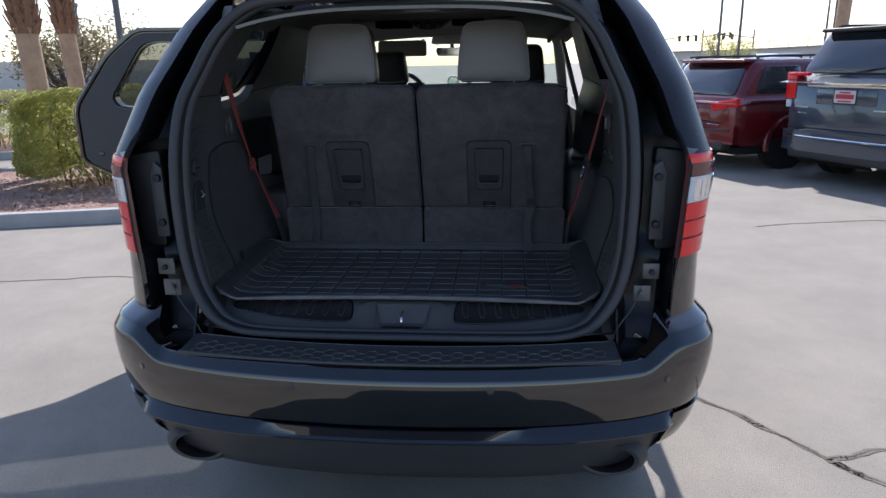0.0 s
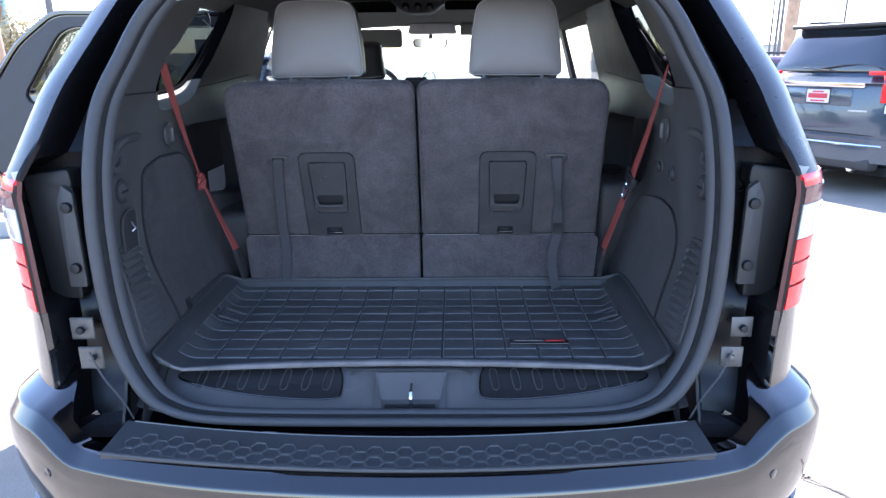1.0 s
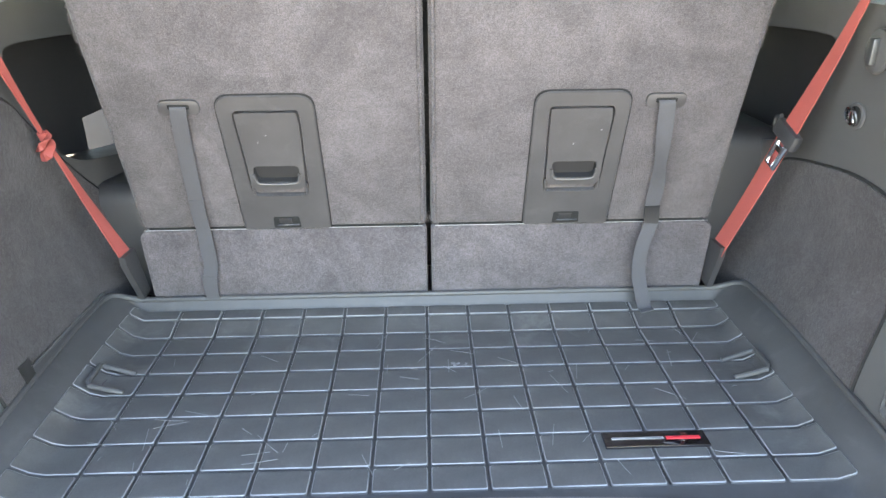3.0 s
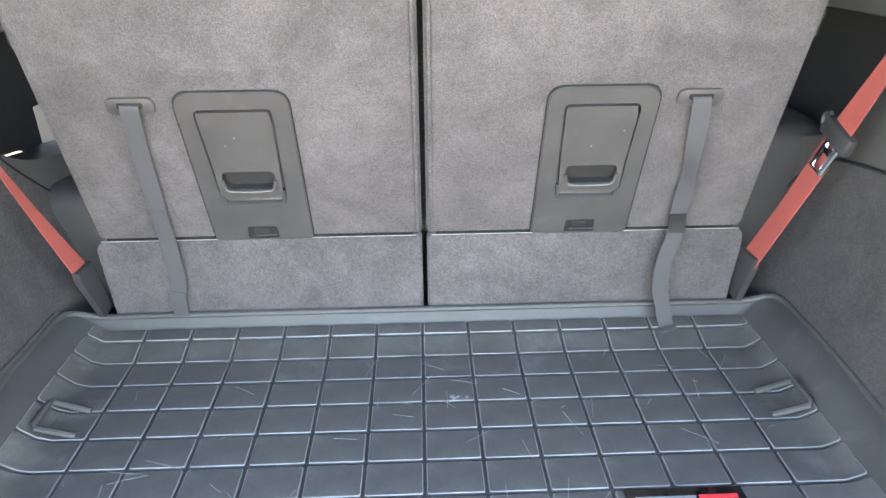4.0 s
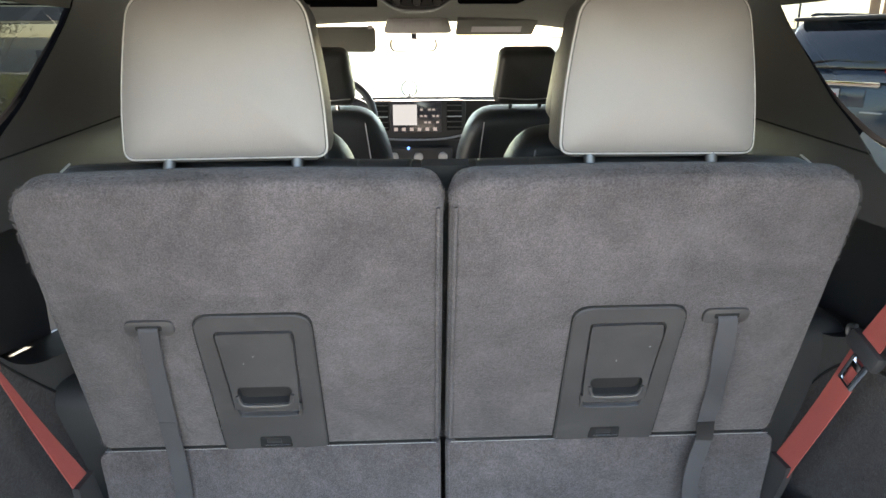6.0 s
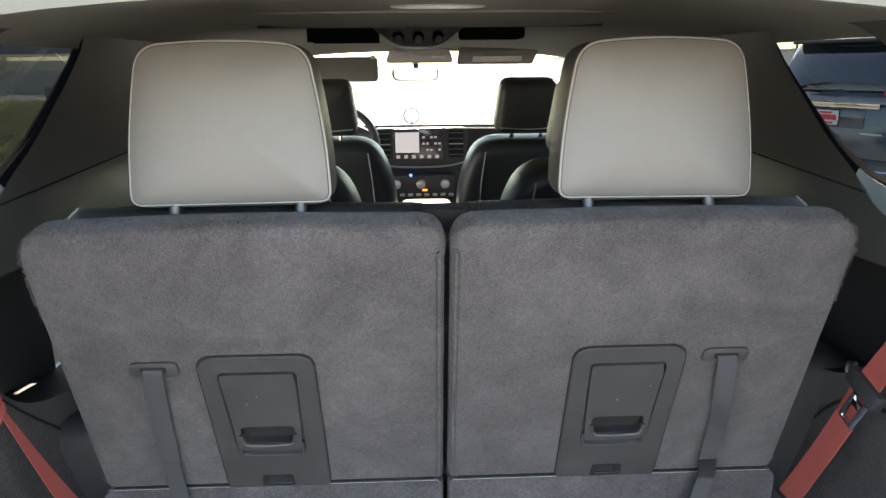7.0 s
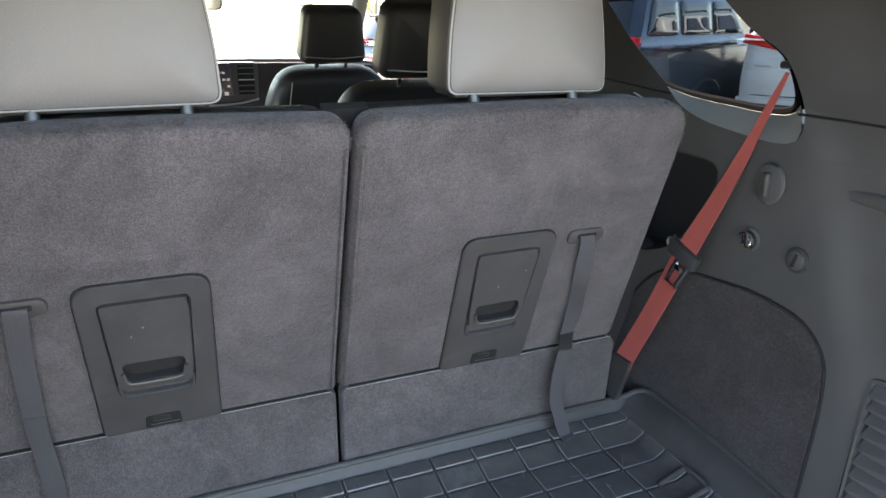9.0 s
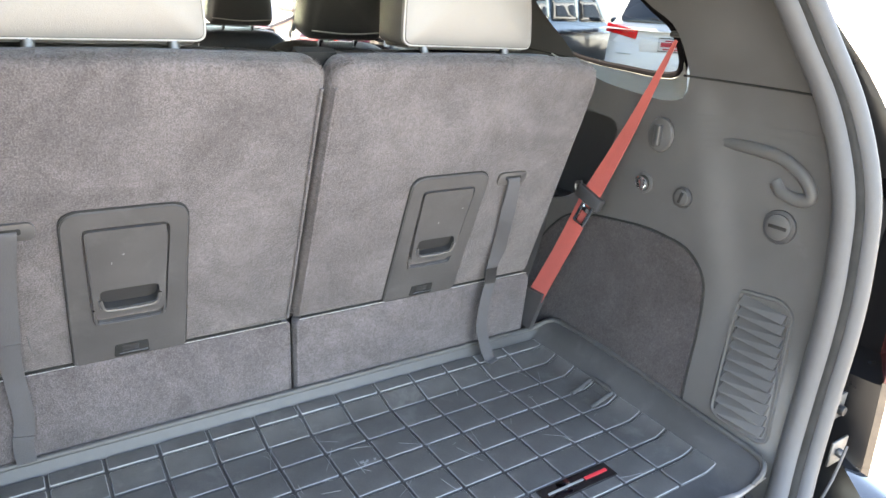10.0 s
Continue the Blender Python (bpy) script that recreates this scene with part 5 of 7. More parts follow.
def seat_belt(side):
    belt = thing("seat_belt", "red webbing seat belt hanging down the side lining", "seat belt", "third row seat belts")
    right = side > 0
    top = Vector((0.680, 0.704, 1.517)) if right else Vector((-0.676, 0.700, 1.525))
    buckle = Vector((0.628, 0.815, 1.186)) if right else Vector((-0.660, 0.838, 1.195))
    low = Vector((0.568, 0.879, 0.944)) if right else Vector((-0.580, 0.878, 0.948))
    foot = Vector((0.563, 0.893, 0.865)) if right else Vector((-0.572, 0.900, 0.862))
    bow = Vector((side * 0.003, -0.003, 0.0))
    a = spline([top, (top + buckle) / 2 + bow, buckle], 8)
    b = spline([buckle, (buckle + low) / 2 + bow * 0.4, low], 8)
    n = len(a) - 1
    wa = [0.007 + 0.040 * (i / n) for i in range(n + 1)] if right else [0.040 - 0.030 * ease(i / n) for i in range(n + 1)]
    wb = [0.047 - 0.004 * math.sin(math.pi * i / n) for i in range(n + 1)] if right else [0.009 + 0.034 * (i / n) ** 1.2 for i in range(n + 1)]
    across = [(0.05 * side, -1.0, 0.0) for i in range(n + 1)]
    part("upper_webbing", strap(a, 0.045, 0.0018, widths=wa, sides=across), WEB_RED, belt)
    part("lower_webbing", strap(b, 0.045, 0.0018, widths=wb, sides=across), WEB_RED, belt)
    part("belt_boot", strap([low + Vector((0, 0, 0.014)), low, foot], 0.040, 0.012, widths=[0.048, 0.046, 0.030], sides=across[:3]), TRIM_DARK, belt, "black belt anchor boot")
    q = (buckle - top).normalized()
    s = Vector((0.05 * side, -1.0, 0)).normalized()
    s = (s - q * s.dot(q)).normalized()
    if right:
        nrm = s.cross(q).normalized()
        m = Matrix.Translation(buckle) @ Matrix(((s.x, nrm.x, -q.x, 0), (s.y, nrm.y, -q.y, 0), (s.z, nrm.z, -q.z, 0), (0, 0, 0, 1)))
        tongue = part("latch_tongue", turned(box(-0.037, 0.037, -0.009, 0.009, -0.013, 0.017, 0.006), m), TRIM_DARK, belt, "black plastic belt tongue")
        part("latch_plate", turned(tube([(0.001, -0.010, -0.008), (0.002, -0.012, -0.052), (0.027, -0.012, -0.052), (0.028, -0.010, -0.008)], 0.0050, 8), m), CHROME, tongue, "chromed latch plate")
        part("latch_bar", turned(box(0.002, 0.027, -0.014, -0.009, -0.024, -0.014, 0.001), m), CHROME, tongue)
        part("belt_stop", turned(tube(spline([(-0.030, 0, -0.006), (-0.042, -0.002, -0.002), (-0.046, -0.003, 0.010), (-0.036, -0.002, 0.018)], 4), 0.004, 8), m), STEEL, tongue, "grey wire loop of the tongue")
    else:
        # a knot with two short loops of webbing
        for k, (da, dz) in enumerate(((0.030, 0.004), (0.018, -0.022))):
            tip = buckle + s * da + Vector((0.004, 0, dz))
            part("belt_loop", strap(spline([buckle + Vector((0, 0, 0.010 - 0.016 * k)), (buckle + tip) / 2 + Vector((0.012, 0, 0.006)), tip, (buckle + tip) / 2 - Vector((0.004, 0, 0.006)), buckle - Vector((0, 0, 0.012))], 4), 0.016, 0.002, side=(0.7, 0.3, 0.8)), WEB_RED, belt, "short loop of knotted red webbing")
        part("belt_knot", tube([buckle + q * -0.014, buckle, buckle + q * 0.020], 0.009, 8, flat=0.7), WEB_RED, belt, "tight knot of red webbing")
    part("belt_guide", tube([top + Vector((0, -0.02, 0.012)), top + Vector((side * 0.01, 0.02, 0.010))], 0.006, 8), TRIM_DARK, belt)
    return belt


for side in (-1, 1):
    seat_belt(side)


# ---- second row and front seats ----
def cabin_seat(name, label, x, y, z_top, group, width=0.50, head=True, lean=12):
    seat = thing(name, label, "car seat", group, m=pose(x, y, 0, -lean * 0 + 0, 0, 0))
    w = width / 2
    tilt = Matrix.Translation((0, 0, 0.95)) @ Matrix.Rotation(radians(lean), 4, "X") @ Matrix.Translation((0, 0, -0.95))
    o = rounded([(-w, 0.75), (w, 0.75), (w * 0.98, z_top - 0.16), (w * 0.72, z_top), (-w * 0.72, z_top), (-w * 0.98, z_top - 0.16)], [0.03, 0.03, 0.1, 0.08, 0.08, 0.1], 6)
    back = part("backrest", turned(slab(o, 0.0, 0.14, 0.045, 4), tilt), LEATHER_BLACK, seat, "black leather backrest")
    for s in (-1, 1):
        part("piping", turned(tube(spline([(s * w * 0.60, -0.002, z_top - 0.03), (s * w * 0.66, -0.002, z_top - 0.2), (s * w * 0.66, -0.002, 0.9)], 5), 0.0022, 5), tilt), STITCH, back)
    part("cushion", box(-w, w, 0.10, 0.58, 0.72, 0.90, 0.05, 3), LEATHER_BLACK, seat)
    if head:
        h = rounded([(-0.115, z_top + 0.025), (0.115, z_top + 0.025), (0.095, z_top + 0.205), (-0.095, z_top + 0.205)], 0.035, 5)
        part("headrest", turned(slab(h, 0.0, 0.11, 0.03, 4, puff=0.006), tilt), LEATHER_BLACK, seat, "black leather headrest")
        part("headrest_seam", turned(tube(spline([(-0.10, -0.004, z_top + 0.055), (0, -0.008, z_top + 0.05), (0.10, -0.004, z_top + 0.055)], 5), 0.002, 5), tilt), STITCH, seat)
        for s in (-0.05, 0.05):
            part("post", turned(tube([(s, 0.05, z_top - 0.05), (s, 0.05, z_top + 0.05)], 0.007, 8), tilt), CHROME, seat)
    return seat


for side in (-1, 1):
    cabin_seat("second_row_seat", "black leather second row seat with pale stitching", side * 0.395, 1.62, 1.425, "second row seats", 0.48)
    cabin_seat("front_seat", "black leather front seat with tall backrest", side * 0.345, 2.32, 1.415, "front seats", 0.48)

# ---- dashboard and front of the cabin ----
dash = thing("dashboard", "dark dashboard with lit central display", "dashboard")
part("dash_top", sheet(lambda x, t: Vector((x, 3.0 + 0.75 * t, 1.405 - 0.05 * abs(x) ** 3 - 0.13 * t)), span(-0.74, 0.74, 16), span(0, 1, 6), 0.02), TRIM_DARK, dash)
part("dash_front", sheet(lambda x, t: Vector((x, 3.0 + 0.08 * math.sin(math.pi * t), 1.40 - 0.05 * abs(x) ** 3 - 0.40 * t)), span(-0.74, 0.74, 16), span(0, 1, 8), 0.02), TRIM_DARK, dash)
fascia = part("display_bezel", slab(rounded([(-0.215, 1.215), (0.19, 1.215), (0.20, 1.395), (-0.225, 1.395)], 0.03), 2.972, 3.0, 0.008), TRIM_DARK, dash, "dark display surround")
part("display", slab(rounded([(-0.140, 1.252), (0.088, 1.252), (0.088, 1.392), (-0.140, 1.392)], 0.008), 2.965, 2.975, 0.002), SCREEN, fascia, "lit touch display")
part("map_tile", box(-0.128, -0.022, 2.962, 2.966, 1.285, 1.375), SCREEN_MAP, fascia, "pale map tile on the display")
for i in range(6):
    part("icon", box(-0.125 + i * 0.035, -0.108 + i * 0.035, 2.962, 2.966, 1.259, 1.274, 0.001), SCREEN_ICON, fascia)
for i in range(5):
    for j in range(3):
        if (i + j) % 3:
            part("icon", box(-0.008 + i * 0.018, 0.004 + i * 0.018, 2.962, 2.966, 1.292 + j * 0.028, 1.301 + j * 0.028), SCREEN_ICON, fascia)
for s in (-0.182, 0.145):
    v = part("air_vent", box(s - 0.034, s + 0.034, 2.968, 2.978, 1.26, 1.385, 0.004), SEAM, fascia)
    for i in range(5):
        part("slat", box(s - 0.032, s + 0.032, 2.958, 2.970, 1.272 + i * 0.024, 1.276 + i * 0.024), SATIN if i == 2 else TRIM, v)
part("chrome_strip", tube(spline([(-0.22, 2.965, 1.24), (-0.12, 2.960, 1.222), (0.08, 2.960, 1.222), (0.19, 2.965, 1.24)], 6), 0.005, 6), SATIN, dash)
climate = part("climate_panel", slab(rounded([(-0.165, 1.075), (0.128, 1.075), (0.140, 1.185), (-0.175, 1.185)], 0.015), 2.955, 2.99, 0.005), TRIM_DARK, dash, "climate control panel with three knobs")
for x in (-0.128, -0.018, 0.092):
    part("knob", disc(0.021, -0.022, 0.0, 20, 0.005, at=(x, 2.955, 1.145)), SATIN, climate, "silver rotary knob")
for i in range(8):
    part("button", box(-0.15 + i * 0.037, -0.128 + i * 0.037, 2.948, 2.956, 1.088, 1.100, 0.002), SATIN, climate)
part("blue_light", disc(0.007, -0.012, 0.0, 12, at=(-0.062, 2.955, 1.185)), LED_BLUE, climate)
part("orange_light", box(-0.01, 0.012, 2.946, 2.955, 1.112, 1.12), LED_ORANGE, climate)
console = thing("centre_console", "centre console with pale sunlit armrest lid", "console")
part("console_body", box(-0.12, 0.12, 2.1, 2.98, 0.70, 1.02, 0.03, 3), TRIM_DARK, console)
# pale leather carries the sunlight on the lid in its colour
part("armrest_lid", box(-0.105, 0.105, 2.15, 2.64, 1.03, 1.14, 0.03, 3), LEATHER, console, "leather armrest lid with sunlight put into its pale colour")
part("gear_selector", tube([(-0.05, 2.78, 1.0), (-0.05, 2.77, 1.08)], 0.03, 12), SATIN, console)
wheel = thing("steering_wheel", "dark leather steering wheel with silver spokes", "steering wheel")
WM = pose(-0.385, 2.77, 1.33, -22, 0, 0)
part("wheel_rim", turned(tube([(0.185 * math.cos(a), 0, 0.185 * math.sin(a)) for a in span(0, math.tau, 36)[:-1]], 0.016, 10, True), WM), LEATHER_BLACK, wheel)
part("wheel_hub", turned(disc(0.075, -0.015, 0.03, 20, 0.012), WM), TRIM_DARK, wheel)
for a in (0, 180, 270):
    part("spoke", turned(box(0.06, 0.18, -0.004, 0.012, -0.016, 0.016, 0.004), WM @ pose(0, 0, 0, 0, a, 0)), SATIN, wheel)
cluster = thing("instrument_cluster", "dark hooded instrument cluster", "instruments")
part("hood", sheet(lambda a, y: Vector((-0.385 + 0.19 * math.cos(a), y, 1.31 + 0.115 * math.sin(a))), span(0, math.pi, 12), [2.93, 3.02], 0.01), TRIM_DARK, cluster)
part("dials", slab(rounded([(-0.56, 1.30), (-0.21, 1.30), (-0.23, 1.40), (-0.54, 1.40)], 0.04), 2.985, 3.0), SCREEN, cluster)

orn = thing("windscreen_ornament", "small round clear ornament behind the windscreen", "ornament")
part("disc", disc(0.036, -0.004, 0.004, 24, 0.003, at=(-0.055, 3.30, 1.425)), GLASS_CLEAR, orn)
part("stand", tube([(-0.055, 3.30, 1.34), (-0.055, 3.30, 1.40)], 0.006, 8), PLATE, orn)
part("ring", tube([(-0.055 + 0.038 * math.cos(a), 3.30, 1.425 + 0.038 * math.sin(a)) for a in span(0, math.tau, 24)[:-1]], 0.004, 6, True), SATIN, orn)

# overhead: rear duct, console, front console, mirror, visors
duct = thing("overhead_duct", "padded grey duct across the headliner", "overhead trim")
part("pad", sheet(lambda x, t: Vector((x * (0.40 - 0.03 * t), 1.10 + 0.32 * t, 1.752 - 0.014 * math.sin(math.pi * min(1, t * 1.05)) * (1 - abs(x) ** 6))), span(-1, 1, 20), span(0, 1, 10), 0.006), HEADLINER, duct)
for s in (-1, 1):
    part("duct_seam", tube([(s * (0.405 - 0.03 * t), 1.10 + 0.32 * t, 1.748) for t in span(0, 1, 6)], 0.004, 6), SEAM, duct)
part("duct_lip", tube([(x, 1.405, 1.744) for x in span(-0.36, 0.36, 10)], 0.006, 6), TRIM_DARK, duct)
over = thing("overhead_console", "dark overhead console with three round vents", "overhead console")
oc = rounded([(-0.140, 1.752), (-0.075, 1.702), (0.020, 1.702), (0.085, 1.752)], [0.008, 0.03, 0.03, 0.008])
part("console_shell", slab(oc, 1.50, 1.66, 0.006), TRIM_DARK, over)
part("console_recess", slab([(-0.0275 + (x + 0.0275) * 0.86, 1.724 + (z - 1.724) * 0.72) for x, z in oc], 1.496, 1.51, 0.002), MATT, over)
for x in (-0.072, -0.0275, 0.017):
    part("round_knob", disc(0.0135, -0.018, 0.01, 18, 0.004, at=(x, 1.497, 1.723)), GLOSS, over, "gloss black round knob")
    part("knob_cap", disc(0.009, -0.020, -0.010, 14, 0.003, at=(x, 1.497, 1.718)), TRIM, over)
for s in (-1, 1):
    part("roof_recess", box(-0.0275 + s * 0.10, -0.0275 + s * 0.25, 1.56, 1.66, 1.722, 1.755, 0.006), RUBBER_BLACK, over, "dark recess beside the console")
lamp2 = thing("cabin_lamp", "oval cabin lamp in the headliner", "lamp")
part("lamp_bezel", turned(disc(0.075, -0.004, 0.012, 28, 0.004), pose(0.0, 1.02, 1.752, 90) @ Matrix.Diagonal((1, 1, 0.45, 1))), SATIN, lamp2)
part("lamp_lens", turned(disc(0.055, -0.002, 0.016, 24, 0.004), pose(0.0, 1.02, 1.752, 90) @ Matrix.Diagonal((1, 1, 0.45, 1))), PLATE, lamp2)
fo = thing("map_lamp_console", "front overhead console with map lamps, its light put into the white colour", "overhead console")
# white material brightens the shell and lenses in place of light
part("console_shell", slab(rounded([(-0.155, 1.672), (0.125, 1.672), (0.105, 1.73), (-0.135, 1.73)], 0.02), 2.74, 2.86, 0.008), PLATE, fo)
for x in (-0.09, -0.015, 0.06):
    part("map_lamp", box(x - 0.026, x + 0.026, 2.732, 2.742, 1.695, 1.72, 0.004), PLATE, fo)
mir = thing("rear_view_mirror", "rear view mirror with dark frame", "mirror")
part("mirror_shell", slab(rounded([(-0.13, 1.600), (0.065, 1.600), (0.07, 1.655), (-0.135, 1.655)], 0.025), 2.88, 2.92, 0.008), TRIM_DARK, mir)
part("mirror_glass", slab(rounded([(-0.122, 1.605), (0.058, 1.605), (0.062, 1.650), (-0.127, 1.650)], 0.02), 2.876, 2.881), CHROME, mir)
part("mirror_stem", tube([(-0.03, 2.92, 1.65), (-0.03, 2.93, 1.70)], 0.012, 8), TRIM_DARK, mir)
for s, lab in ((-1, "dark cloth sun visor folded down"), (1, "cloth sun visor folded up against the headliner")):
    vis = thing("sun_visor", lab, "sun visor", "sun visors")
    if s < 0:
        part("visor_board", slab(rounded([(-0.50, 1.60), (-0.185, 1.60), (-0.185, 1.70), (-0.50, 1.70)], 0.02), 2.78, 2.80, 0.006), HEADLINER, vis)
        part("visor_clip", box(-0.215, -0.195, 2.77, 2.785, 1.69, 1.705, 0.003), PLATE, vis)
    else:
        part("visor_board", turned(box(-0.16, 0.16, -0.012, 0.012, -0.08, 0.08, 0.01), pose(0.30, 2.76, 1.70, 70)), HEADLINER, vis)
        part("visor_label", turned(box(-0.10, 0.10, -0.014, -0.0125, -0.02, 0.02), pose(0.30, 2.755, 1.698, 60)), PLATE, vis)
for s in (-1, 1):
    gh = thing("grab_handle", "grey grab handle beside the headliner", "grab handle", "grab handles")
    for yy in (2.6,):
        part("grip", tube(spline([(s * 0.60, yy - 0.1, 1.70), (s * 0.585, yy - 0.06, 1.675), (s * 0.585, yy + 0.06, 1.675), (s * 0.60, yy + 0.1, 1.70)], 6), 0.011, 8), HEADLINER, gh)

# ---- inner faces of the doors and pillars ----
for side in (-1, 1):
    lining = thing("wall_cabin", "dark door and pillar linings along the cabin", "trim panel", kind="structure")
    for nm, y0, y1 in (("rear_door_lining", 1.68, 2.36), ("front_door_lining", 2.44, 3.4)):
        if side < 0 and nm == "rear_door_lining":
            continue
        part(nm, sheet(lambda y, z: Vector((side * (0.74 + 0.03 * math.sin(6 * z)), y, z)), span(y0, y1, 10), span(0.45, 1.265, 10), 0.02), TRIM_DARK, lining)
    for nm, y0, y1 in (("centre_pillar_lining", 2.34, 2.44), ("rear_pillar_lining", 1.58, 1.68)):
        part(nm, sheet(lambda y, z: Vector((side * (0.79 - 0.28 * max(0, z - 1.2)), y + 0.02 * (z - 1.2), z)), span(y0, y1, 4), span(0.6, 1.72, 14), 0.02), TRIM, lining)
    part("front_pillar_lining", tube([(side * 0.66, 2.93, 1.70), (side * 0.78, 3.75, 1.24)], 0.035, 10), HEADLINER, lining)
    part("roof_rail_lining", tube([(side * 0.66, 1.4, 1.70), (side * 0.66, 2.1, 1.705), (side * 0.655, 2.95, 1.69)], 0.035, 10), HEADLINER, lining)

# ---- open rear door on the driver's side ----
door = thing("open_rear_door", "black rear door swung wide open, dark lining and window", "car door", m=pose(-0.95, 2.56, 0, 0, 0, 197) @ Matrix.Diagonal((1.13, 1, 1, 1)))
# in the door's own frame x runs from the hinge outwards and the lining faces +y
prof = rounded([(0.0, 0.42), (0.70, 0.42), (0.84, 0.62), (0.98, 0.88), (1.08, 0.95), (1.19, 1.02), (1.19, 1.34), (1.0, 1.64), (0.84, 1.785), (0.05, 1.79), (0.0, 1.70)], [0.03, 0.1, 0.1, 0.08, 0.04, 0.04, 0.06, 0.06, 0.05, 0.04, 0.04], 5)
glass_o = rounded([(0.10, 1.33), (0.95, 1.33), (0.985, 1.39), (0.80, 1.70), (0.10, 1.71)], [0.03, 0.05, 0.06, 0.07, 0.04], 5)


def with_hole(outer, hole, y0, y1):
    """A plate with one opening: both outlines are joined ring to ring."""
    bm = bmesh.new()
    n = 96

    def ringed(pts):
        c = (sum(p[0] for p in hole) / len(hole), sum(p[1] for p in hole) / len(hole))
        res = []
        for i in range(n):
            a = i * math.tau / n
            d = Vector((math.cos(a), math.sin(a)))
            best = 0
            for p, q in zip(pts, pts[1:] + pts[:1]):
                e = Vector((q[0] - p[0], q[1] - p[1]))
                den = d.x * e.y - d.y * e.x
                if abs(den) < 1e-9:
                    continue
                w = Vector((p[0] - c[0], p[1] - c[1]))
                t = (w.x * e.y - w.y * e.x) / den
                u = (w.x * d.y - w.y * d.x) / den
                if -1e-6 <= u <= 1 + 1e-6 and t > best:
                    best = t
            res.append((c[0] + d.x * best, c[1] + d.y * best))
        return res
    A, B = ringed(outer), ringed(hole)
    rings = [[bm.verts.new((p[0], y, p[1])) for p in R] for y in (y0, y1) for R in (A, B)]
    for a, b in ((rings[0], rings[1]), (rings[2], rings[3]), (rings[0], rings[2]), (rings[1], rings[3])):
        for i in range(n):
            bm.faces.new((a[i], a[(i + 1) % n], b[(i + 1) % n], b[i]))
    return bm


part("door_shell", with_hole(prof, glass_o, -0.09, 0.02), PAINT, door, "glossy black door shell")
inner = [(0.585 + (p[0] - 0.585) * 0.94, 1.1 + (p[1] - 1.1) * 0.955) for p in prof]
part("door_lining", with_hole(inner, [(0.5 + (p[0] - 0.5) * 1.02, 1.52 + (p[1] - 1.52) * 1.04) for p in glass_o], 0.02, 0.05), TRIM, door, "charcoal plastic door lining")
part("door_seal", tube([Vector((0.585 + (p[0] - 0.585) * 0.975, 0.024, 1.1 + (p[1] - 1.1) * 0.98)) for p in prof], 0.011, 6, True), GLOSS, door)
bm = bmesh.new()
bm.faces.new([bm.verts.new((p[0], -0.02, p[1])) for p in glass_o])
part("door_window", bm, GLASS_DARK, door, "tinted door window", smooth=False)
part("door_armrest", box(0.20, 0.80, 0.05, 0.11, 1.02, 1.09, 0.02, 3), TRIM_DARK, door)
part("door_panel", slab(rounded([(0.10, 0.55), (0.78, 0.55), (0.93, 1.0), (0.95, 1.24), (0.12, 1.26)], 0.06), 0.05, 0.062, 0.006), TRIM_DARK, door, "darker inset panel")
part("door_latch", box(1.13, 1.165, -0.03, 0.0, 1.0, 1.05, 0.004), STEEL, door)
part("door_plug", disc(0.014, 0.03, 0.04, 14, 0.003, at=(1.075, 0.018, 1.06)), GLOSS, door)

# ---- planted island with kerb, hedge and palms ----
K0, K1 = Vector((-30.0, -1.5, 0)), Vector((4.0, 7.45, 0))
kd = (K1 - K0).normalized()
kn = Vector((-kd.y, kd.x, 0))
LEN = (K1 - K0).length


def island(a, b, z=0.0):
    """a metres along the kerb, b metres behind its face, z above the ground."""
    return K0 + kd * a + kn * b + Vector((0, 0, GROUND + z))


kerb = part("kerb", loft([[island(a, b, z) for b, z in ((0, -0.05), (0.02, 0.13), (0.04, 0.15), (0.16, 0.15), (0.16, -0.05))] for a in span(0, LEN - 4.0, 40)]), CONCRETE)
tagged(kerb, "grey concrete kerb round a planted island", "kerb", kind="structure")


def mulch_z(a, b):
    return 0.12 + 0.05 * noise.noise(Vector((a * 0.7, b * 0.7, 3))) + 0.02 * noise.noise(Vector((a * 4, b * 4, 1)))


bed = part("planting_bed", sheet(lambda a, b: island(a, b, mulch_z(a, b)), span(0, LEN - 4.0, 90), span(0.15, 4.0, 20)), MULCH)
tagged(bed, "brown bark mulch over the planting bed", "mulch", kind="structure")
kerb2 = part("kerb", loft([[island(a, b, z) for b, z in ((4.16, -0.05), (4.16, 0.13), (4.14, 0.15), (4.0, 0.15), (4.0, -0.05))] for a in span(0, LEN - 4.0, 30)]), CONCRETE)
tagged(kerb2, "grey concrete kerb along the far side of the island", "kerb", kind="structure")
kerb3 = part("kerb", loft([[island(a, b, z) for b, z in ((6.5, -0.05), (6.52, 0.13), (6.54, 0.15), (6.66, 0.15), (6.66, -0.05))] for a in span(0, LEN - 4.0, 30)]), CONCRETE)
tagged(kerb3, "grey concrete kerb of the second planted island", "kerb", kind="structure")
bed2 = part("planting_bed", sheet(lambda a, b: island(a, b, mulch_z(a, b)), span(0, LEN - 4.0, 60), span(6.65, 11, 12)), MULCH)
tagged(bed2, "brown bark mulch over the second planting bed", "mulch", kind="structure")
rnd = random.Random(3)
bm = bmesh.new()
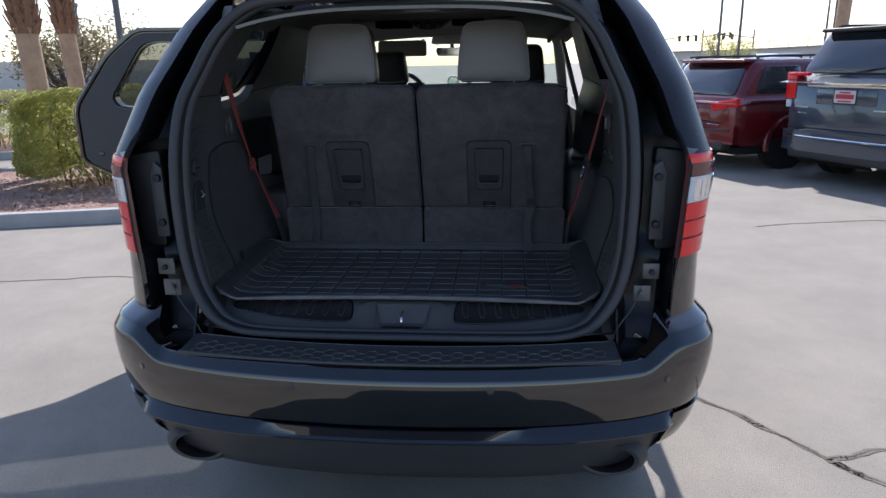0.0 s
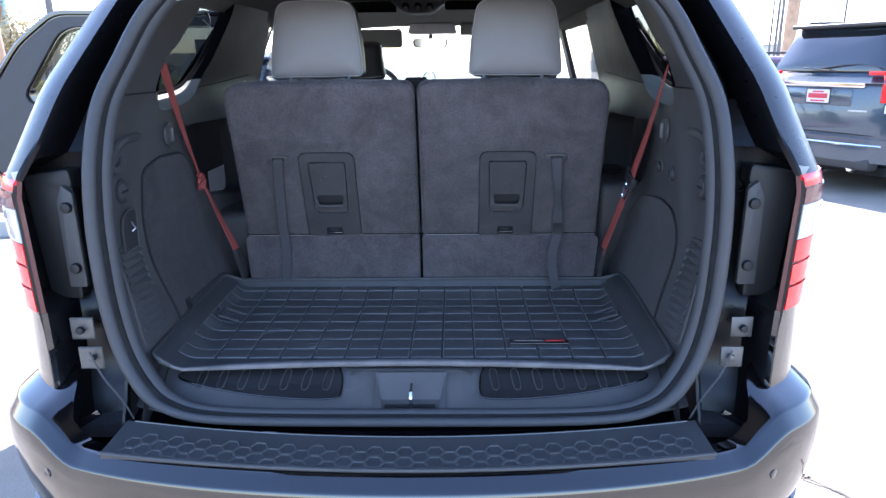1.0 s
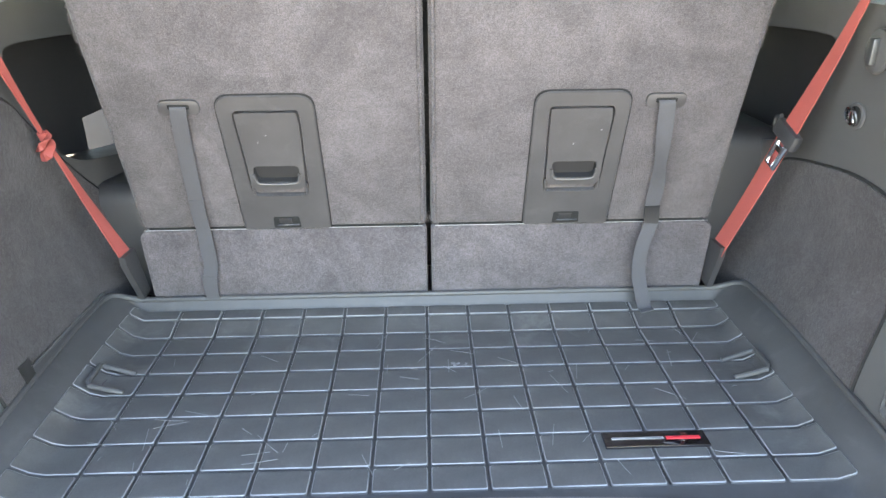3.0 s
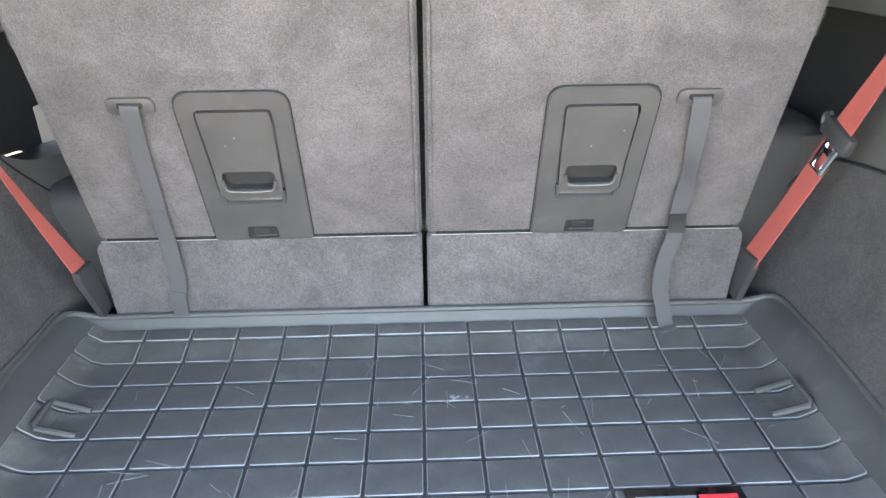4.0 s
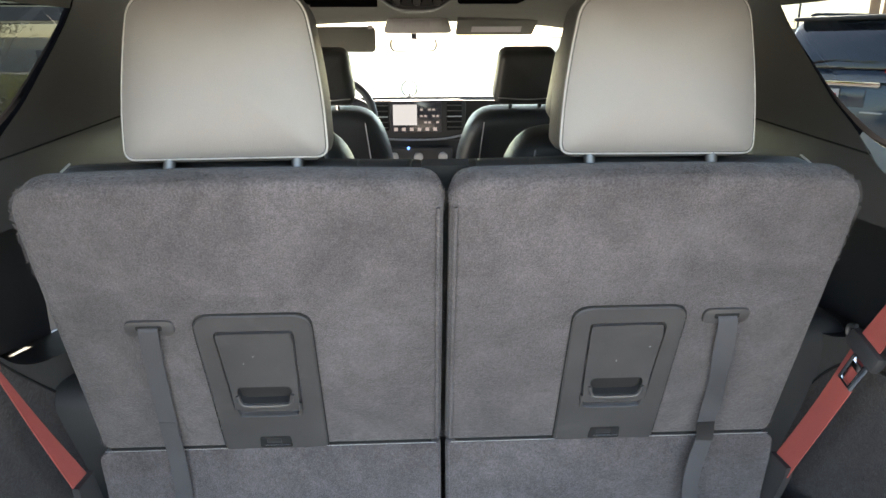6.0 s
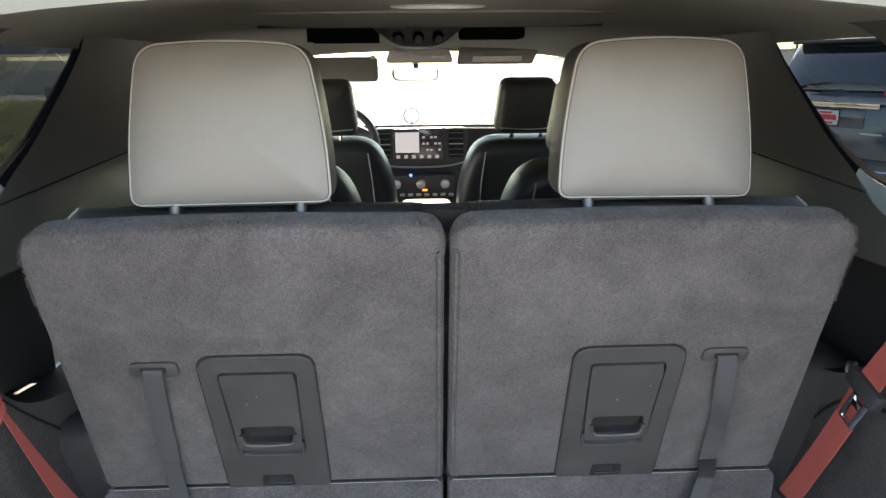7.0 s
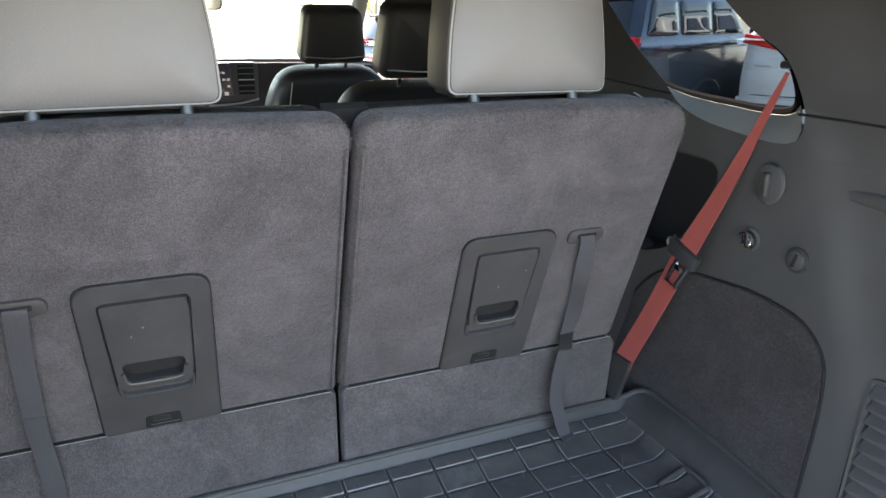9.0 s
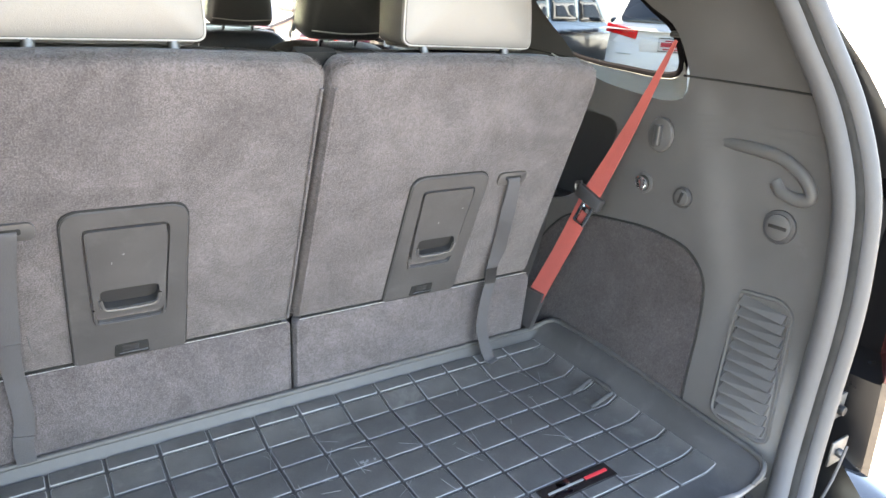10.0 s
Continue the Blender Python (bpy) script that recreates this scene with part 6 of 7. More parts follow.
for i in range(5200):
    a, b = rnd.uniform(18, 29.5), rnd.uniform(0.18, 3.0)
    p = island(a, b, mulch_z(a, b) + 0.008)
    m = Matrix.Translation(p) @ Euler((rnd.uniform(-0.6, 0.6), rnd.uniform(-0.6, 0.6), rnd.uniform(0, 6.3))).to_matrix().to_4x4()
    l, w = rnd.uniform(0.012, 0.045), rnd.uniform(0.006, 0.016)
    bm.faces.new([bm.verts.new(m @ Vector(q)) for q in ((-l, -w, 0), (l, -w * 0.6, 0.003), (l * 0.9, w, 0), (-l * 0.8, w * 0.8, 0.003))])
chips = part("bark_chips", bm, CHIP, smooth=False)
tagged(chips, "loose brown bark chips on the planting bed", "mulch", kind="stuff")


def leaf_mass(bm, spots, size, rnd):
    for p, nrm in spots:
        d = (nrm + Vector((rnd.uniform(-1, 1), rnd.uniform(-1, 1), rnd.uniform(-0.6, 1)))).normalized()
        s = d.cross(Vector((rnd.uniform(-1, 1), rnd.uniform(-1, 1), rnd.uniform(-1, 1)))).normalized()
        u = d.cross(s).normalized()
        l = size * rnd.uniform(0.7, 1.4)
        bm.faces.new([bm.verts.new(q) for q in (p - u * l, p + s * l * 0.45, p + u * l, p - s * l * 0.45)])


def hedge(a0, a1, b0, b1, top, n, seed, label):
    """A clipped hedge: twigs inside and thousands of small leaves on an uneven rounded block."""
    rnd = random.Random(seed)
    h = thing("hedge", label, "hedge", "hedges")
    ca, cb, ha, hb = (a0 + a1) / 2, (b0 + b1) / 2, (a1 - a0) / 2, (b1 - b0) / 2
    bm, spots = bmesh.new(), []
    hz = (top - 0.16) / 2
    faces = [(2 * ha * 2 * hb, 2, 1), (2 * ha * 2 * hz, 1, 1), (2 * ha * 2 * hz, 1, -1), (2 * hb * 2 * hz, 0, 1), (2 * hb * 2 * hz, 0, -1)]
    for i in range(n):
        _, axis, sign = rnd.choices(faces, [f[0] for f in faces])[0]
        q = Vector((rnd.uniform(-1, 1), rnd.uniform(-1, 1), rnd.uniform(-1, 1)))
        q[axis] = sign
        q /= sum(abs(c) ** 7 for c in q) ** (1 / 7)
        w = Vector((q.x * ha, q.y * hb, q.z * hz))
        lump = 0.10 * noise.noise(w * 1.6 + Vector((seed, 0, 0))) + 0.07 * noise.noise(w * 4.5 + Vector((0, seed, 0)))
        w += Vector((q.x ** 3, q.y ** 3, q.z ** 3)) * (lump - abs(rnd.gauss(0, 0.05)))
        p = island(ca + w.x, cb + w.y, 0.16 + hz + w.z)
        if p.z < GROUND + 0.30 and rnd.random() < 0.7:
            continue
        spots.append((p, Vector((q.x, q.y, q.z + 0.3))))
    leaf_mass(bm, spots, 0.027, rnd)
    part("foliage", bm, LEAF, h, "small yellow-green leaves", smooth=False)
    core = bmesh.new()
    for i in range(26):
        p = island(ca + ha * rnd.uniform(-0.8, 0.8), cb + hb * rnd.uniform(-0.7, 0.7), 0.1)
        q = p + Vector((rnd.uniform(-0.25, 0.25), rnd.uniform(-0.25, 0.25), rnd.uniform(0.5, top - 0.25)))
        tube([p, (p + q) / 2 + Vector((rnd.uniform(-0.05, 0.05), rnd.uniform(-0.05, 0.05), 0)), q], 0.012, 5, bm=core)
    part("twig", core, TWIG, h, "bare inner twigs")
    return h


hedge(25.05, 28.6, 1.70, 3.0, 1.42, 42000, 4, "clipped yellow-green hedge growing from bark mulch")
hedge(15.0, 23.6, 7.2, 8.8, 1.30, 34000, 9, "sunlit green hedge on the second planted island")


def palm(x, y, height, r, seed, boots, label):
    rnd = random.Random(seed)
    p = thing("palm_tree", label, "palm tree", "palm trees")
    pts = [Vector((x + 0.05 * math.sin(z * 0.7 + seed), y + 0.04 * math.cos(z * 0.5), GROUND + z)) for z in span(0, height, 20)]
    rad = [r * (1.25 - 0.25 * min(1, i / 3)) for i in range(21)]
    part("trunk", tube(pts, r, 14, radii=rad), BARK, p, "brown fibrous palm trunk")
    bm = bmesh.new()
    i = 0
    z = boots
    while z < height:
        for k in range(5):
            a = k * math.tau / 5 + i * 0.63
            c = Vector((x + 0.05 * math.sin(z * 0.7 + seed), y + 0.04 * math.cos(z * 0.5), GROUND + z))
            d = Vector((math.cos(a), math.sin(a), 0))
            s = Vector((-d.y, d.x, 0)) * r * 0.55
            l = rnd.uniform(0.20, 0.30)
            base, tip = c + d * r * 0.85, c + d * (r + rnd.uniform(0.05, 0.11)) + Vector((0, 0, l))
            loft([[base - s, base + s, base + s * 0.8 + d * 0.03, base - s * 0.8 + d * 0.03], [tip - s * 0.35, tip + s * 0.35, tip + s * 0.3 + d * 0.02, tip - s * 0.3 + d * 0.02]], bm=bm)
        z += 0.085
        i += 1
    part("leaf_base", bm, BARK_DARK, p, "dark cut leaf bases on the trunk", smooth=False)
    crown = bmesh.new()
    top = pts[-1]
    for k in range(26):
        a, el = rnd.uniform(0, math.tau), rnd.uniform(-0.5, 1.2)
        d = Vector((math.cos(a) * math.cos(el), math.sin(a) * math.cos(el), math.sin(el)))
        mid, tip = top + d * 0.8, top + d * 1.4 + Vector((0, 0, -0.35))
        tube([top, mid, tip], 0.015, 4, bm=crown)
        for j in range(16):
            q = Vector((rnd.uniform(-1, 1), rnd.uniform(-1, 1), rnd.uniform(-0.6, 0.6))).normalized()
            e = tip + (d + q * 0.8).normalized() * rnd.uniform(0.5, 0.8)
            s = q.cross(d).normalized() * 0.02
            crown.faces.new([crown.verts.new(v) for v in (tip - s, tip + s, e)])
    part("crown", crown, LEAF, p, "fan palm fronds", smooth=False)
    return p


palm(-6.75, 8.1, 7.0, 0.155, 1, 2.2, "palm tree with smooth brown trunk beside the hedge")
palm(-8.1, 11.2, 7.5, 0.155, 2, 2.35, "palm tree with shaggy trunk behind the hedge")
palm(11.2, 22.3, 9.0, 0.20, 3, 6.5, "tall palm tree beyond the parked cars")
palm(14.5, 21.0, 9.0, 0.19, 5, 6.5, "tall palm tree beyond the parked cars")
palm(20.0, 30.0, 9.0, 0.20, 6, 6.5, "tall palm tree beyond the parked cars")


def lamp_post(x, y, h, arms, mat_, r=0.07):
    t = thing("street_lamp", "slim dark lamp post beside the road", "street lamp", "street lamps", m=pose(x, y, GROUND))
    part("pole", tube([(0, 0, 0), (0, 0, h)], r, 10, radii=[r, r * 0.6]), mat_, t)
    part("base", tube([(0, 0, 0), (0, 0, 0.5)], r * 2.2, 10), CONCRETE, t)
    for s in arms:
        part("lamp_head", box(min(0.1 * s, 1.0 * s), max(0.1 * s, 1.0 * s), -0.16, 0.16, h - 0.02, h + 0.10, 0.03), mat_, t)
    return t


lamp_post(16.6, 36.0, 5.2, (-1, 1), POLE)
for x, y, h in ((15.7, 46.5, 14.0), (14.4, 46.5, 14.0), (20.5, 44.0, 14.0), (29.0, 52.0, 14.0), (18.0, 38.0, 12.0)):
    lamp_post(x, y, h, (), POLE, 0.10)
lamp_post(-16.8, 28.3, 12.0, (), POLE, 0.16)
pil = thing("sign_column", "tall green painted sign column", "sign column", m=pose(-25.2, 38.0, GROUND))
part("column", box(-0.28, 0.28, -0.28, 0.28, 0, 5.3, 0.03), POLE_GREEN, pil)
part("column_cap", box(-0.34, 0.34, -0.34, 0.34, 5.3, 5.5, 0.03), POLE_GREEN, pil)

# far walls, traffic signals and scrub
fw = part("wall_north", loft([[(x, 58 + 0.15 * x, z) for z in (GROUND, 2.3)] + [(x, 58.4 + 0.15 * x, z) for z in (2.3, GROUND)] for x in span(-70, -13, 10)]), WALL_FAR)
tagged(fw, "long tan block wall across the road", "wall", kind="structure")
def overpass_z(x):
    return 2.40 + 0.9 * ease((x - 22) / 36)


fw = part("wall_east", loft([[(x, 92 - 0.1 * x, GROUND), (x, 92 - 0.1 * x, overpass_z(x)), (x, 93 - 0.1 * x, overpass_z(x)), (x, 93 - 0.1 * x, GROUND)] for x in span(18, 80, 18)]), WALL_FAR)
tagged(fw, "pale overpass wall in the distance", "wall", kind="structure")
par = part("parapet", loft([[(x, 91.7 - 0.1 * x, overpass_z(x)), (x, 91.7 - 0.1 * x, overpass_z(x) + 0.22), (x, 92.2 - 0.1 * x, overpass_z(x) + 0.22), (x, 92.2 - 0.1 * x, overpass_z(x))] for x in span(18, 80, 18)]), CONCRETE)
tagged(par, "concrete parapet along the overpass", "wall", kind="structure")
fence = thing("overpass_fence", "thin wire fence along the overpass parapet", "fence")
for k in range(26):
    x = 24 + k * 2.2
    part("post", tube([(x, 92 - 0.1 * x, overpass_z(x) + 0.2), (x, 92 - 0.1 * x, overpass_z(x) + 1.1)], 0.035, 5), STEEL, fence)
part("rail", tube([(x, 92 - 0.1 * x, overpass_z(x) + 1.05) for x in span(24, 79, 20)], 0.03, 5), STEEL, fence)
for x, y, h, arm in ((28.2, 130, 5.2, 6.5), (45.5, 132, 5.4, -7.0), (37.5, 136, 5.8, 5.0)):
    ts = thing("traffic_signal", "distant traffic signal on a mast arm", "traffic signal", "traffic signals", m=pose(x, y, GROUND))
    part("mast", tube([(0, 0, 0), (0, 0, h + 1.4)], 0.14, 8), POLE, ts)
    part("arm", tube([(0, 0, h), (arm, 0, h + 0.7)], 0.10, 6), POLE, ts)
    for f_ in (0.55, 0.78, 1.0):
        part("signal_head", box(arm * f_ - 0.22, arm * f_ + 0.22, -0.16, 0.16, h - 0.35, h + 0.75, 0.04), TRIM_DARK, ts)
truck = thing("box_truck", "distant white box truck below the overpass", "truck", m=pose(28.1, 70, GROUND))
part("cargo_box", box(-1.12, 1.12, 0, 6.0, 0.7, 2.15, 0.05), PAINT_WHITE, truck)
part("cab", box(-1.0, 1.0, 6.1, 7.9, 0.5, 1.9, 0.15, 3), PAINT_WHITE, truck)
for sx in (-1, 1):
    for wy in (1.4, 7.0):
        part("wheel", turned(disc(0.45, -0.15, 0.15, 20, 0.03), pose(sx * 1.0, wy, 0.45, 0, 0, 90)), TYRE, truck)


def scrub(x, y, r, h, n, seed, mat_, label):
    rnd = random.Random(seed)
    t = thing("tree", label, "tree", "far trees", m=pose(x, y, GROUND))
    tr = bmesh.new()
    tube(spline([(0, 0, 0), (0.1, 0, h * 0.3), (0, 0.1, h * 0.55)], 4), 0.10, 7, bm=tr)
    spots = []
    for k in range(16):
        a = rnd.uniform(0, math.tau)
        tip = Vector((math.cos(a) * r * rnd.uniform(0.3, 0.9), math.sin(a) * r * rnd.uniform(0.3, 0.9), h * rnd.uniform(0.55, 0.95)))
        tube(spline([(0, 0, h * 0.3), tip * 0.6, tip], 3), 0.035, 5, bm=tr)
        for j in range(n // 16):
            q = Vector((rnd.gauss(0, 1), rnd.gauss(0, 1), rnd.gauss(0, 0.8))) * r * 0.22
            spots.append((tip + q, Vector((0, 0, 1))))
    part("trunk", tr, TWIG, t)
    bm = bmesh.new()
    leaf_mass(bm, spots, 0.09, rnd)
    part("crown", bm, mat_, t, "sparse small leaves", smooth=False)


scrub(-16.5, 24, 2.0, 3.3, 2600, 21, LEAF_DRY, "dry olive tree with sparse crown beyond the hedge")
scrub(-22, 36, 3.0, 4.2, 2600, 22, LEAF_DRY, "dry olive tree with sparse crown beyond the hedge")
scrub(-19, 27, 1.6, 2.9, 1200, 24, LEAF_DRY, "dry olive tree with sparse crown beyond the hedge")
scrub(19, 60, 2.2, 3.6, 2200, 23, LEAF, "low green bush in front of the overpass")


# ---- parked vehicles ----
def parked(name, label, x, y, heading, paint, w=2.0, l=5.1, belt=1.15, roof=1.88, rake=0.38, lamp="tall", chrome=True, glass_=None):
    """A parked car; its own frame has the rear bumper at y = 0, x to its right."""
    t = thing(name, label, "car", "parked cars", m=pose(x, y, GROUND, 0, 0, -heading))
    hw = w / 2
    # lower body, rings along its length
    st = [(0.0, 0.86, 0.55, 0.93), (0.06, 0.95, 0.42, 1.0), (0.25, 0.99, 0.36, 1.0), (0.7, 1.0, 0.34, 1.0), (l * 0.5, 1.0, 0.30, 1.0), (l - 0.9, 0.99, 0.32, 0.98), (l - 0.25, 0.95, 0.36, 0.86), (l, 0.82, 0.45, 0.78)]
    rings = []
    for yy, kw, z0, kz in st:
        z1 = belt * kz
        ww = hw * kw
        rings.append([(sx * ww * fx, yy, z0 + (z1 - z0) * fz) for sx, fx, fz in ((1, 0.80, 0.0), (1, 0.93, 0.03), (1, 0.98, 0.18), (1, 1.0, 0.45), (1, 0.985, 0.75), (1, 0.96, 0.93), (1, 0.88, 1.0), (-1, 0.88, 1.0), (-1, 0.96, 0.93), (-1, 0.985, 0.75), (-1, 1.0, 0.45), (-1, 0.98, 0.18), (-1, 0.93, 0.03), (-1, 0.80, 0.0))])
    part("body", loft(rings), paint, t, "painted lower body")
    # greenhouse
    y0b, y0t, y1t, y1b = 0.05, rake, l * 0.58, l * 0.74
    wt = hw * 0.80
    cab = bmesh.new()
    ring0 = [(-hw * 0.93, y0b, belt - 0.08), (hw * 0.93, y0b, belt - 0.08), (hw * 0.93, y1b, belt - 0.08), (-hw * 0.93, y1b, belt - 0.08)]
    ring1 = [(-wt, y0t, roof), (wt, y0t, roof), (wt, y1t, roof), (-wt, y1t, roof)]
    loft([ring0, ring1], bm=cab)
    bmesh.ops.bevel(cab, geom=cab.edges[:], offset=0.13, segments=5, affect="EDGES", profile=0.5)
    part("cabin", cab, paint, t, "painted roof and pillars")

    def pane(nm, a, b, c, d, lab, r=0.075, swell=0.0):
        """A glass pane with rounded corners between four points, slightly domed."""
        A, B, C, D = Vector(a), Vector(b), Vector(c), Vector(d)
        n = (B - A).cross(D - A).normalized()
        if n.y > 0.3 and swell:
            n = -n
        lw, lh = (B - A).length, (D - A).length
        o = rounded([(0, 0), (lw, 0), (lw, lh), (0, lh)], r, 4)

        def at(k, px, pz):
            u, v = 0.5 + (px / lw - 0.5) * k, 0.5 + (pz / lh - 0.5) * k
            return A.lerp(B, u).lerp(D.lerp(C, u), v) + n * (swell * (1 - k * k) + (0.006 if k < 1 else 0.0))
        rings = [[at(1.0, *p) - n * 0.01 for p in o], [at(1.0, *p) for p in o], [at(0.97, *p) for p in o], [at(0.6, *p) for p in o], [at(0.2, *p) for p in o]]
        return part(nm, loft(rings), GLASS_CAR, t, lab)

    def on_rear(x, f):
        yy = y0b + (y0t - y0b) * f
        return (x * (0.93 * hw + (wt - 0.93 * hw) * f), yy - 0.012, belt - 0.08 + (roof - belt + 0.08) * f)

    def on_side(s, yy, f):
        return (s * (0.93 * hw + (wt - 0.93 * hw) * f + 0.010), yy + 0, belt - 0.08 + (roof - belt + 0.08) * f)
    pane("rear_window", on_rear(-0.90, 0.18), on_rear(0.90, 0.18), on_rear(0.86, 0.87), on_rear(-0.86, 0.87), "dark tinted rear window", 0.10, 0.03)
    for s in (-1, 1):
        for ya, yb, yc, yd in ((0.42, 1.30, 1.30, 0.62), (1.40, 2.35, 2.35, 1.40), (2.45, l * 0.68, l * 0.585, 2.45)):
            pane("side_window", on_side(s, ya, 0.22), on_side(s, yb, 0.22), on_side(s, yc, 0.84), on_side(s, yd, 0.84), "dark tinted side window")
        # wheels
        for wy in (1.08, l - 0.95):
            wh = part("wheel", turned(disc(0.10, -0.09, 0.10, 20, 0.01), pose(s * (hw - 0.14), wy, 0.38, 0, 0, 90)), STEEL, t, "alloy wheel with black tyre")
            bm = bmesh.new()
            pr = [(hw - 0.27, 0.25), (hw - 0.28, 0.35), (hw - 0.26, 0.38), (hw - 0.04, 0.38), (hw - 0.02, 0.35), (hw - 0.03, 0.26)]
            loft([[(s * p[0], wy + p[1] * math.cos(a), 0.38 + p[1] * math.sin(a)) for p in pr] for a in span(0, math.tau, 28)], False, bm=bm)
            part("tyre", bm, TYRE, wh)
            for k in range(6):
                a = k * math.tau / 6
                part("spoke", tube([(s * (hw - 0.05), wy + 0.05 * math.cos(a), 0.38 + 0.05 * math.sin(a)), (s * (hw - 0.045), wy + 0.25 * math.cos(a), 0.38 + 0.25 * math.sin(a))], 0.024, 6), STEEL, wh)
            part("wheel_arch", tube([(s * (hw - 0.025), wy + 0.43 * math.cos(a), 0.38 + 0.43 * math.sin(a)) for a in span(-0.2, math.pi + 0.2, 18)], 0.045, 8), TRIM_DARK if paint is PAINT_SUV else paint, t)
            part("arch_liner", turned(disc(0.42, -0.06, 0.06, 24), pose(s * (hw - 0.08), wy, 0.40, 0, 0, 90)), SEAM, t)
        # tail lamps
        if lamp == "tall":
            part("tail_lamp", box(min(s * hw * 0.80, s * hw * 0.97), max(s * hw * 0.80, s * hw * 0.97), -0.015, 0.16, belt - 0.30, belt + 0.06, 0.014, 3), TAIL_RED, t, "tall red tail lamp")
            part("lamp_bar", box(min(s * hw * 0.62, s * hw * 0.93), max(s * hw * 0.62, s * hw * 0.93), -0.02, 0.06, belt + 0.01, belt + 0.055, 0.012), TAIL_RED, t)
            part("reversing_lamp", box(min(s * hw * 0.86, s * hw * 0.955), max(s * hw * 0.86, s * hw * 0.955), -0.01, 0.1, belt - 0.42, belt - 0.31, 0.02), TAIL_CLEAR, t)
        else:
            part("tail_lamp", turned(box(-hw * 0.24, hw * 0.24, -0.03, 0.12, -0.06, 0.06, 0.014, 3), pose(s * hw * 0.74, 0.02, belt - 0.10, 0, s * -10, s * 9)), TAIL_RED, t, "wide red tail lamp")
        part("reflector", box(s * hw * 0.62 - 0.11, s * hw * 0.62 + 0.11, -0.02, 0.02, 0.545, 0.575, 0.008), TAIL_RED, t, "red bumper reflector")
        part("roof_rail", tube(spline([(s * wt * 0.86, y0t + 0.15, roof + 0.0), (s * wt * 0.87, y0t + 0.3, roof + 0.045), (s * wt * 0.87, y1t - 0.3, roof + 0.045), (s * wt * 0.86, y1t - 0.1, roof)], 5), 0.018, 6), TRIM_DARK, t)
        part("door_handle", box(s * (hw * 0.985) - 0.015, s * (hw * 0.985) + 0.015, 1.55, 1.75, belt - 0.14, belt - 0.11, 0.008), paint, t)
        part("mirror", box(min(s * hw, s * (hw + 0.2)), max(s * hw, s * (hw + 0.2)), l * 0.66, l * 0.66 + 0.13, belt - 0.03, belt + 0.16, 0.04, 3), paint, t)
    part("spoiler", box(-wt * 0.93, wt * 0.93, rake - 0.16, rake + 0.20, roof - 0.045, roof + 0.005, 0.02, 3), TRIM_DARK if paint is PAINT_SUV else paint, t, "rear roof spoiler")
    bmp = part("bumper", loft([[(xx, -0.07 + 0.10 * abs(xx / hw) ** 3, z) for z in (0.42, 0.60, 0.70)] + [(xx, 0.12, z) for z in (0.70, 0.42)] for xx in span(-hw * 0.97, hw * 0.97, 14)]), paint, t, "rear bumper")
    part("bumper_trim", tube([(xx, -0.075 + 0.10 * abs(xx / hw) ** 3, 0.62) for xx in span(-hw * 0.9, hw * 0.9, 14)], 0.016, 6), CHROME if chrome else TRIM_DARK, bmp)
    part("diffuser", box(-hw * 0.8, hw * 0.8, -0.04, 0.15, 0.32, 0.46, 0.03), TRIM_DARK, bmp, "dark lower bumper")
    # near-black pan stands in for the shade below the car
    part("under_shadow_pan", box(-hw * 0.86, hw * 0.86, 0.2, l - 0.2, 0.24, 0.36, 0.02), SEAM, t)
    part("tailpipe", tube([(hw * 0.55, -0.02, 0.33), (hw * 0.55, 0.3, 0.34)], 0.04, 10), CHROME, t)
    if chrome:
        part("chrome_bar", box(-hw * 0.60, hw * 0.60, -0.035, 0.0, belt - 0.14, belt - 0.05, 0.02, 3), CHROME, t, "chrome bar across the tailgate")
    pl = part("number_plate", box(-0.16, 0.16, -0.022, 0.0, belt - 0.33, belt - 0.165, 0.006), PLATE, t, "dealer plate printed with red bars")
    part("red_bar", box(-0.135, 0.135, -0.026, -0.02, belt - 0.275, belt - 0.215, 0.002), PLATE_RED, pl)
    part("red_bar", box(-0.08, 0.08, -0.026, -0.02, belt - 0.205, belt - 0.185, 0.002), PLATE_RED, pl)
    part("red_bar", box(-0.10, 0.10, -0.026, -0.02, belt - 0.315, belt - 0.295, 0.002), PLATE_RED, pl)
    part("plate_frame", tube([(-0.165, -0.02, belt - 0.335), (0.165, -0.02, belt - 0.335), (0.165, -0.02, belt - 0.16), (-0.165, -0.02, belt - 0.16)], 0.008, 6, True), TRIM_DARK, pl)
    part("tailgate_recess", box(-hw * 0.45, hw * 0.45, -0.012, 0.02, belt - 0.36, belt - 0.15, 0.02), paint, t)
    part("tailgate_seam", tube([(xx, -0.01 + 0.03 * abs(xx / hw) ** 3, 0.735) for xx in span(-hw * 0.82, hw * 0.82, 10)], 0.006, 5), SEAM, t)
    part("badge_bar", box(hw * 0.42, hw * 0.66, -0.012, 0.03, belt - 0.415, belt - 0.395, 0.003), SATIN, t)
    part("badge_bar", box(-hw * 0.78, -hw * 0.56, -0.012, 0.03, belt - 0.415, belt - 0.395, 0.003), SATIN, t)
    part("wiper", tube([(0.05, y0b - 0.0, belt + 0.06), (-0.35, y0b + 0.04, belt + 0.09)], 0.008, 6), TRIM_DARK, t)
    return t


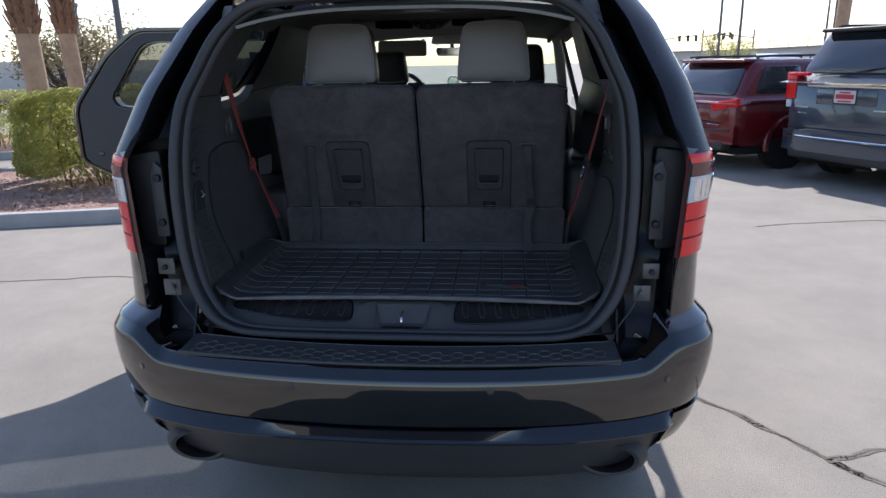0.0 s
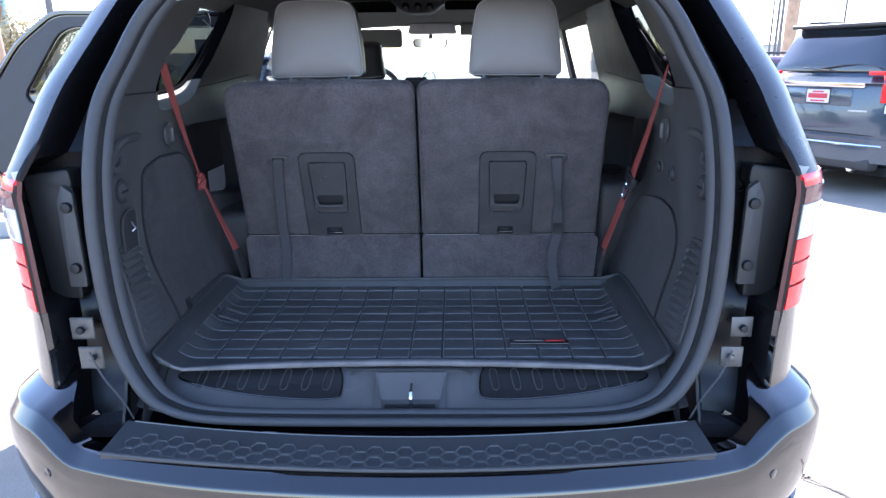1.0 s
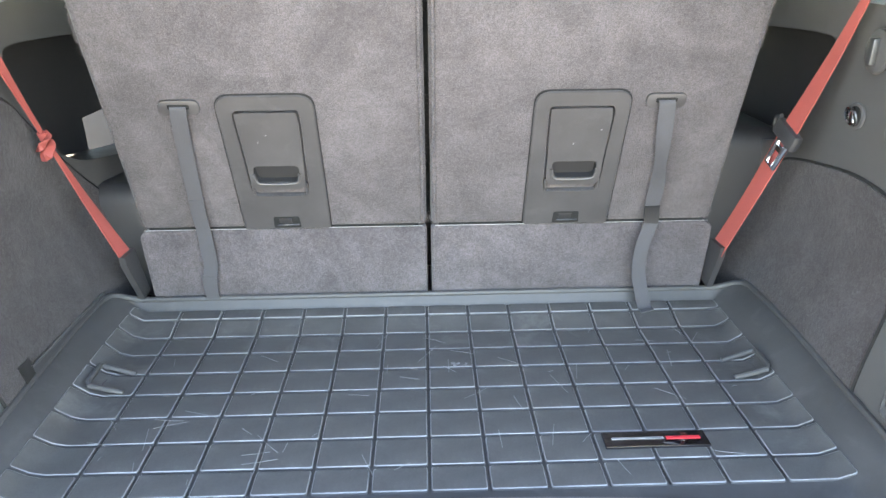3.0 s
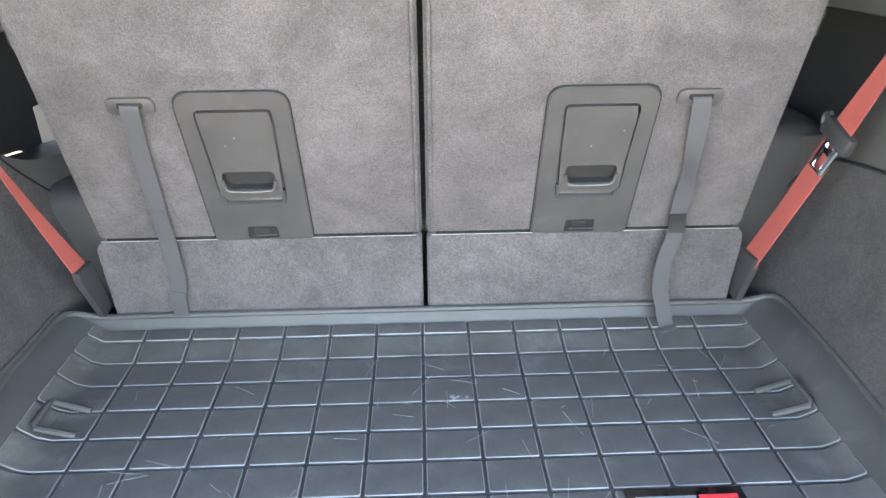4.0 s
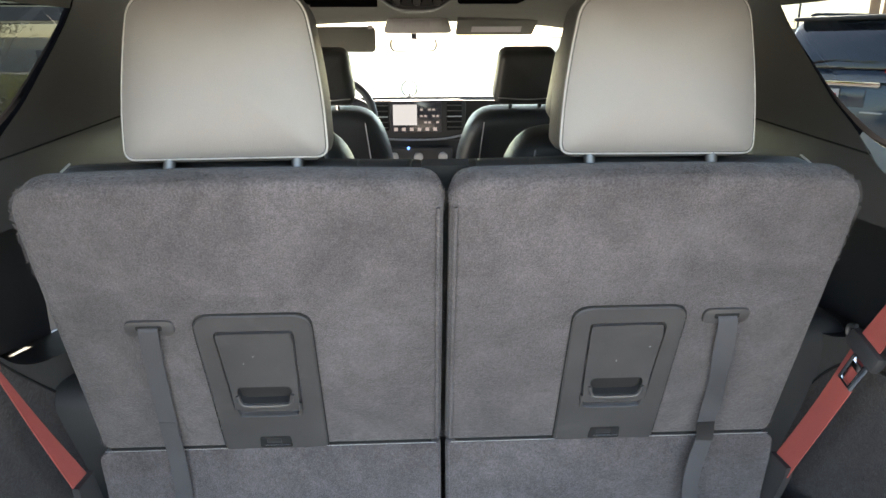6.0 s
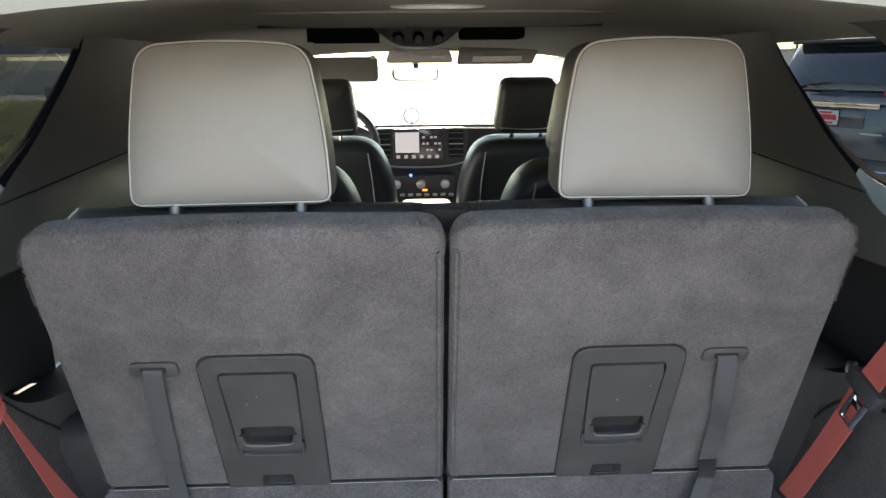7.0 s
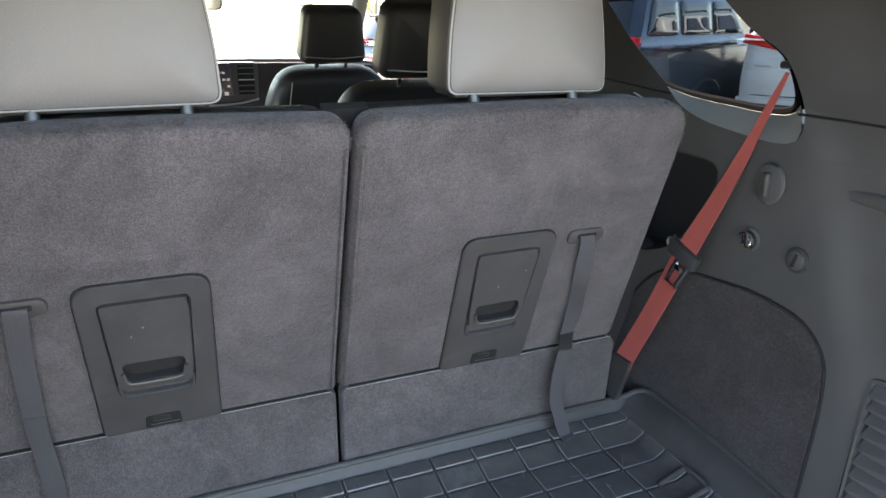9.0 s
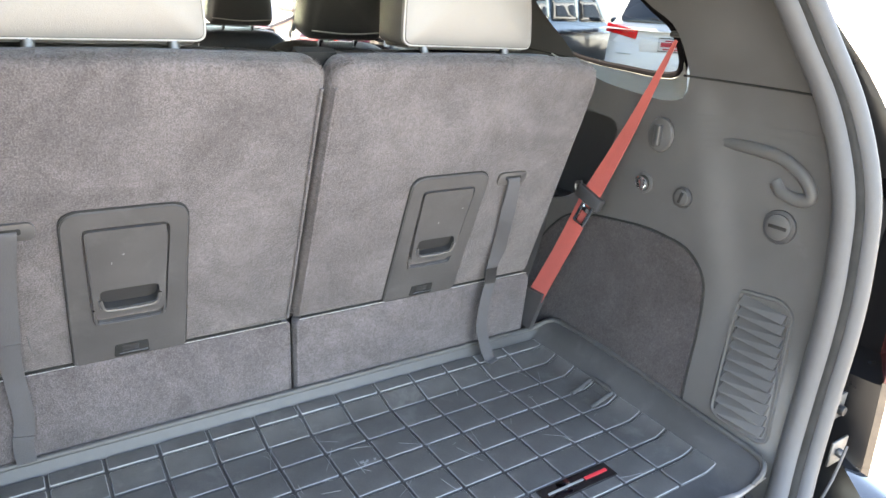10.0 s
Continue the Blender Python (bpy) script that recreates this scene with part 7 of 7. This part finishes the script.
parked("grey_suv", "large grey-blue suv with chrome tailgate bar, parked on asphalt", 4.70, 7.62, 66, PAINT_SUV, 2.02, 5.3, 1.42, 2.04, 0.42)
parked("red_minivan", "dark red minivan parked beside the grey suv", 3.31, 9.68, 66, PAINT_RED, 1.98, 5.1, 1.10, 1.66, 0.46, "wide", False)
parked("dark_suv", "dark grey suv parked behind the red minivan", 4.6, 14.6, 62, PAINT_SUV, 2.0, 5.0, 1.12, 1.68, 0.38, "tall", False)
parked("white_suv", "white suv with red tail lamps parked on the lot", 7.6, 6.25, 58, PAINT_WHITE, 1.90, 4.7, 1.52, 2.02, 0.40, "wide", False)
parked("blue_van", "dark blue van parked ahead of the open door", -3.6, 12.0, 0, PAINT_BLUE, 1.9, 4.8, 1.15, 1.75, 0.35, "tall", False)
parked("blue_car", "dark blue car parked beyond the hedge", -23.2, 22.0, 80, PAINT_BLUE, 1.85, 4.6, 1.0, 1.5, 0.6, "wide", False)

# ---- cracks in the asphalt ----
def crack(pts, width, seed):
    """A wandering crack: a broad crumbled band and a thin open line within it."""
    rnd = random.Random(seed)
    path = spline([Vector((x, y, GROUND + 0.002)) for x, y in pts], 40)
    path = [p + Vector((0.035 * noise.noise(p * 5 + Vector((seed, 0, 0))) + rnd.uniform(-0.004, 0.004), 0.035 * noise.noise(p * 5 + Vector((0, seed, 7))) + rnd.uniform(-0.004, 0.004), 0)) for p in path]
    across = [Vector((-(path[min(i + 2, len(path) - 1)] - path[max(i - 2, 0)]).y, (path[min(i + 2, len(path) - 1)] - path[max(i - 2, 0)]).x, 0)) for i in range(len(path))]
    c = part("crack", strap(path, width, 0.0015, widths=[width * (1.3 + 1.6 * noise.noise(p * 9)) + rnd.uniform(0, 0.006) for p in path], sides=across), CRACK_EDGE)
    tagged(c, "weathered crack with crumbled edges in the asphalt", "crack", kind="structure")
    line = [p + Vector((0, 0, 0.0015)) for p in path]
    part("open_line", strap(line, width, 0.001, widths=[max(0.0015, width * (0.32 + 0.6 * noise.noise(p * 13 + Vector((3, 0, 0))))) for p in path], sides=across), CRACK, c)


crack([(1.20, 1.62), (1.42, 1.40), (1.56, 1.20), (1.72, 0.98), (1.86, 0.80), (2.1, 0.55)], 0.022, 1)
crack([(1.72, 0.98), (1.95, 1.06), (2.3, 1.08), (3.0, 1.25)], 0.02, 2)
crack([(2.9, 5.3), (3.6, 5.5), (4.6, 5.6), (6.0, 5.4)], 0.014, 3)
crack([(-6, 3.0), (-4, 3.2), (-2.6, 3.4), (-1.6, 3.3)], 0.006, 4)
